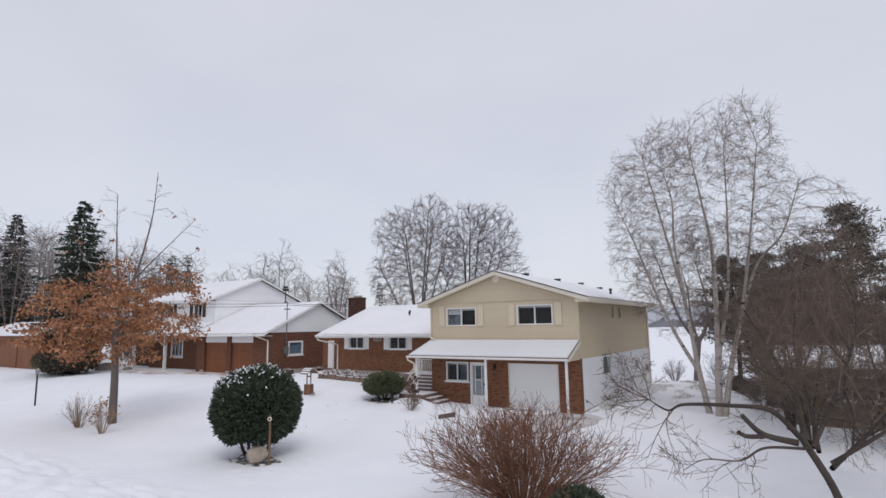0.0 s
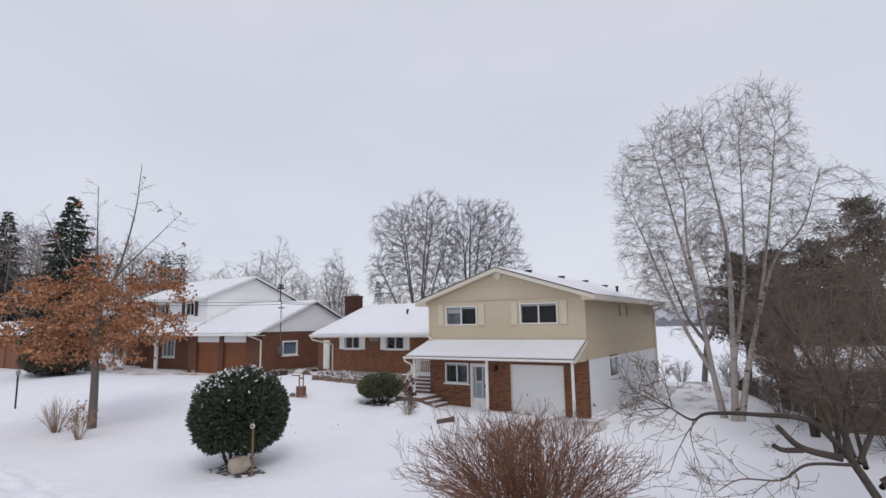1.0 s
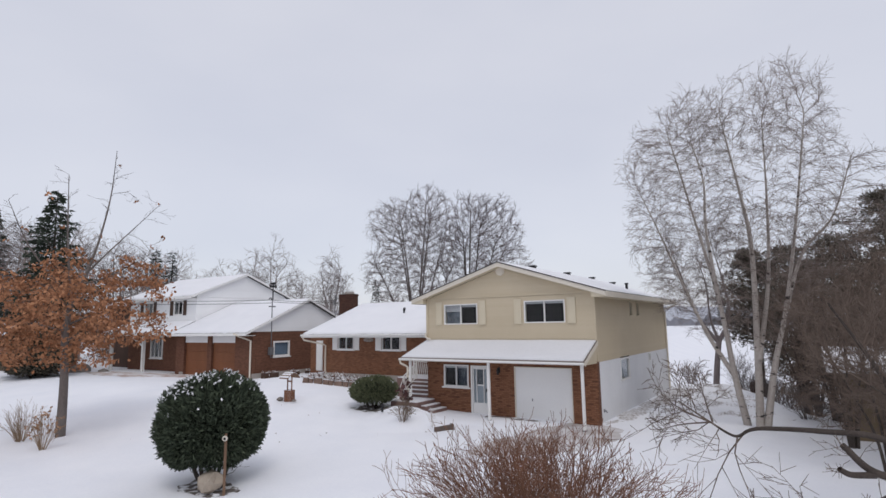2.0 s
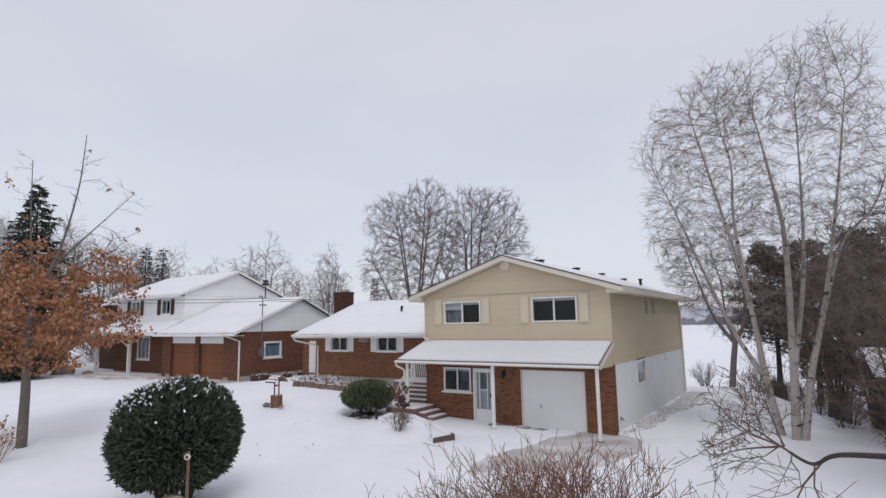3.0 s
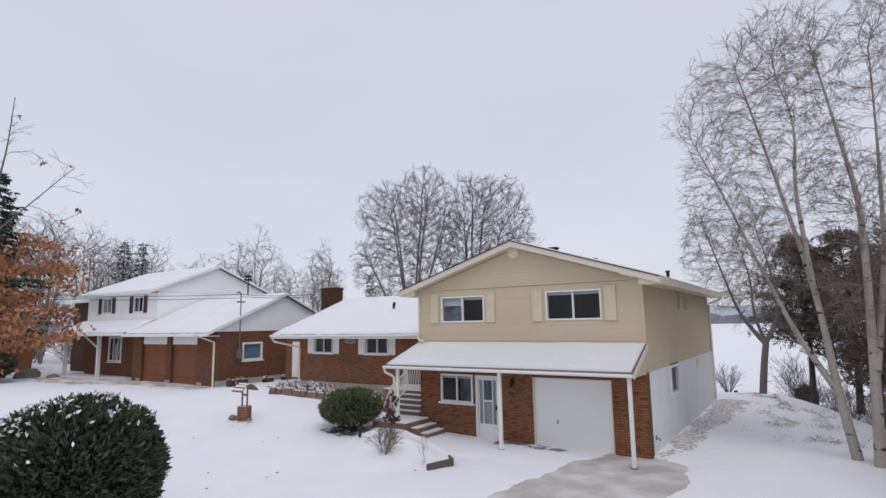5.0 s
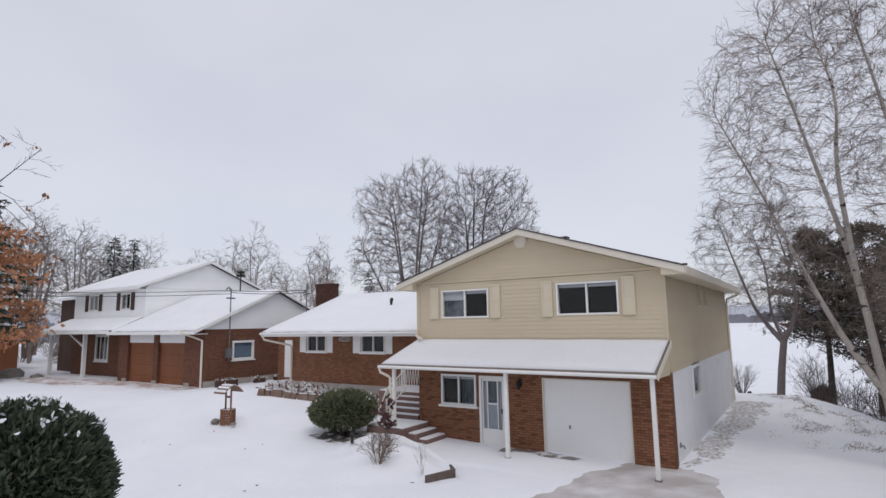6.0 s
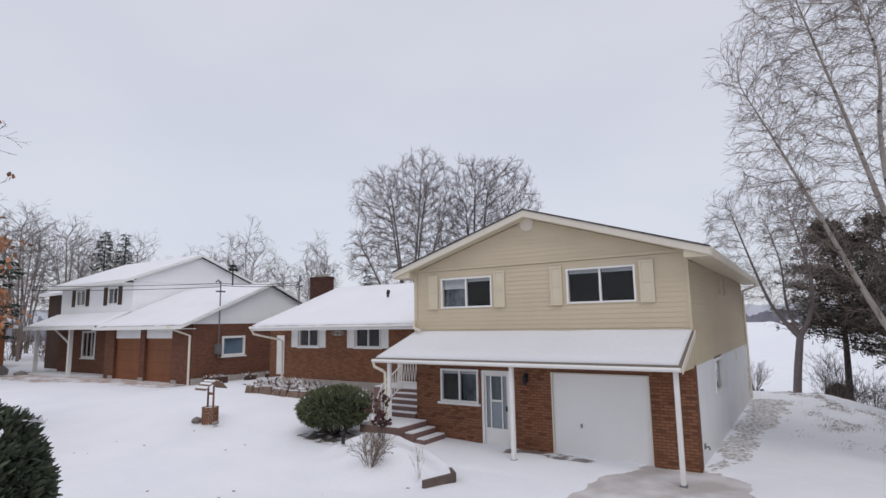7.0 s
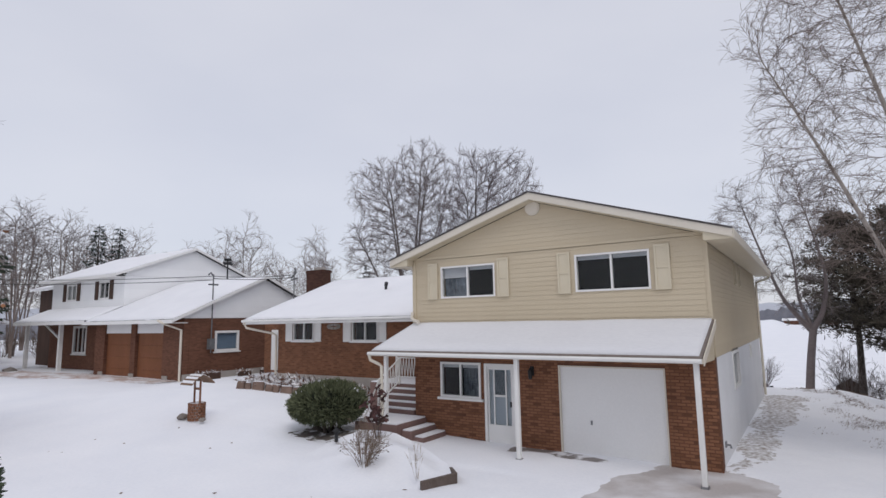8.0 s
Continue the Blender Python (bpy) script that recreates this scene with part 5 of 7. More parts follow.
                rows.append((*self.pos[k], *self.pos[i], same, self.rad[i]))
        return rows

    def twigs(self, each=3, length=0.5, spread=0.75, droop=0.0, under=0.014, fine=0.0035):
        """Fine shoots along the thin wood, forked once."""
        rng = self.rng
        idx = np.array([i for i in range(len(self.pos)) if self.up[i] >= 0 and self.rad[i] < under and self.free[i]])
        idx = np.repeat(idx, each)
        p = np.array(self.pos)
        q = p[np.array(self.up)[idx]]
        d = p[idx] - q
        d /= np.maximum(np.linalg.norm(d, axis=1), 1e-6)[:, None]
        n = len(idx)
        base = q + (p[idx] - q) * rng.uniform(0, 1, (n, 1))
        w = d + rng.normal(0, spread * 0.6, (n, 3)) + (0, 0, droop)
        w /= np.linalg.norm(w, axis=1)[:, None]
        ln = length * rng.uniform(0.35, 1.15, (n, 1))
        mid = base + w * ln * 0.5
        rows = []
        f = np.full((n, 1), fine)
        rows.append(np.concatenate([base, mid, f * 1.3, f], axis=1))
        for s in range(2):
            v = w + rng.normal(0, 0.3, (n, 3)) + (0, 0, droop * 1.2)
            v /= np.linalg.norm(v, axis=1)[:, None]
            rows.append(np.concatenate([mid, mid + v * ln * (0.55 - 0.12 * s), f, f * 0.75], axis=1))
        return np.concatenate(rows)

    def build(self, top, bark, twig, tip=0.005, power=2.3, thin=0.02, **shoots):
        rows = self.wood(tip, power)
        thick = [r for r in rows if r[7] > thin]
        fine = np.array([r for r in rows if r[7] <= thin])
        put("trunk", tube_mesh("trunk", thick, 8), bark, top).data.shade_smooth()
        put("crown", tube_mesh("crown", np.concatenate([fine, self.twigs(**shoots)]), 3), twig, top)


def plant(name, label, category, group="", kind=""):
    return thing(name, (0, 0, 0), label, category, group, kind)


# the clump of birches beside the house
stems = [([(8.72, 2.3, -0.3), (8.4, 2.1, 1.9), (8.08, 2.0, 4.8), (7.45, 2.0, 8.0), (6.6, 2.2, 12.0)], 0.15, 0.02, 8, 0.32),
         ([(8.42, 2.1, 1.8), (7.6, 2.0, 3.4), (6.9, 2.0, 5.2), (6.0, 2.2, 7.7), (5.1, 2.4, 10.0)], 0.10, 0.015, 8, 0.15),
         ([(9.12, 1.7, -0.3), (9.28, 1.9, 3.3), (9.36, 2.0, 6.9), (9.1, 2.2, 9.2), (8.65, 2.3, 12.3)], 0.155, 0.02, 8, 0.32),
         ([(9.3, 1.7, -0.3), (9.75, 2.0, 2.2), (10.3, 2.1, 4.4), (10.9, 1.8, 7.6), (11.5, 1.4, 11.5)], 0.145, 0.02, 8, 0.32),
         ([(9.3, 1.8, 2.5), (9.8, 2.5, 5.5), (10.0, 2.7, 8.6), (10.1, 2.8, 12.0)], 0.10, 0.02, 8, 0.15),
         ([(8.1, 2.0, 4.6), (7.9, 1.4, 7.5), (8.0, 1.0, 9.4), (7.7, 0.8, 11.0)], 0.08, 0.015, 8, 0.15),
         ([(10.2, 2.1, 4.0), (11.0, 2.8, 6.5), (12.1, 3.2, 7.9), (12.9, 3.4, 10.2)], 0.08, 0.015, 8, 0.15)]
for label, pick, blobs, sd in (
        ("bare white-barked birch clump with leaning stems in snow", (0, 1, 5),
         [(6.5, 2.1, 10.3, 1.6, 2.2, 2.6), (7.7, 1.9, 11.6, 1.3, 1.9, 2.1), (7.7, 2.0, 4.6, 1.3, 1.5, 1.5), (6.0, 2.2, 7.9, 1.35, 2.0, 2.3), (6.7, 2.1, 5.9, 1.4, 1.8, 1.8), (8.0, 1.9, 9.0, 1.2, 1.8, 2.2), (5.0, 2.3, 10.7, 0.7, 1.2, 0.9)], 21),
        ("bare white-barked birch clump with upright stems in snow", (2, 3, 4, 6),
         [(9.4, 2.3, 11.6, 1.7, 2.4, 2.5), (11.1, 1.6, 11.2, 1.5, 2.2, 2.7), (14.0, 2.6, 8.6, 1.0, 1.4, 1.3), (12.6, 2.8, 8.4, 1.7, 2.2, 2.1), (9.8, 2.2, 7.4, 1.9, 2.4, 2.2), (11.2, 2.4, 6.4, 1.6, 2.0, 1.6), (9.7, 2.0, 4.6, 1.7, 1.7, 1.6)], 22)):
    birch = plant("birch_tree", label, "tree", "birches beside the house")
    w = Crown(sd)
    for k in pick:
        w.stem(*stems[k])
    w.fill(blobs, 5400, 0.25, 0.32, 3.2, 110, 0.17, 0.85, 0.2, 0.3)
    w.build(birch, BARK_BIRCH, TWIG_BIRCH, 0.0045, 2.4, 0.014, each=3, length=0.55, spread=0.8, droop=-0.08, under=0.02, fine=0.0038)

# the crooked tree behind the house corner
t = plant("tree", "bare crooked grey tree with a forked trunk in snow", "tree")
w = Crown(31)
w.stem([(5.25, 20.5, -0.8), (5.45, 20.5, 1.0), (5.7, 20.5, 2.7)], 0.21, 0.17, 6, 1.0)
w.stem([(5.65, 20.5, 2.5), (5.0, 20.4, 3.4), (4.35, 20.5, 4.6), (3.5, 20.6, 7.4), (2.9, 20.5, 9.6)], 0.16, 0.02, 6, 0.25)
w.stem([(5.7, 20.5, 2.6), (6.2, 20.6, 3.6), (6.45, 20.5, 5.2), (6.2, 20.4, 7.0), (5.7, 20.5, 9.4)], 0.16, 0.02, 6, 0.25)
w.stem([(5.65, 20.5, 2.65), (5.2, 20.9, 4.2), (5.1, 20.8, 6.5), (4.6, 20.9, 8.8)], 0.11, 0.015, 6, 0.25)
w.fill([(3.2, 20.5, 8.2, 2.0, 2.2, 2.9), (5.6, 20.6, 8.6, 2.0, 2.2, 2.8), (4.6, 20.5, 5.6, 2.3, 2.0, 1.6), (5.6, 20.4, 4.2, 1.9, 1.5, 1.2)], 1700, 0.3, 0.45, 3.0, 70, 0.12, 0.7, 0.2, 0.35)
w.build(t, TWIG_GREY, TWIG_GREY, 0.006, 2.3, 0.02, each=5, length=0.7, spread=0.75, droop=-0.02, under=0.02, fine=0.0045)


def dome_tree(label, base, stems_n, fan, blobs, count, seed, bark, twig, group="", step=0.42, fine=0.006, each=3, lean=0.0, length=0.75, girth=0.011, name="tree", wob=0.1, gaps=0.28):
    """A bare tree of several stems that part low down and fan out into a rounded crown."""
    tr = plant(name, label, "tree", group)
    c = Crown(seed)
    rgen = random.Random(seed)
    x, y, z = base
    top = max(b[2] + b[5] for b in blobs) - z
    for k in range(stems_n):
        a = (k + 0.5) / stems_n * 2 - 1 + rgen.uniform(-0.1, 0.1)
        dx, dy = a * fan, rgen.uniform(-0.6, 0.6) * fan
        h = top * (0.80 - 0.22 * abs(a) + rgen.uniform(-0.06, 0.04))
        c.stem([(x + dx * 0.06, y + dy * 0.06, z - 0.4), (x + dx * 0.22 + lean * 0.2, y + dy * 0.2, z + h * 0.3), (x + dx * 0.62 + lean * 0.6, y + dy * 0.6, z + h * 0.68), (x + dx + lean, y + dy, z + h)],
               girth * top, 0.02, 6, 0.28)
    c.fill(blobs, count, step, step * 1.3, 3.5, 90, 0.26, 1.2, wob, gaps)
    c.build(tr, bark, twig, fine * 1.25, 2.35, 0.025, each=each, length=length, spread=0.6, droop=0.12, under=0.035, fine=fine)
    return tr


dome_tree("tall bare grey tree rising behind the house roof", (-19.9, 20.0, 0.3), 7, 4.4,
          [(-18.4, 20.0, 14.3, 2.2, 3.0, 3.2), (-22.0, 20.0, 13.3, 2.9, 3.2, 3.2), (-21.8, 20.0, 9.0, 4.0, 3.4, 3.2), (-17.6, 20.0, 10.6, 2.2, 3.0, 4.6)], 3900, 41, BARK_GREY, TWIG_GREY, step=0.34, fine=0.0070, each=3, gaps=0.5)
dome_tree("bare dark-stemmed tree rising behind the house roof", (-14.4, 20.4, 0.0), 7, 3.6,
          [(-13.7, 20.2, 12.8, 2.0, 2.8, 3.2), (-11.0, 20.2, 12.0, 2.1, 2.8, 3.3), (-10.9, 20.2, 8.8, 2.6, 3.0, 2.8), (-15.0, 20.2, 10.2, 1.8, 2.6, 3.2)], 3500, 42, BARK_DARK, TWIG_PURPLE, step=0.34, fine=0.0070, each=3, gaps=0.5, lean=1.4)

# bare trees far behind the neighbour's house
FAR_TWIG = material("far grey twig", (0.165, 0.14, 0.135), (0.27, 0.235, 0.225), 0.4, 8, 0.9, 0.0)
FAR_TRUNK = material("far pinkish grey trunk", (0.17, 0.135, 0.12), (0.29, 0.24, 0.215), 1, 10, 0.9, 0.0)
WOODS = "bare trees behind the houses"
far_a = dome_tree("bare grey tree in the wood behind the houses", (-66.0, 8.8, 0.6), 3, 2.0,
                  [(-66.0, 8.8, 11.6, 2.8, 2.8, 4.6), (-65.0, 8.8, 8.0, 3.0, 3.0, 3.0), (-67.0, 8.8, 14.0, 1.6, 1.6, 2.6)], 1000, 51, FAR_TRUNK, FAR_TWIG, WOODS, 0.5, 0.0105, 1, 0.0, 1.0, 0.0065)
far_b = dome_tree("bare grey tree in the wood behind the houses", (-48.0, 26.0, 0.3), 4, 2.6,
                  [(-47.7, 26.0, 13.0, 1.6, 1.6, 3.4), (-50.4, 26.0, 11.4, 2.2, 2.2, 3.4), (-46.0, 26.0, 10.4, 2.2, 2.2, 3.0), (-48.5, 26.0, 8.0, 2.6, 2.6, 2.2)], 1000, 52, FAR_TWIG, FAR_TWIG, WOODS, 0.5, 0.0105, 1, 0.0, 1.0, 0.0065)
rg = random.Random(5)
LEFT_WOOD = [(-70, 5, 1.1), (-63, 13.5, 1.0), (-72, 12, 1.15), (-62, 20, 0.8), (-68, 17, 1.0), (-75, 1, 1.2), (-65, 24.5, 0.8), (-78, 9, 1.2), (-71, -4, 1.1), (-67, 1.5, 1.1), (-62, 9, 1.0), (-59, 14.5, 0.95),
             (-57, 11, 0.95), (-60, 17.5, 0.9), (-74, 7, 1.25), (-64, 4.5, 1.0), (-80, 16, 1.2), (-58, 7.5, 0.9), (-61, 2.5, 0.95), (-55, 17, 0.85), (-69, 21, 0.9), (-66, -1.5, 1.1), (-82, 3, 1.25), (-54, 13.5, 0.85)]
MID_WOOD = [(-53.5, 27.5, 0.9), (-46.2, 35.2, 1.0), (-43.4, 33.0, 0.8), (-57.5, 24.5, 0.85), (-51.0, 23.5, 0.85), (-60, 33, 0.75), (-50.4, 32, 0.8), (-38, 39, 0.6), (-66, 30, 0.72), (-33, 44, 0.6), (-54, 40, 0.75), (-72, 34, 0.8), (-80, 26, 0.85), (-45, 27.5, 0.72), (-49, 38, 0.8)]
for base, sx, sy, places in ((far_a, -66.0, 8.8, LEFT_WOOD), (far_b, -48.0, 26.0, MID_WOOD)):
    for x, y, k in places:
        a = rg.uniform(0, 2 * math.pi)
        copy_thing(base, Matrix.Translation((x, y, 0.3)) @ Matrix.Rotation(a, 4, "Z") @ Matrix.Diagonal((k, k, k * rg.uniform(0.92, 1.05), 1)) @ Matrix.Translation((-sx, -sy, -0.3)))

# the oak that keeps its dry leaves
oak = plant("oak_tree", "young oak with brown dry leaves below bare top branches", "tree")
w = Crown(61)
w.stem([(-14.92, -11.5, -0.6), (-14.95, -11.5, 1.8), (-15.05, -11.55, 4.0), (-14.95, -11.4, 5.6)], 0.2, 0.11, 6, 0.75)
w.stem([(-14.95, -11.4, 5.5), (-14.75, -11.0, 6.6), (-14.6, -10.7, 7.9), (-14.47, -10.4, 9.9), (-14.4, -10.3, 12.0)], 0.085, 0.012, 6, 0.3)
w.stem([(-14.97, -11.45, 5.4), (-15.1, -11.7, 7.65), (-15.16, -11.84, 10.7)], 0.07, 0.012, 6, 0.3)
w.stem([(-14.8, -11.05, 6.4), (-14.4, -10.2, 7.6), (-13.62, -8.62, 9.74)], 0.05, 0.01, 6, 0.3)
w.stem([(-14.97, -11.45, 5.3), (-15.7, -12.8, 7.4), (-16.1, -13.6, 9.4)], 0.05, 0.01, 6, 0.3)
for k in range(11):
    a, e, zz = k * 2.4, 2.6 + 1.2 * math.sin(k * 1.7), 3.3 + 0.32 * k
    w.stem([(-15.0, -11.5, zz), (-15.0 + math.cos(a) * e * 0.5, -11.5 + math.sin(a) * e * 0.5, zz + 0.35), (-15.0 + math.cos(a) * e, -11.5 + math.sin(a) * e, zz + 0.3 + 0.1 * k)], 0.05, 0.01, 6, 0.2)
n_stem = len(w.pos)
w.fill([(-15.0, -11.5, 4.6, 4.1, 4.1, 2.3), (-14.4, -10.2, 6.4, 2.6, 2.6, 1.6)], 1100, 0.32, 0.5, 2.5, 40, 0.04, 0.6, 0.18)
n_leafy = len(w.pos)
w.fill([(-14.4, -10.3, 9.6, 1.3, 1.4, 2.4), (-15.2, -12.0, 9.2, 1.2, 1.3, 1.9), (-13.8, -9.2, 8.8, 0.9, 1.4, 1.3), (-16.0, -13.2, 8.2, 0.9, 1.1, 1.4)], 330, 0.3, 0.55, 2.0, 30, 0.15, 0.7, 0.14)
w.build(oak, BARK_GREY, TWIG_DARK, 0.006, 2.3, 0.02, each=1, length=0.42, spread=0.7, droop=0.05, under=0.02, fine=0.004)
rg = np.random.RandomState(7)
leaf_at, leaf_way = [], []
for p in w.pos[n_stem:n_leafy]:
    if noise.noise(Vector(p) * 0.55) + 0.25 * noise.noise(Vector(p) * 1.7) < -0.34 + 0.2 * max(0.0, p[2] - 6.0):
        continue
    m = rg.randint(14, 28)
    leaf_at += list(np.array(p) + rg.normal(0, 1, (m, 3)) * (0.24, 0.24, 0.08) - (0, 0, 0.05))
    leaf_way += list(rg.normal(0, 0.6, (m, 3)) + (0, 0, -0.55))
for p in w.pos[n_leafy::9]:
    leaf_at += list(np.array(p) + rg.normal(0, 0.06, (3, 3)))
    leaf_way += [(0, 0, -1.0)] * 3
put("leaves", leaf_mesh("leaves", leaf_at, leaf_way, 0.105, 0.16, 3, 0.7), OAK_LEAF, oak, "curled orange-brown dry leaves")


def globe_bush(name, label, x, y, z0, rx, rz, seed, count, blade=(0.055, 0.17), low=0.0, snow=0, leaf=None):
    """A clipped evergreen: branching trunk, near-black core painted as inner shade, and a coat of short sprays with a
    lumpy outline.
    """
    top = plant(name, label, "bush")
    cz = z0 + low + rz
    rgen = np.random.RandomState(seed)
    ww = Wood(seed, [(6, 0.6, 45, 0.1, 0.5), (4, 0.5, 40, 0.05, 0.3)], wob=0.2)
    for k in range(4):
        a = k * 1.6 + 0.4
        ww.stem([(x + 0.12 * math.cos(a), y + 0.12 * math.sin(a), z0 - 0.15), (x + 0.3 * rx * math.cos(a), y + 0.3 * rx * math.sin(a), z0 + low * 0.9), (x + 0.55 * rx * math.cos(a), y + 0.55 * rx * math.sin(a), cz)], 0.09, 0.03, 0, 0.4)
    ww.build(top, BARK_DARK, TWIG_DARK, "trunk", "branches")

    def radius(v):
        q = Vector(v)
        f = 1 + 0.10 * noise.noise(q * 1.7 + Vector((seed, 0, 0))) + 0.06 * noise.noise(q * 4.5 + Vector((0, seed, 0)))
        return f * (1 - 0.10 * max(0.0, -q.z))
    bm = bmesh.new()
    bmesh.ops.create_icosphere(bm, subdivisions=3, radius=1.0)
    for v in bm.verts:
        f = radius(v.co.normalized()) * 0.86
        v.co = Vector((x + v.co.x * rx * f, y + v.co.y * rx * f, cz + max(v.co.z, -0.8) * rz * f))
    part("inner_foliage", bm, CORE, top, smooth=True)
    d = rgen.normal(0, 1, (count, 3))
    d /= np.linalg.norm(d, axis=1)[:, None]
    d = d[d[:, 2] > -0.84]
    f = np.array([radius(v) for v in d]) * rgen.uniform(0.84, 1.0, len(d))
    at = np.stack([x + d[:, 0] * rx * f, y + d[:, 1] * rx * f, cz + d[:, 2] * rz * f], axis=1)
    put("foliage", leaf_mesh("foliage", at, d + np.array([0, 0, 0.35]), blade[0], blade[1], seed, 0.45), leaf or YEW, top)
    if snow:
        s = d[(d[:, 2] > 0.15)]
        keep = np.array([0.5 * noise.noise(Vector(v) * 3.1 + Vector((2, seed, 0))) + 0.8 * noise.noise(Vector(v) * 9.0 + Vector((0, 2, seed))) + 0.5 * v[2] - 0.3 * v[0] for v in s])
        s = s[keep > 0.54][:snow]
        fs = np.array([radius(v) for v in s]) * 1.03
        at = np.stack([x + s[:, 0] * rx * fs, y + s[:, 1] * rx * fs, cz + s[:, 2] * rz * fs + 0.03], axis=1)
        flecks = put("snow", leaf_mesh("snow", at, s * 0.3 + np.array([0.2, 0.1, 0.0]), 0.055, 0.10, seed, 0.6), ROOF_SNOW, top, "dusting of snow on the sprays")
        flecks["kind"] = "stuff"
    return top


globe_bush("evergreen_bush", "large clipped dark green evergreen bush dusted with snow", -3.5, -12.35, -0.15, 1.47, 1.36, 3, 27000, (0.048, 0.145), 0.1, 750)
globe_bush("evergreen_bush", "low clipped dark green evergreen bush beside the entrance stairs", -6.36, -1.95, 0.30, 1.10, 0.62, 4, 10500, (0.036, 0.13), 0.06, 40, material("lighter evergreen foliage", (0.042, 0.054, 0.027), (0.20, 0.215, 0.12), 1.6, 9, 0.75, 0.0, per_piece=0.5, contrast=(0.15, 0.9)))


def spruce(name, label, x, y, z, top, base_r, seed, whorls=34, group="", bare=0.05, coat=None, tuft=5):
    tr = plant(name, label, "tree", group)
    rgen = random.Random(seed)
    h = top - z
    ww = Wood(seed, [])
    ww.stem([(x, y, z - 0.4), (x + 0.05, y, z + h * 0.5), (x, y, top)], 0.018 * h, 0.02, 9, 0.5)
    at, way, wood = [], [], []
    for i in range(whorls):
        f = bare + (1 - bare) * (i / whorls) ** 0.92
        zz = z + h * f
        ln = base_r * (1 - f) ** 0.85 * rgen.uniform(0.8, 1.1) + 0.12
        n = 5 + int(5 * (1 - f))
        for k in range(n):
            a = 2 * math.pi * (k + rgen.random()) / n
            l2 = ln * rgen.uniform(0.55, 1.2)
            zz = z + h * f + rgen.uniform(-0.6, 0.6) * h / whorls
            steps = max(3, int(l2 / 0.24))
            prev = Vector((x, y, zz))
            for s in range(steps):
                u = (s + 1) / steps
                p = Vector((x + math.cos(a) * l2 * u, y + math.sin(a) * l2 * u, zz - 0.28 * l2 * u + 0.16 * l2 * u * u))
                wood.append((*prev, *p, 0.012, 0.01))
                prev = p
                wdt = 0.25 * l2 * (1 - u * 0.75) + 0.06
                for q in range(tuft):
                    o = rgen.uniform(-wdt, wdt)
                    at.append((p.x - math.sin(a) * o, p.y + math.cos(a) * o, p.z + rgen.uniform(-0.09, 0.03)))
                    way.append((math.cos(a) * 0.7 - math.sin(a) * o / wdt * 0.6, math.sin(a) * 0.7 + math.cos(a) * o / wdt * 0.6, -0.32))
    ww.twigs += wood
    ww.build(tr, BARK_DARK, TWIG_DARK, "trunk", "branches")
    put("needles", leaf_mesh("needles", at, way, 0.13, 0.34, seed, 0.25), coat or SPRUCE, tr)
    return tr


spruce("spruce_tree", "broad dark spruce standing behind the oak", -40.0, -2.7, 0.5, 15.6, 5.0, 71, 40, "", 0.2)
spruce("spruce_tree", "tall dark spruce at the edge of the lot", -70.3, 2.4, 0.6, 19.0, 5.0, 72, 64)
sp = spruce("spruce_tree", "slim dark spruce behind the neighbour's house", -47.6, 10.0, 0.6, 12.7, 2.1, 73, 22, "pair of spruces", 0.05, masked("frosted spruce needles", SPRUCE, (0.42, 0.44, 0.47), 5, 4, 0.50, 0.60), 3)
copy_thing(sp, Matrix.Translation((-47.0, 11.5, 0.5)) @ Matrix.Rotation(1.2, 4, "Z") @ Matrix.Diagonal((1.0, 1.0, 1.0, 1)) @ Matrix.Translation((47.6, -10.0, -0.6)))
copy_thing(sp, Matrix.Translation((-41.5, 39.5, 0.2)) @ Matrix.Rotation(2.2, 4, "Z") @ Matrix.Diagonal((0.85, 0.85, 0.88, 1)) @ Matrix.Translation((47.6, -10.0, -0.6)))


def pine(name, label, x, y, z, top, r, seed, clumps=70, clear=0.25):
    tr = plant(name, label, "tree", "pines behind the birches")
    rgen = random.Random(seed)
    h = top - z
    ww = Wood(seed, [])
    ww.stem([(x, y, z - 0.6), (x + 0.15, y, z + h * 0.5), (x - 0.1, y, top - 0.3)], 0.022 * h, 0.03, 9, 0.5)
    at, way = [], []
    tiers = max(6, clumps // 9)
    for i in range(clumps):
        f = clear + (1 - clear) * ((i % tiers) + rgen.gauss(0.5, 0.3)) / tiers
        a = rgen.uniform(0, 2 * math.pi)
        top_in = math.sqrt(max(0.03, 1 - max(0.0, (f - 0.45) / 0.57) ** 2))
        reach = r * rgen.uniform(0.45, 1.15) * top_in
        zz = z + h * f
        p0, p1 = Vector((x, y, zz - 0.18 * reach)), Vector((x + math.cos(a) * reach, y + math.sin(a) * reach, zz + rgen.uniform(-0.12, 0.12) * reach))
        ww.add(p0, p1, 0.035, 0.012)
        for c in range(8):
            u = rgen.uniform(0.3, 1.05)
            o = rgen.gauss(0, 0.22 * reach * (1.2 - u) + 0.1)
            cc = p0.lerp(p1, u) + Vector((-math.sin(a) * o, math.cos(a) * o, rgen.gauss(0.04, 0.16)))
            for q in range(23):
                v = Vector((rgen.gauss(0, 1), rgen.gauss(0, 1), rgen.gauss(0.3, 0.5))).normalized()
                at.append(cc + Vector((v.x * 0.24, v.y * 0.24, v.z * 0.16)))
                way.append(v)
    ww.build(tr, BARK_DARK, TWIG_DARK, "trunk", "branches")
    put("needles", leaf_mesh("needles", at, way, 0.055, 0.26, seed, 0.3), PINE, tr)
    return tr


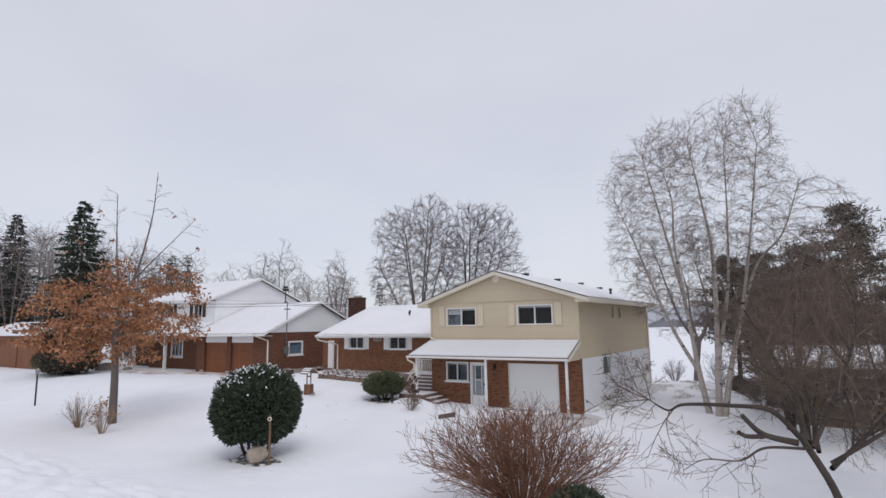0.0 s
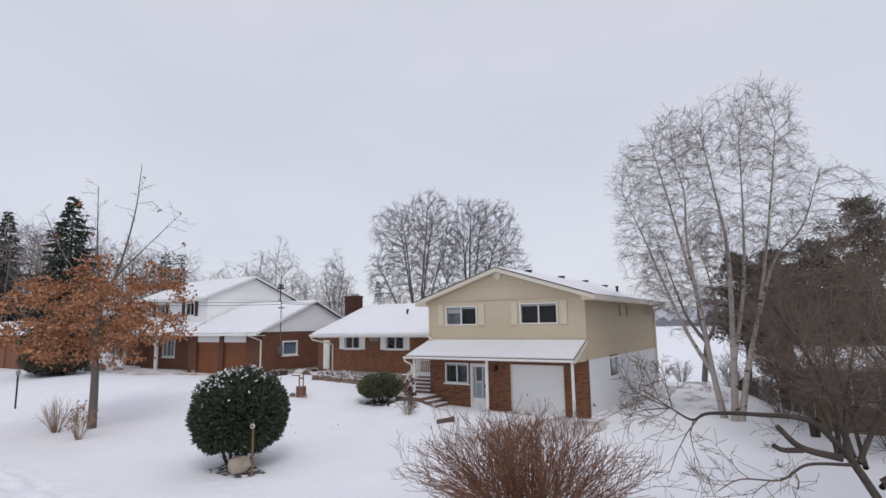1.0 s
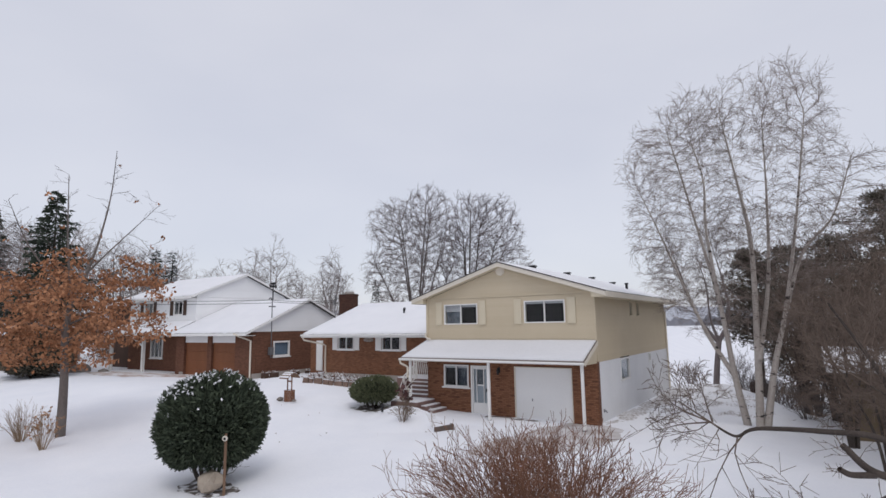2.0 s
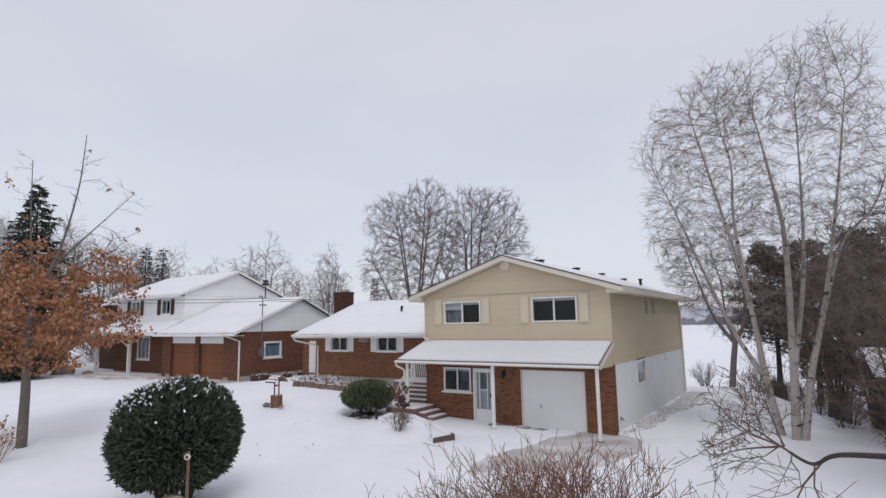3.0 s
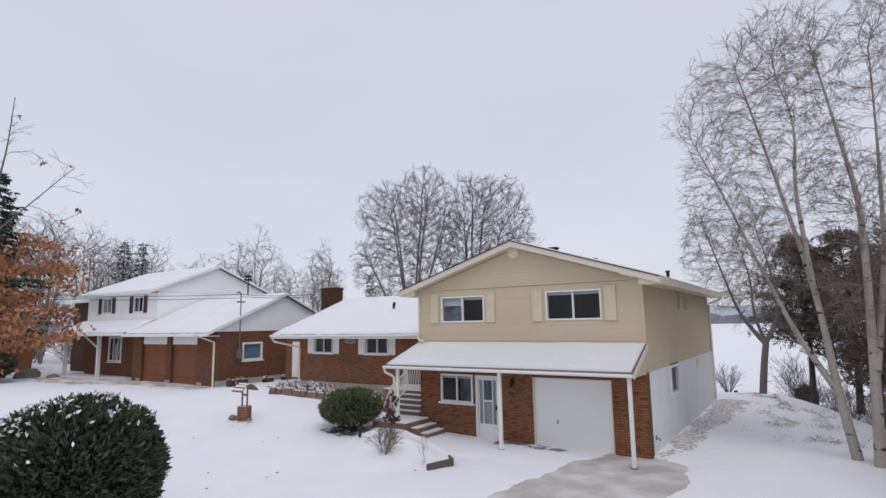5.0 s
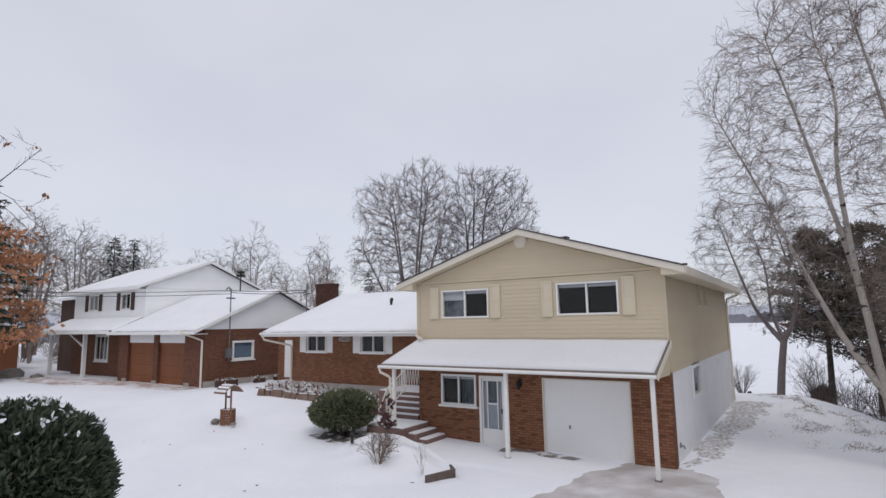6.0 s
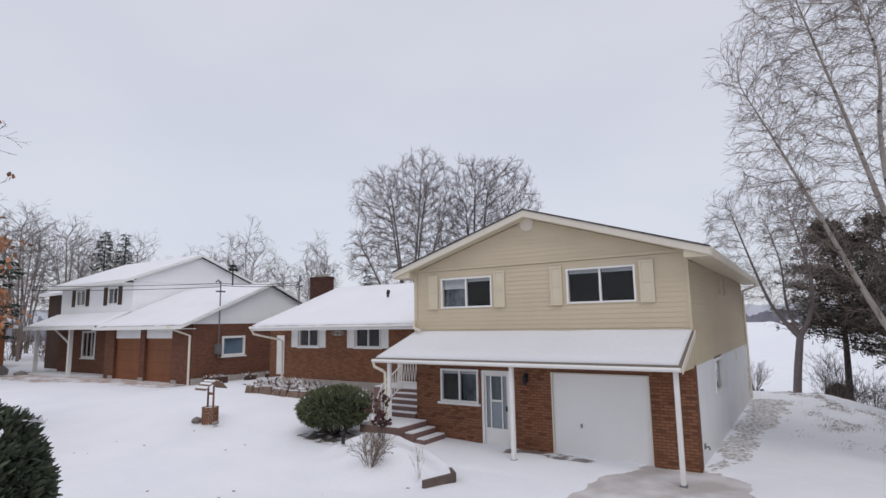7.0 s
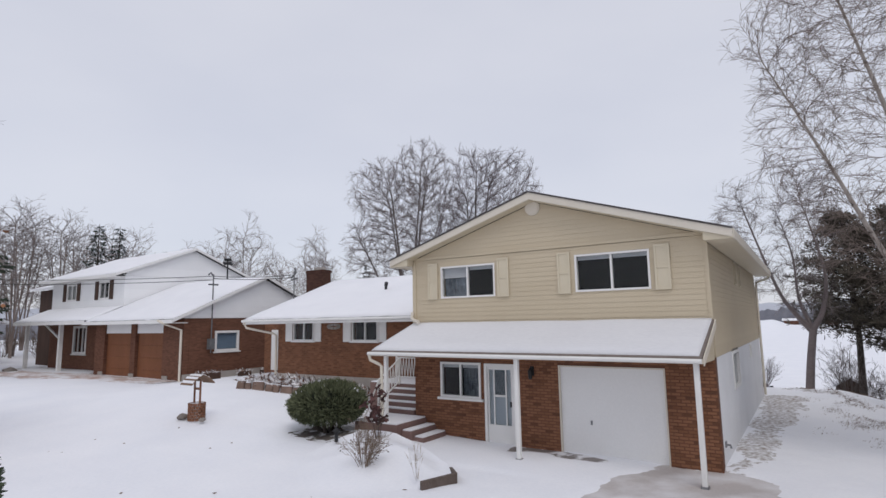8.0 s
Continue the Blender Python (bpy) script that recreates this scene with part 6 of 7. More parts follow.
for i, (x, y, tp, r, cl, n) in enumerate(((7.7, 25.6, 9.2, 3.0, 0.42, 110), (10.0, 24.6, 9.2, 2.8, 0.3, 64), (12.6, 20.5, 9.0, 2.8, 0.15, 90), (15.2, 19.0, 11.2, 3.6, 0.12, 120), (18.6, 20.5, 9.4, 3.4, 0.12, 60), (13.6, 14.5, 7.4, 2.4, 0.15, 50), (10.4, 17.5, 7.4, 2.4, 0.2, 44))):
    pine("pine_tree", "dark rough pine standing in snow behind the birches", x, y, ground_z(x, y) - 0.1, tp, r, 81 + i, n, cl)

# the gnarled fruit tree near the camera
gn = plant("fruit_tree", "gnarled dark bare fruit tree with long low branches", "tree")
w = Wood(91, [(10, 0.5, 48, 0.04, 0.5), (8, 0.5, 45, 0.03, 0.25), (6, 0.55, 45, 0.02, 0.15), (3, 0.6, 40, 0.0, 0.12)], wob=0.22, fine=0.004)
w.stem([(13.0, -10.6, -0.4), (12.8, -10.5, 0.5), (12.28, -10.5, 1.57)], 0.09, 0.07, 9)
w.stem([(12.3, -10.5, 1.5), (11.78, -10.6, 2.05), (10.96, -10.7, 2.12), (10.2, -10.7, 2.1), (9.9, -10.7, 2.05), (9.65, -10.75, 1.93), (9.31, -11.1, 2.2), (8.9, -11.6, 2.6)], 0.065, 0.012, 1, 0.62)
w.stem([(9.31, -11.1, 2.2), (8.85, -11.3, 2.15), (8.5, -11.5, 2.05)], 0.02, 0.006, 1, 0.15)
w.stem([(9.31, -11.1, 2.2), (9.0, -11.9, 2.5), (8.76, -12.3, 2.79)], 0.02, 0.006, 1, 0.15)
w.stem([(9.35, -11.1, 2.2), (9.2, -10.8, 2.6), (9.1, -10.6, 3.0)], 0.018, 0.006, 1, 0.15)
w.stem([(12.4, -10.6, 1.3), (11.7, -11.7, 1.45), (11.3, -12.4, 1.3), (10.76, -13.1, 1.4), (10.4, -13.3, 1.2)], 0.035, 0.008, 1, 0.3)
w.stem([(12.25, -10.6, 1.4), (11.6, -10.7, 1.55), (11.23, -10.78, 1.93)], 0.075, 0.05, 2, 0.7)
w.stem([(11.62, -10.7, 1.5), (11.3, -10.85, 1.5), (11.15, -10.95, 1.58)], 0.055, 0.045, 2, 0.8)
w.stem([(12.4, -10.4, 1.4), (12.27, -9.8, 2.0), (11.9, -9.2, 3.1), (11.3, -8.8, 4.3)], 0.085, 0.02, 0, 0.3)
w.stem([(12.5, -10.4, 1.3), (13.1, -9.5, 2.5), (13.6, -9.0, 4.0), (13.4, -8.6, 5.4)], 0.06, 0.015, 0, 0.15)
w.stem([(12.8, -10.4, 1.0), (13.9, -10.2, 1.8), (15.2, -10.0, 2.9), (16.2, -9.8, 3.9)], 0.05, 0.015, 0, 0.15)
w.stem([(12.6, -10.3, 1.2), (12.5, -9.0, 2.1), (12.3, -8.0, 3.4), (12.5, -7.2, 4.9)], 0.05, 0.015, 0, 0.15)
w.stem([(12.8, -10.4, 0.9), (13.6, -9.0, 1.5), (14.6, -8.0, 2.6), (15.2, -7.4, 4.2)], 0.055, 0.015, 0, 0.15)
w.build(gn, material("gnarled bark", (0.035, 0.028, 0.024), (0.095, 0.076, 0.066), 3, 25, 0.95, 0.8), TWIG_THICKET)

# thicket of dark small trees and brush in front of the next house and along the bank
for i, (x, y, tp) in enumerate(((12.4, -3.5, 4.8), (14.6, -2.6, 5.6), (11.8, -0.3, 5.4), (17.0, -4.0, 5.8), (16.6, -1.0, 6.4), (18.6, -3.0, 6.6),
                                (11.6, 6.0, 7.2), (12.6, 9.5, 8.0), (10.6, 10.5, 7.0), (13.6, 5.5, 7.6), (11.0, 14.0, 6.6), (14.2, 12.5, 8.4), (16.5, 10.5, 8.6))):
    g = ground_z(x, y)
    h = tp - g
    dome_tree("dark bare small tree in a thicket", (x, y, g), 5, 1.5, [(x, y, g + 0.68 * h, 1.8, 1.8, 0.34 * h), (x, y, g + 0.40 * h, 1.9, 1.9, 0.26 * h)], 900, 101 + i, BARK_DARK, TWIG_THICKET,
              "thicket beside the birches", 0.27, 0.0052, 3, 0.0, 0.5, 0.009, "small_tree", 0.28)


def stem_shrub(name, label, x, y, z, r, h, n, seed, mat, levels, lean=0.9, thick=0.02, flat=0.75, fine=0.004):
    """A shrub of many stems that fan out from one root."""
    top = plant(name, label, "shrub")
    ww = Wood(seed, levels, thin=0.0085, wob=0.14, fine=fine)
    rgen = random.Random(seed)
    for k in range(n):
        a = rgen.uniform(0, 2 * math.pi)
        u = rgen.random() ** 0.55
        e = lean * u
        rr = r * u
        hh = h * math.sqrt(max(0.08, 1 - flat * u * u)) * rgen.uniform(0.85, 1.03)
        b0 = rgen.uniform(0.05, 0.22) * r
        ww.stem([(x + math.cos(a) * b0 * 0.6, y + math.sin(a) * b0 * 0.6, z - 0.1), (x + math.cos(a) * (b0 + rr * 0.35), y + math.sin(a) * (b0 + rr * 0.35), z + hh * 0.45), (x + math.cos(a) * rr, y + math.sin(a) * rr, z + hh)], thick, 0.004, 0, 0.25, 4)
    put("crown", tube_mesh("crown", ww.twigs, 3), mat, top)
    put("stem_clump", tube_mesh("stem_clump", ww.thick, 4), mat, top)
    return ww, top


stem_shrub("bare_shrub", "large rounded bare shrub of reddish brown twigs", 6.9, -13.2, -0.05, 2.45, 2.1, 150, 111, TWIG_RED, [(7, 0.42, 30, 0.05, 0.4), (4, 0.6, 32, 0.03, 0.25)], thick=0.018, fine=0.0042)
stem_shrub("bare_shrub", "small bare clump of dry tan stems in snow", -15.4, -12.7, -0.3, 0.75, 1.5, 40, 112, TWIG_TAN, [(4, 0.4, 25, 0.05, 0.2)], thick=0.012)
ww, sh = stem_shrub("leafy_shrub", "small shrub with dry tan leaves beside the oak", -12.9, -12.9, -0.3, 0.55, 1.4, 26, 113, TWIG_TAN, [(4, 0.4, 30, 0.05, 0.2)], thick=0.012)
lp = [np.array(p) for p, d in ww.tips for _ in range(2)]
put("leaves", leaf_mesh("leaves", lp, [np.array((0, 0, -0.4))] * len(lp), 0.07, 0.1, 5, 0.8), material("dry tan leaf", (0.25, 0.14, 0.08), (0.45, 0.28, 0.17), 3, 20, 0.9, 0.0, per_piece=0.5), sh)
ww, sh = stem_shrub("bare_shrub", "small twiggy shrub with dark dry berries before the stairs", -2.85, -4.35, 0.2, 0.50, 0.92, 30, 114, TWIG_BROWN, [(5, 0.45, 38, 0.04, 0.12), (3, 0.5, 38, 0.0, 0.08)], thick=0.008)
lp = [np.array(p) for p, d in ww.tips[::5] if p.z < 0.75]
berries = put("berries", leaf_mesh("berries", lp, [np.array((0, 0, -0.3))] * len(lp), 0.035, 0.035, 15, 0.8), TWIG_DARK, sh, "shrivelled dark berries")
berries["kind"] = "stuff"
ww, sh = stem_shrub("rose_bush", "thin rose bush with dark withered flowers beside the porch post", -4.25, -2.2, 0.25, 0.34, 1.3, 10, 115, TWIG_DARK, [(3, 0.35, 35, 0.05, 0.15)], thick=0.01)
withered = material("withered flower", (0.05, 0.025, 0.025), (0.14, 0.07, 0.065), 4, 30, 0.9, 0.0, per_piece=0.5)
for k, (p, d) in enumerate(ww.tips):
    put("bloom", leaf_mesh("bloom", [np.array(p)] * 8, [np.array((0, 0, -0.2))] * 8, 0.085, 0.11, 6 + k, 1.0), withered, sh)
stem_shrub("dead_flowers", "snowy withered flower stems in the planter corner", -1.45, -4.3, 0.2, 0.26, 0.7, 9, 116, masked("snowy stem", TWIG_TAN, (0.78, 0.77, 0.78), 7, 4, 0.42, 0.5), [(3, 0.4, 30, 0.05, 0.12)], thick=0.009)
stem_shrub("bare_shrub", "low bare shrub on the slope to the lake", 3.0, 24.6, -0.9, 1.0, 1.8, 40, 117, TWIG_GREY, [(5, 0.4, 30, 0.05, 0.25), (3, 0.5, 30, 0.0, 0.15)], thick=0.014)
globe_bush("evergreen_shrub", "low dark juniper at the foot of the bare shrub", 8.7, -14.4, -0.05, 0.55, 0.4, 9, 1800, (0.05, 0.13), 0.1, 0)
HEDGE = material("brownish hedge foliage", (0.05, 0.045, 0.032), (0.14, 0.12, 0.088), 1.0, 9, 0.85, 0.0, per_piece=0.5)
globe_bush("hedge_bush", "low dark evergreen bush beneath the spruce", -38.6, -3.6, 0.6, 2.2, 1.05, 10, 3500, (0.12, 0.3), 0.0, 0, HEDGE)
globe_bush("hedge_bush", "low dark evergreen bush beneath the spruce", -40.6, -3.4, 0.6, 1.9, 1.0, 11, 3500, (0.12, 0.3), 0.0, 0, HEDGE)
for i, (x, y, r, h) in enumerate(((10.6, 5.0, 1.3, 1.5), (10.9, 8.0, 1.4, 1.7), (9.8, 11.0, 1.2, 1.4), (9.2, 14.5, 1.2, 1.3), (7.6, 18.6, 1.1, 1.2), (6.9, 21.4, 1.3, 2.7), (8.6, 22.6, 1.4, 2.4), (11.8, 3.0, 1.4, 1.8), (13.8, -1.6, 1.7, 2.8))):
    stem_shrub("brush", "grey-brown leafless brush beside the birches" if y < 0 else "dark leafless brush on the bank above the lake", x, y, ground_z(x, y), r, h, 24, 130 + i, TWIG_MID, [(6, 0.45, 34, 0.05, 0.25), (4, 0.5, 34, 0.02, 0.15)], thick=0.014, fine=0.005)

for i, (x, y, r, h) in enumerate(((-48.5, 9.5, 1.8, 2.4), (-51.5, 10.5, 2.2, 3.0), (-55.0, 9.0, 2.4, 3.2), (-58.5, 11.0, 2.4, 3.0), (-52.5, 14.5, 2.2, 2.8), (-61.5, 8.0, 2.4, 3.0))):
    stem_shrub("brush", "dark leafless brush along the rail fence", x, y, 0.4, r, h, 24, 150 + i, TWIG_THICKET, [(6, 0.45, 34, 0.05, 0.3), (4, 0.5, 34, 0.02, 0.2)], thick=0.02, fine=0.012)

# dry grass poking through thin snow along the crest of the bank and beside the wall
rg = np.random.RandomState(31)
grass_at, grass_way = [], []
while len(grass_at) < 6500:
    yy = rg.uniform(4, 20)
    xx = 8.5 - 0.15 * yy + rg.normal(0, 0.75)
    if noise.noise(Vector((xx * 1.3, yy * 0.6, 4.0))) + 0.5 * noise.noise(Vector((xx * 4, yy * 2.2, 1.0))) < 0.12:
        continue
    for _ in range(9):
        px, py = xx + rg.normal(0, 0.09), yy + rg.normal(0, 0.09)
        grass_at.append((px, py, surface_z(px, py) - 0.01))
        grass_way.append(rg.normal(0, 0.8, 3) + (0.3, -0.5, 0.5))
grass = put("dry_grass", leaf_mesh("dry_grass", grass_at, grass_way, 0.009, 0.09, 8, 0.3), TWIG_BROWN)
tagged(grass, "sparse dry tan grass poking through thin snow", "grass", kind="stuff")
fallen_at = [(x, y, surface_z(x, y) + 0.012) for x, y in zip(rg.uniform(-13, -1, 20), rg.uniform(-12.5, -3.5, 20)) if x + y > -22]
fallen = put("fallen_leaves", leaf_mesh("fallen_leaves", fallen_at, [(rg.normal(), rg.normal(), 0.05) for _ in fallen_at], 0.035, 0.08, 12, 0.05), TWIG_BROWN)
tagged(fallen, "few curled brown leaves lying scattered on snow", "leaves", kind="stuff")


# ---- things in the garden ----
# wishing well
wx, wy, wz = -10.9, -3.3, ground_z(-10.9, -3.3)
well = thing("wishing_well", (0, 0, 0), "small wooden wishing well with a snowy roof in the lawn", "garden ornament")
WOOD_RED = material("weathered red-brown wood", (0.13, 0.058, 0.034), (0.26, 0.125, 0.074), 4, 40, 0.85, 0.3, stretch=(1, 1, 0.3))
WOOD_TAN = material("weathered tan shingle", (0.15, 0.092, 0.06), (0.25, 0.16, 0.105), 4, 40, 0.85, 0.3)
bm = bmesh.new()
rod(bm, [(wx, wy, wz - 0.1), (wx, wy, wz + 0.55)], 0.30, 16)
basin = part("basin", bm, ROOF_SNOW, well, "snow packed between the blocks")
me = None
for row in range(6):
    for k in range(12):
        a = 2 * math.pi * (k + 0.5 * (row % 2)) / 12
        if me is None:
            bm = bmesh.new()
            box(bm, -0.03, -0.07, -0.042, 0.03, 0.07, 0.042)
            me = bpy.data.meshes.new("block")
            bm.to_mesh(me)
            bm.free()
            me.materials.append(WOOD_RED)
        b = put("block", me, None, basin)
        b.matrix_basis = Matrix.Translation((wx + 0.31 * math.cos(a), wy + 0.31 * math.sin(a), wz + 0.05 + row * 0.095)) @ Matrix.Rotation(a, 4, "Z")
for s in (-1, 1):
    bm = bmesh.new()
    bar(bm, (wx + s * 0.2, wy, wz + 0.5), (wx + s * 0.2, wy, wz + 1.3), 0.06)
    part("post", bm, WOOD_RED, well)
bm = bmesh.new()
bar(bm, (wx - 0.2, wy, wz + 1.02), (wx + 0.2, wy, wz + 1.02), 0.07)
part("crossbar", bm, WOOD_RED, well)
for s in (-1, 1):
    for i in range(3):
        u0, u1 = i / 3, (i + 1) / 3 + 0.05
        y0, z0 = wy + s * 0.52 * (1 - u0), wz + 1.17 + 0.27 * u0 + 0.06 * math.sin(math.pi * u0)
        y1, z1 = wy + s * 0.52 * (1 - u1), wz + 1.17 + 0.27 * u1 + 0.06 * math.sin(math.pi * min(u1, 1))
        bm = bmesh.new()
        hexa(bm, [(wx - 0.42, y0, z0), (wx + 0.42, y0, z0), (wx + 0.42, y1, z1), (wx - 0.42, y1, z1), (wx - 0.42, y0, z0 + 0.03), (wx + 0.42, y0, z0 + 0.03), (wx + 0.42, y1, z1 + 0.02), (wx - 0.42, y1, z1 + 0.02)])
        p = part("roof_board", bm, WOOD_TAN, well)
        bm = bmesh.new()
        f = 0.55
        hexa(bm, [(wx - 0.4, y0 + (y1 - y0) * 0.2, z0 + 0.035), (wx + 0.4, y0 + (y1 - y0) * 0.2, z0 + 0.035), (wx + 0.4, y0 + (y1 - y0) * f, z0 + (z1 - z0) * f + 0.035), (wx - 0.4, y0 + (y1 - y0) * f, z0 + (z1 - z0) * f + 0.035),
                  (wx - 0.4, y0 + (y1 - y0) * 0.2, z0 + 0.055), (wx + 0.4, y0 + (y1 - y0) * 0.2, z0 + 0.055), (wx + 0.4, y0 + (y1 - y0) * f, z0 + (z1 - z0) * f + 0.06), (wx - 0.4, y0 + (y1 - y0) * f, z0 + (z1 - z0) * f + 0.06)])
        part("snow", bm, ROOF_SNOW, p)


well.matrix_basis = Matrix.Translation((wx + 0.52, wy - 0.24, ground_z(wx + 0.52, wy - 0.24))) @ Matrix.Diagonal((0.74, 0.74, 0.93, 1)) @ Matrix.Translation((-wx, -wy, -wz))
wx, wy = wx + 0.52, wy - 0.24


def stone(name, label, x, y, z, r, seed, mat, flat=0.6, group=""):
    bm = bmesh.new()
    bmesh.ops.create_icosphere(bm, subdivisions=2, radius=r)
    for v in bm.verts:
        f = 1 + 0.35 * noise.noise(v.co * (1.6 / r) + Vector((seed, 0, 0)))
        v.co = Vector((v.co.x * f, v.co.y * f, v.co.z * f * flat))
    ob = part(name, bm, mat, None, label)
    ob.location = (x, y, z)
    return tagged(ob, label, "stone", group)


ROCK = material("grey-brown stone", (0.16, 0.14, 0.125), (0.30, 0.27, 0.245), 3, 30, 0.9, 0.5)
ROCK_TAN = material("pale tan stone", (0.32, 0.265, 0.21), (0.44, 0.375, 0.31), 3, 30, 0.9, 0.4)
stone("stone", "grey stone lying beside the well", wx - 0.42, wy - 0.2, wz + 0.05, 0.16, 1, ROCK, group="stones by the well")
stone("stone", "grey stone lying beside the well", wx - 0.62, wy - 0.1, wz + 0.03, 0.12, 2, ROCK, group="stones by the well")
stone("stone", "grey stone lying beside the well", wx + 0.45, wy - 0.1, wz + 0.02, 0.10, 3, ROCK, group="stones by the well")
stone("boulder", "pale tan boulder at the foot of the evergreen bush", -2.75, -12.85, -0.05, 0.34, 5, ROCK_TAN, 0.9)
stone("boulder", "low dark boulder before the neighbour's porch", -40.6, 0.2, 0.6, 0.9, 6, ROCK, 0.7)
stone("boulder", "low dark boulder before the neighbour's porch", -38.0, 0.9, 0.58, 0.4, 7, ROCK, 0.7)

# sign on a stake before the big bush; its number is a plain bar
sx, sy = -2.13, -12.87
stake = thing("stake_sign", (sx, sy, 0), "small white sign on a thin wooden stake", "sign")
stake.matrix_basis = Matrix.Identity(4)
bm = bmesh.new()
bar(bm, (sx, sy, ground_z(sx, sy) - 0.1), (sx, sy, 1.25), 0.05)
part("stake", bm, WOOD_TAN, stake)
bm = bmesh.new()
rod(bm, [(sx + 0.03, sy - 0.045, 1.14), (sx + 0.045, sy - 0.06, 1.14)], 0.07, 12)
face = part("sign_face", bm, TRIM, stake)
bm = bmesh.new()
box(bm, sx - 0.005, sy - 0.085, 1.11, sx + 0.085, sy - 0.068, 1.17)
part("bar", bm, BLACK, face)

# garden lamp post
lx, ly = -25.0, -10.9
lz = ground_z(lx, ly)
lp_ = thing("lamp_post", (0, 0, 0), "black garden lamp post with a small lantern", "lamp")
bm = bmesh.new()
rod(bm, [(lx, ly, lz - 0.2), (lx, ly, lz + 1.75)], 0.045, 8)
part("post", bm, BLACK, lp_)
bm = bmesh.new()
rod(bm, [(lx, ly, lz + 1.75), (lx, ly, lz + 1.8), (lx, ly, lz + 2.02), (lx, ly, lz + 2.14)], [0.06, 0.08, 0.13, 0.02], 6)
part("lantern", bm, GREY, lp_)
# small path light in the bed
px, py = -5.02, -2.98
pz = ground_z(px, py) + 0.22
pl = thing("path_light", (0, 0, 0), "small dark path light in the snow", "lamp")
bm = bmesh.new()
rod(bm, [(px, py, pz - 0.1), (px, py, pz + 0.16)], 0.05, 8)
part("post", bm, BLACK, pl)
bm = bmesh.new()
rod(bm, [(px, py, pz + 0.16), (px, py, pz + 0.19), (px, py, pz + 0.25)], [0.1, 0.1, 0.03], 10)
part("cap", bm, BLACK, pl)

# planter mound between the lawn and the entrance
WEATHERED = material("weathered grey-brown board", (0.085, 0.062, 0.052), (0.17, 0.135, 0.118), 3, 40, 0.9, 0.4)
planter = thing("planter", (0, 0, 0), "low planter edged with dark boards and heaped with snow", "planter")
EDGE = [(-1.2, -4.5, 0.16), (-0.86, -3.75, 0.2), (-1.5, -2.95, 0.06)]
for (ax, ay, ha), (bx, by, hb) in zip(EDGE, EDGE[1:]):
    bm = bmesh.new()
    za, zb = ground_z(ax, ay), ground_z(bx, by)
    n = (Vector((bx, by)) - Vector((ax, ay))).normalized().orthogonal() * 0.04
    hexa(bm, [(ax - n.x, ay - n.y, za - 0.15), (ax + n.x, ay + n.y, za - 0.15), (bx + n.x, by + n.y, zb - 0.15), (bx - n.x, by - n.y, zb - 0.15),
              (ax - n.x, ay - n.y, za + ha), (ax + n.x, ay + n.y, za + ha), (bx + n.x, by + n.y, zb + hb), (bx - n.x, by - n.y, zb + hb)])
    part("edging_board", bm, WEATHERED, planter)
vs, fs = [], []
cx, cy, NR, NA = -2.9, -3.1, 14, 48
from_edge = [(-1.27, -4.5), (-0.93, -3.75), (-1.6, -2.9), (-3.0, -1.9), (-4.2, -1.56), (-5.3, -2.9), (-5.1, -4.7), (-3.3, -6.0), (-1.8, -5.6)]
ring = []
for i in range(NA):
    u = i / NA * len(from_edge)
    k, f = int(u), u - int(u)
    a, b = Vector(from_edge[k]), Vector(from_edge[(k + 1) % len(from_edge)])
    ring.append(a.lerp(b, f))
vs.append((cx, cy, ground_z(cx, cy) + 0.42))
for j in range(1, NR + 1):
    f = j / NR
    for i, p in enumerate(ring):
        q = Vector((cx, cy)).lerp(p, f)
        k = i / NA * len(from_edge)
        stay = 1.0 if 0.1 < k < 2.2 else 1.25 if 3.2 < k < 4.6 else 0.9 if k < 3.2 and k > 0.1 else max(0.0, 1.25 - 1.2 * (k - 4.6)) if k >= 4.6 else 0.0
        h = 0.40 * (0.5 + 0.5 * math.cos(math.pi * f)) + (0.13 * stay - 0.012 * (1 - stay)) * f ** 3
        vs.append((q.x, q.y, ground_z(q.x, q.y) + snow_lumps(q.x, q.y) + h + 0.03 * (1 - f) * noise.noise(Vector((q.x * 1.5, q.y * 1.5, 4)))))
for i in range(NA):
    fs.append((0, 1 + i, 1 + (i + 1) % NA))
for j in range(NR - 1):
    for i in range(NA):
        a, b = 1 + j * NA + i, 1 + j * NA + (i + 1) % NA
        fs.append((a, a + NA, b + NA, b))
mm = bpy.data.meshes.new("snow_heap")
mm.from_pydata(vs, [], fs)
mm.shade_smooth()
put("snow", mm, SNOW, planter)

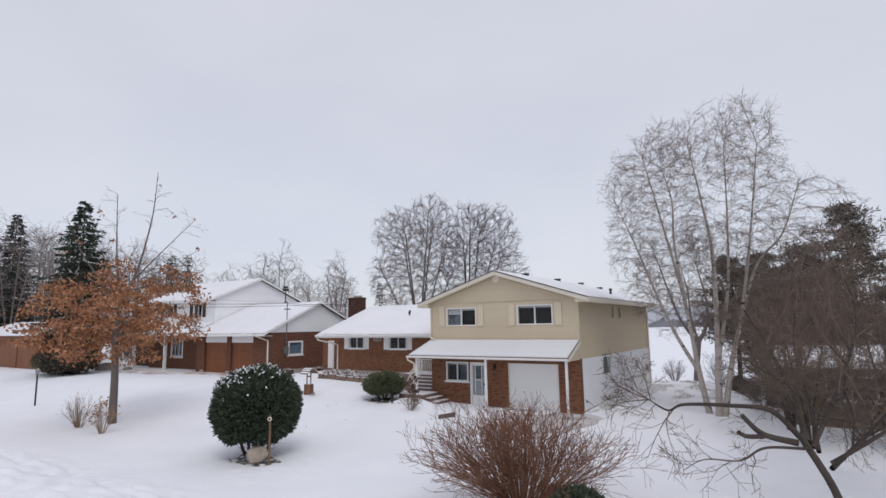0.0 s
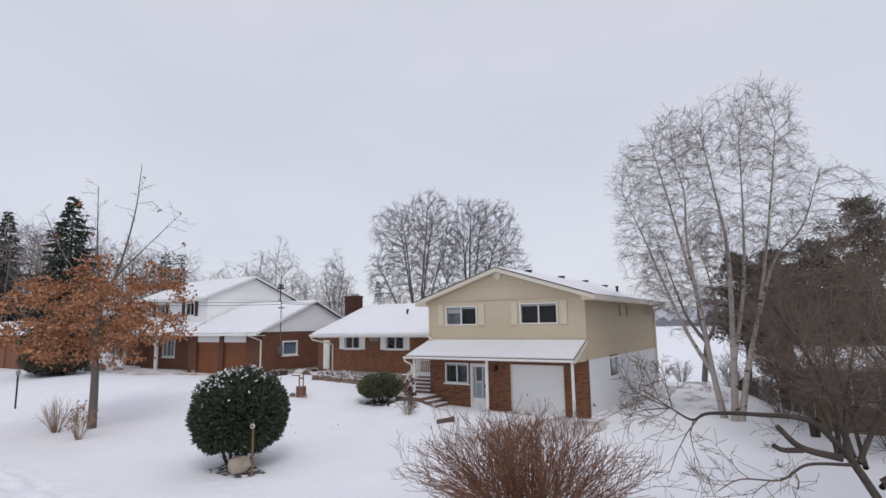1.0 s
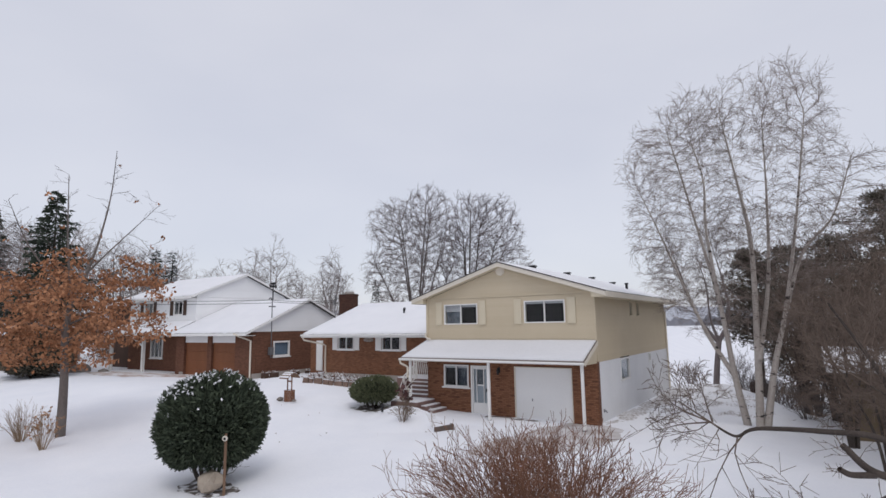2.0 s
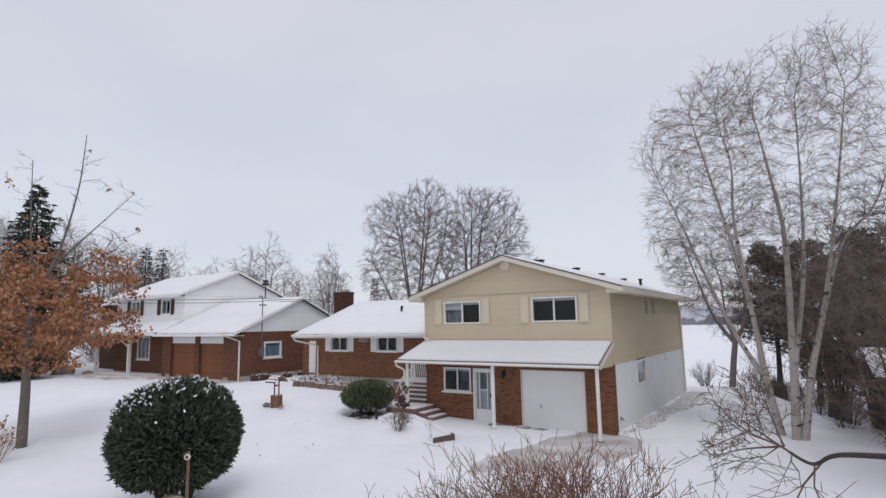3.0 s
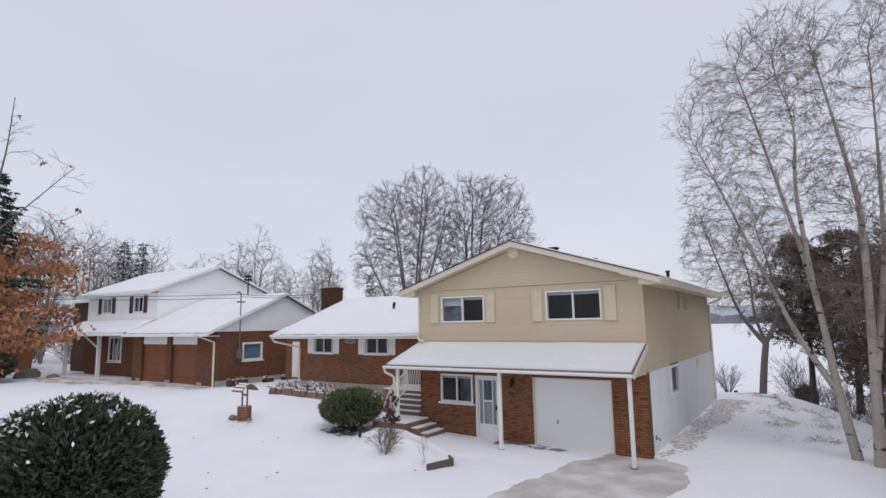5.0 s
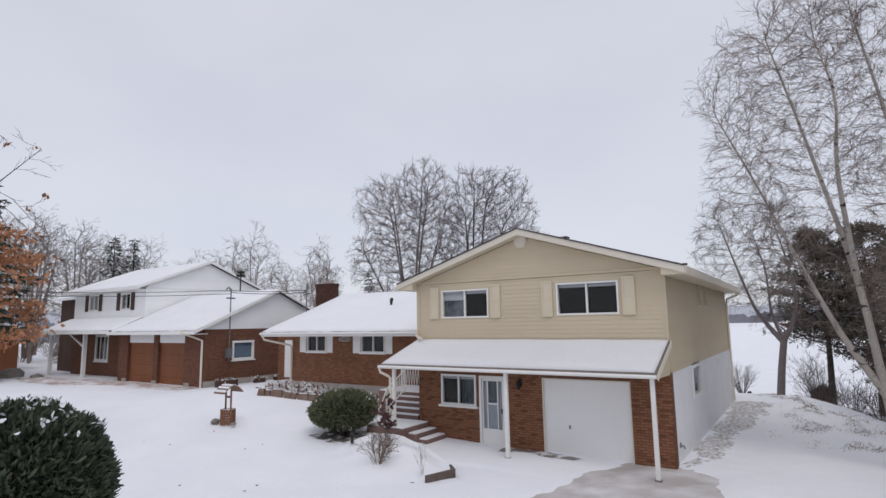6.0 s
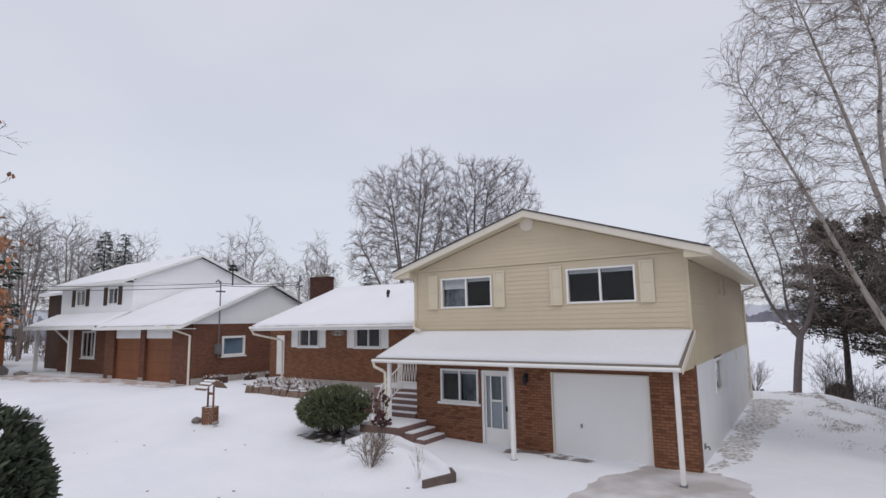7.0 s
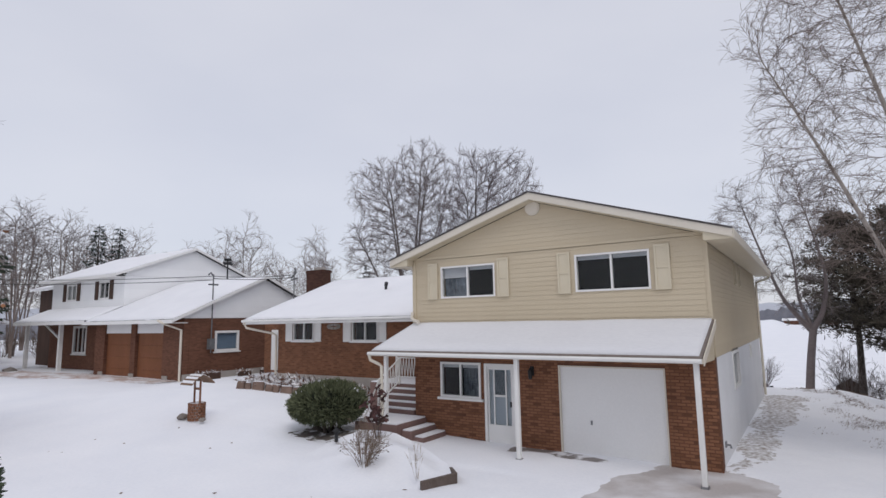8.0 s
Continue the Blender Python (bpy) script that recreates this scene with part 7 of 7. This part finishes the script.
# stone-edged flower bed along the low wing
ROCK_BROWN = material("brown stone", (0.13, 0.085, 0.065), (0.25, 0.175, 0.14), 3, 30, 0.9, 0.5)
bed = thing("flower_bed", (0, 0, 0), "stone-edged flower bed with frosted dead plants", "flower bed")
rg = random.Random(44)
BED_A, BED_B = Vector((-13.5, 0.15)), Vector((-8.9, 1.45))
along = (BED_B - BED_A).normalized()
u = 0.0
while u < (BED_B - BED_A).length:
    ln, hgt, tilt = rg.uniform(0.26, 0.55), rg.uniform(0.20, 0.30), rg.uniform(0.02, 0.10)
    p = BED_A + along * (u + ln / 2) + along.orthogonal() * rg.uniform(-0.03, 0.03)
    z = ground_z(p.x, p.y) + 0.02
    bm = bmesh.new()
    box(bm, -ln / 2, -0.06, -0.12, ln / 2, 0.06, hgt)
    bmesh.ops.bevel(bm, geom=bm.edges[:], offset=0.025, segments=2, affect="EDGES")
    for v in bm.verts:
        v.co.x *= 1 - 0.12 * max(0.0, v.co.z) / hgt
        v.co.y += tilt * v.co.z / hgt
        v.co += Vector((0.02 * noise.noise(v.co * 7 + Vector((u, 0, 0))), 0.02 * noise.noise(v.co * 7 + Vector((0, u, 0))), 0))
    bm.transform(Matrix.Translation((p.x, p.y, z)) @ Matrix.Rotation(math.atan2(along.y, along.x), 4, "Z"))
    slab_part = part("edging_stone", bm, ROCK_BROWN, bed)
    bm = bmesh.new()
    box(bm, -ln * 0.42, -0.035 + tilt, hgt + 0.002, ln * 0.42, 0.055 + tilt, hgt + 0.035)
    bmesh.ops.bevel(bm, geom=bm.edges[:], offset=0.012, segments=1, affect="EDGES")
    bm.transform(Matrix.Translation((p.x, p.y, z)) @ Matrix.Rotation(math.atan2(along.y, along.x), 4, "Z"))
    part("snow", bm, ROOF_SNOW, slab_part)
    u += ln + rg.uniform(0.01, 0.06)
pa, pw = [], []
rs = np.random.RandomState(9)
for _ in range(1500):
    x = rs.uniform(-13.6, -8.2)
    y = 0.3 + (x + 13.5) * 0.283 + rs.uniform(0.0, 1.3)
    pa.append((x, y, ground_z(x, y) + rs.uniform(0.0, 0.3) + 0.12 * noise.noise(Vector((x * 1.4, y, 3.0)))))
    pw.append((rs.normal(0, 0.5), -0.4 + rs.normal(0, 0.4), 0.35))
FROST = masked("frosted dead leaf", material("dead leaf", (0.10, 0.052, 0.038), (0.27, 0.155, 0.105), 3, 20, 0.9, 0.0, per_piece=0.5), (0.76, 0.75, 0.76), 5, 4, 0.45, 0.53)
plants = put("dead_foliage", leaf_mesh("dead_foliage", pa, pw, 0.07, 0.3, 4, 0.5), FROST, bed, "frosted brown dead plants")
plants["kind"] = "stuff"

# clutter along the neighbour's garage wall
for i, (y, ln, hgt) in enumerate(((3.4, 1.2, 0.34), (5.6, 0.6, 0.25), (7.0, 0.5, 0.22))):
    z = ground_z(-20.3, y)
    tb = thing("planter_box", (0, 0, 0), "dark planter box with snow on dead plants beside the brick wall", "planter", "planters along the neighbour's wall")
    bm = bmesh.new()
    box(bm, -20.55, y - ln / 2, z - 0.1, -20.1, y + ln / 2, z + hgt)
    bmesh.ops.bevel(bm, geom=bm.edges[:], offset=0.03, segments=1, affect="EDGES")
    part("box", bm, DARK_WOOD, tb)
    at = [(-20.3 + rs.normal(0, 0.15), y + rs.uniform(-ln / 2, ln / 2), z + hgt) for _ in range(70)]
    put("dead_foliage", leaf_mesh("dead_foliage", at, [(0, 0, 0.5)] * len(at), 0.05, 0.18, 20 + i, 0.7), FROST, tb)

# rail fence and brush at the far edge of the neighbour's lot
fence = thing("rail_fence", (0, 0, 0), "grey weathered rail fence behind the porch", "fence")
for k in range(6):
    x = -46.0 - k * 2.6
    z = 0.6
    bm = bmesh.new()
    bar(bm, (x, 12.0, z - 0.3), (x, 12.0, z + 1.5), 0.16)
    part("post", bm, BARK_GREY, fence)
    if k < 5:
        for h in (0.5, 0.95, 1.35):
            bm = bmesh.new()
            bar(bm, (x, 11.95, z + h), (x - 2.6, 11.95, z + h + 0.03), 0.06, 0.14)
            part("rail", bm, BARK_GREY, fence)

# ---- the low garage across the lawn ----
shed = thing("garage", (0, 0, 0), "low brown wooden garage with a snow-covered roof", "garage")
bm = bmesh.new()
box(bm, -62.0, -2.3, 0.2, -48.2, 3.2, 3.75)
sw = part("wall", bm, BROWN_DOOR, shed)
for k in range(3):
    bm = bmesh.new()
    slab(bm, front(-2.3), -61.5 + k * 4.5, -57.5 + k * 4.5, 0.003, 0.05, 0.6, 3.2)
    part("door", bm, BROWN_DOOR, sw)
bm = bmesh.new()
hexa(bm, [(-62.5, -2.9, 3.72), (-47.6, -2.9, 3.72), (-47.6, 0.45, 4.9), (-62.5, 0.45, 4.9), (-62.5, -2.9, 3.95), (-47.6, -2.9, 3.95), (-47.6, 0.45, 5.15), (-62.5, 0.45, 5.15)])
hexa(bm, [(-62.5, 3.8, 3.72), (-47.6, 3.8, 3.72), (-47.6, 0.45, 4.9), (-62.5, 0.45, 4.9), (-62.5, 3.8, 3.95), (-47.6, 3.8, 3.95), (-47.6, 0.45, 5.15), (-62.5, 0.45, 5.15)])
part("roof", bm, ROOF_SNOW, shed)

# ---- the bungalow behind the thicket ----
TAN = material("tan siding", (0.13, 0.098, 0.06), (0.19, 0.145, 0.09), 1, 30, 0.8, 0.1)
bung = thing("bungalow", (0, 0, 0), "low tan bungalow with a snowy roof behind bare trees", "house")
bw = (13.0, 14.6, 1.0, 1.9)
bw2 = (16.2, 17.8, 1.0, 1.9)
bwall = wall("wall", front(1.0), 11.9, 21.0, -0.6, 2.3, [bw, bw2], TAN, bung, 0.25)
bm = bmesh.new()
box(bm, 11.9, 1.26, -1.2, 12.15, 9.0, 2.3)
box(bm, 20.75, 1.26, -1.2, 21.0, 9.0, 2.3)
box(bm, 12.16, 8.75, -1.2, 20.74, 9.0, 2.3)
box(bm, 12.16, 4.0, -1.2, 20.74, 4.1, 2.3)
part("back_wall", bm, TAN, bung)
window(bwall, front(1.0), *bw)
window(bwall, front(1.0), *bw2)
bm = bmesh.new()
for e in (0.4, 9.6):
    hexa(bm, [(11.3, e, 2.22), (21.6, e, 2.22), (21.6, 5.0, 2.72), (11.3, 5.0, 2.72), (11.3, e, 2.4), (21.6, e, 2.4), (21.6, 5.0, 2.9), (11.3, 5.0, 2.9)])
part("roof", bm, ROOF_SNOW, bung)

# small shed on the slope to the lake
ss = thing("garden_shed", (0, 0, 0), "tiny dark shed with a snowy roof near the lake", "shed")
sz = ground_z(6.9, 29.0) + 0.3
bm = bmesh.new()
box(bm, 6.6, 28.6, sz - 1.0, 8.0, 30.0, sz + 0.75)
prism(bm, [(6.6, 28.6, sz + 0.75), (8.0, 28.6, sz + 0.75), (7.3, 28.6, sz + 1.2)], (0, 1.4, 0))
part("wall", bm, DARK_WOOD, ss)
bm = bmesh.new()
for e in (6.4, 8.2):
    hexa(bm, [(7.3, 28.4, sz + 1.22), (e, 28.4, sz + 0.66), (e, 30.2, sz + 0.66), (7.3, 30.2, sz + 1.22), (7.3, 28.4, sz + 1.32), (e, 28.4, sz + 0.76), (e, 30.2, sz + 0.76), (7.3, 30.2, sz + 1.32)])
part("roof", bm, ROOF_SNOW, ss)
stone("marker", "small dark marker post in the snow behind the house", 3.25, 26.4, ground_z(3.25, 26.4) + 0.1, 0.13, 33, BLACK, 1.6)

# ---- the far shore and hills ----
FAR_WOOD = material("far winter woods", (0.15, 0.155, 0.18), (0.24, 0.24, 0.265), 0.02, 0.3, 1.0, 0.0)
# Distance haze is mixed into the hills' pale base colour.
HILL = material("far hills with painted haze", (0.42, 0.44, 0.49), (0.50, 0.52, 0.57), 0.004, 0.05, 1.0, 0.0)


def ridge(name, dist, z0, height, mat, label, rough, a0=-60, a1=60, n=500, seed=0, depth=60):
    """A wooded skyline on the far side of the lake, uneven along its top."""
    vs, fs = [], []
    for i in range(n + 1):
        a = radians(a0 + (a1 - a0) * i / n)
        hgt = height * (0.7 + 0.5 * noise.noise(Vector((i * 5.0 / n, seed, 0))) + rough * noise.noise(Vector((i * 70.0 / n, seed, 3))) + rough * 0.7 * noise.noise(Vector((i * 200.0 / n, seed, 5))))
        s, c = math.sin(a), math.cos(a)
        vs += [(s * dist, c * dist, z0 - 3), (s * (dist + depth * 0.1), c * (dist + depth * 0.1), z0 + hgt), (s * (dist + depth), c * (dist + depth), z0 - 3)]
        if i:
            k = 3 * (i - 1)
            fs += [(k, k + 3, k + 4, k + 1), (k + 1, k + 4, k + 5, k + 2)]
    me2 = bpy.data.meshes.new(name)
    me2.from_pydata(vs, [], fs)
    return tagged(put(name, me2, mat), label, "backdrop", kind="structure")


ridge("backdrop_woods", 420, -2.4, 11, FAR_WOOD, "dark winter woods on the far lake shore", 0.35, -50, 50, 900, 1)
ridge("backdrop_hills", 1500, -2.4, 75, HILL, "wooded hills beyond the lake, haze painted in as pale blue-grey", 0.06, -75, 75, 500, 2, 300)
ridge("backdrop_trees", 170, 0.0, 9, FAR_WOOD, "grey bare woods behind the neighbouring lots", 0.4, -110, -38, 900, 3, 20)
for i, (x, y, wd, hgt) in enumerate(((-8, 405, 8, 2.6), (14, 407, 7, 2.6), (36, 406, 9, 2.6), (70, 407, 8, 2.6))):
    hb = thing("far_house", (0, 0, 0), "small far house with a snowy roof across the lake", "house", "houses across the lake")
    bm = bmesh.new()
    box(bm, x, y, -3, x + wd, y + 9, -2.4 + hgt)
    part("wall", bm, BRICK_NB, hb)
    bm = bmesh.new()
    prism(bm, [(x - 1, y - 1, -2.4 + hgt), (x - 1, y + 10, -2.4 + hgt), (x - 1, y + 4.5, hgt - 0.9)], (wd + 2, 0, 0))
    part("roof", bm, ROOF_SNOW, hb)


# ---- brickwork of the garage front: single bricks nearest, the rest joined ----
BW, BH, BD = 0.2, 0.065, 0.04
brick_data = {}


def brick_mesh(wd):
    key = round(wd, 2)
    if key not in brick_data:
        bm2 = bmesh.new()
        e = 0.006
        hexa(bm2, [(-key / 2, 0, -BH / 2), (key / 2, 0, -BH / 2), (key / 2 - e, -BD, -BH / 2 + e), (-key / 2 + e, -BD, -BH / 2 + e),
                   (-key / 2, 0, BH / 2), (key / 2, 0, BH / 2), (key / 2 - e, -BD, BH / 2 - e), (-key / 2 + e, -BD, BH / 2 - e)])
        bmesh.ops.recalc_face_normals(bm2, faces=bm2.faces)
        me3 = bpy.data.meshes.new("brick")
        bm2.to_mesh(me3)
        bm2.free()
        me3.materials.append(BRICK)
        brick_data[key] = me3
    return brick_data[key]


rg = random.Random(77)
single, joined_v, joined_f = 0, [], []
row = 0
z = -0.16
while z < 2.42:
    cuts = sorted((h[0] - 0.005, h[1] + 0.005) for h in low_holes if h[2] < z + BH / 2 and h[3] > z - BH / 2)
    ends = [XL + 0.004] + [v for c in cuts for v in c] + [XR - 0.004]
    for a, b in zip(ends[::2], ends[1::2]):
        x = a - (0.105 if row % 2 else 0.0)
        while x < b - 0.03:
            lo, hi = max(x, a), min(x + BW, b)
            if hi - lo > 0.04:
                c = (lo + hi) / 2
                out = 0.0415 + rg.uniform(-0.004, 0.004)
                if (c > 2.6 or -1.3 < c < 0.0) and z > 0.0 and single < 300:
                    ob = put("brick", brick_mesh(hi - lo), None, front_wall)
                    ob.location = (c, out, z)
                    single += 1
                else:
                    k = len(joined_v)
                    wd, e = (hi - lo) / 2, 0.006
                    joined_v += [(c - wd, out, z - BH / 2), (c + wd, out, z - BH / 2), (c + wd - e, out - BD, z - BH / 2 + e), (c - wd + e, out - BD, z - BH / 2 + e),
                                 (c - wd, out, z + BH / 2), (c + wd, out, z + BH / 2), (c + wd - e, out - BD, z + BH / 2 - e), (c - wd + e, out - BD, z + BH / 2 - e)]
                    joined_f += [tuple(k + i for i in f) for f in ((3, 2, 6, 7), (1, 2, 3, 0)[::-1], (4, 7, 6, 5)[::-1], (0, 3, 7, 4)[::-1], (1, 5, 6, 2)[::-1])]
            x += BW + 0.01
    z += BH + 0.01
    row += 1
jm = bpy.data.meshes.new("brickwork")
jm.from_pydata(joined_v, [], joined_f)
jb = put("brickwork", jm, BRICK, front_wall)
jb["kind"] = "stuff"
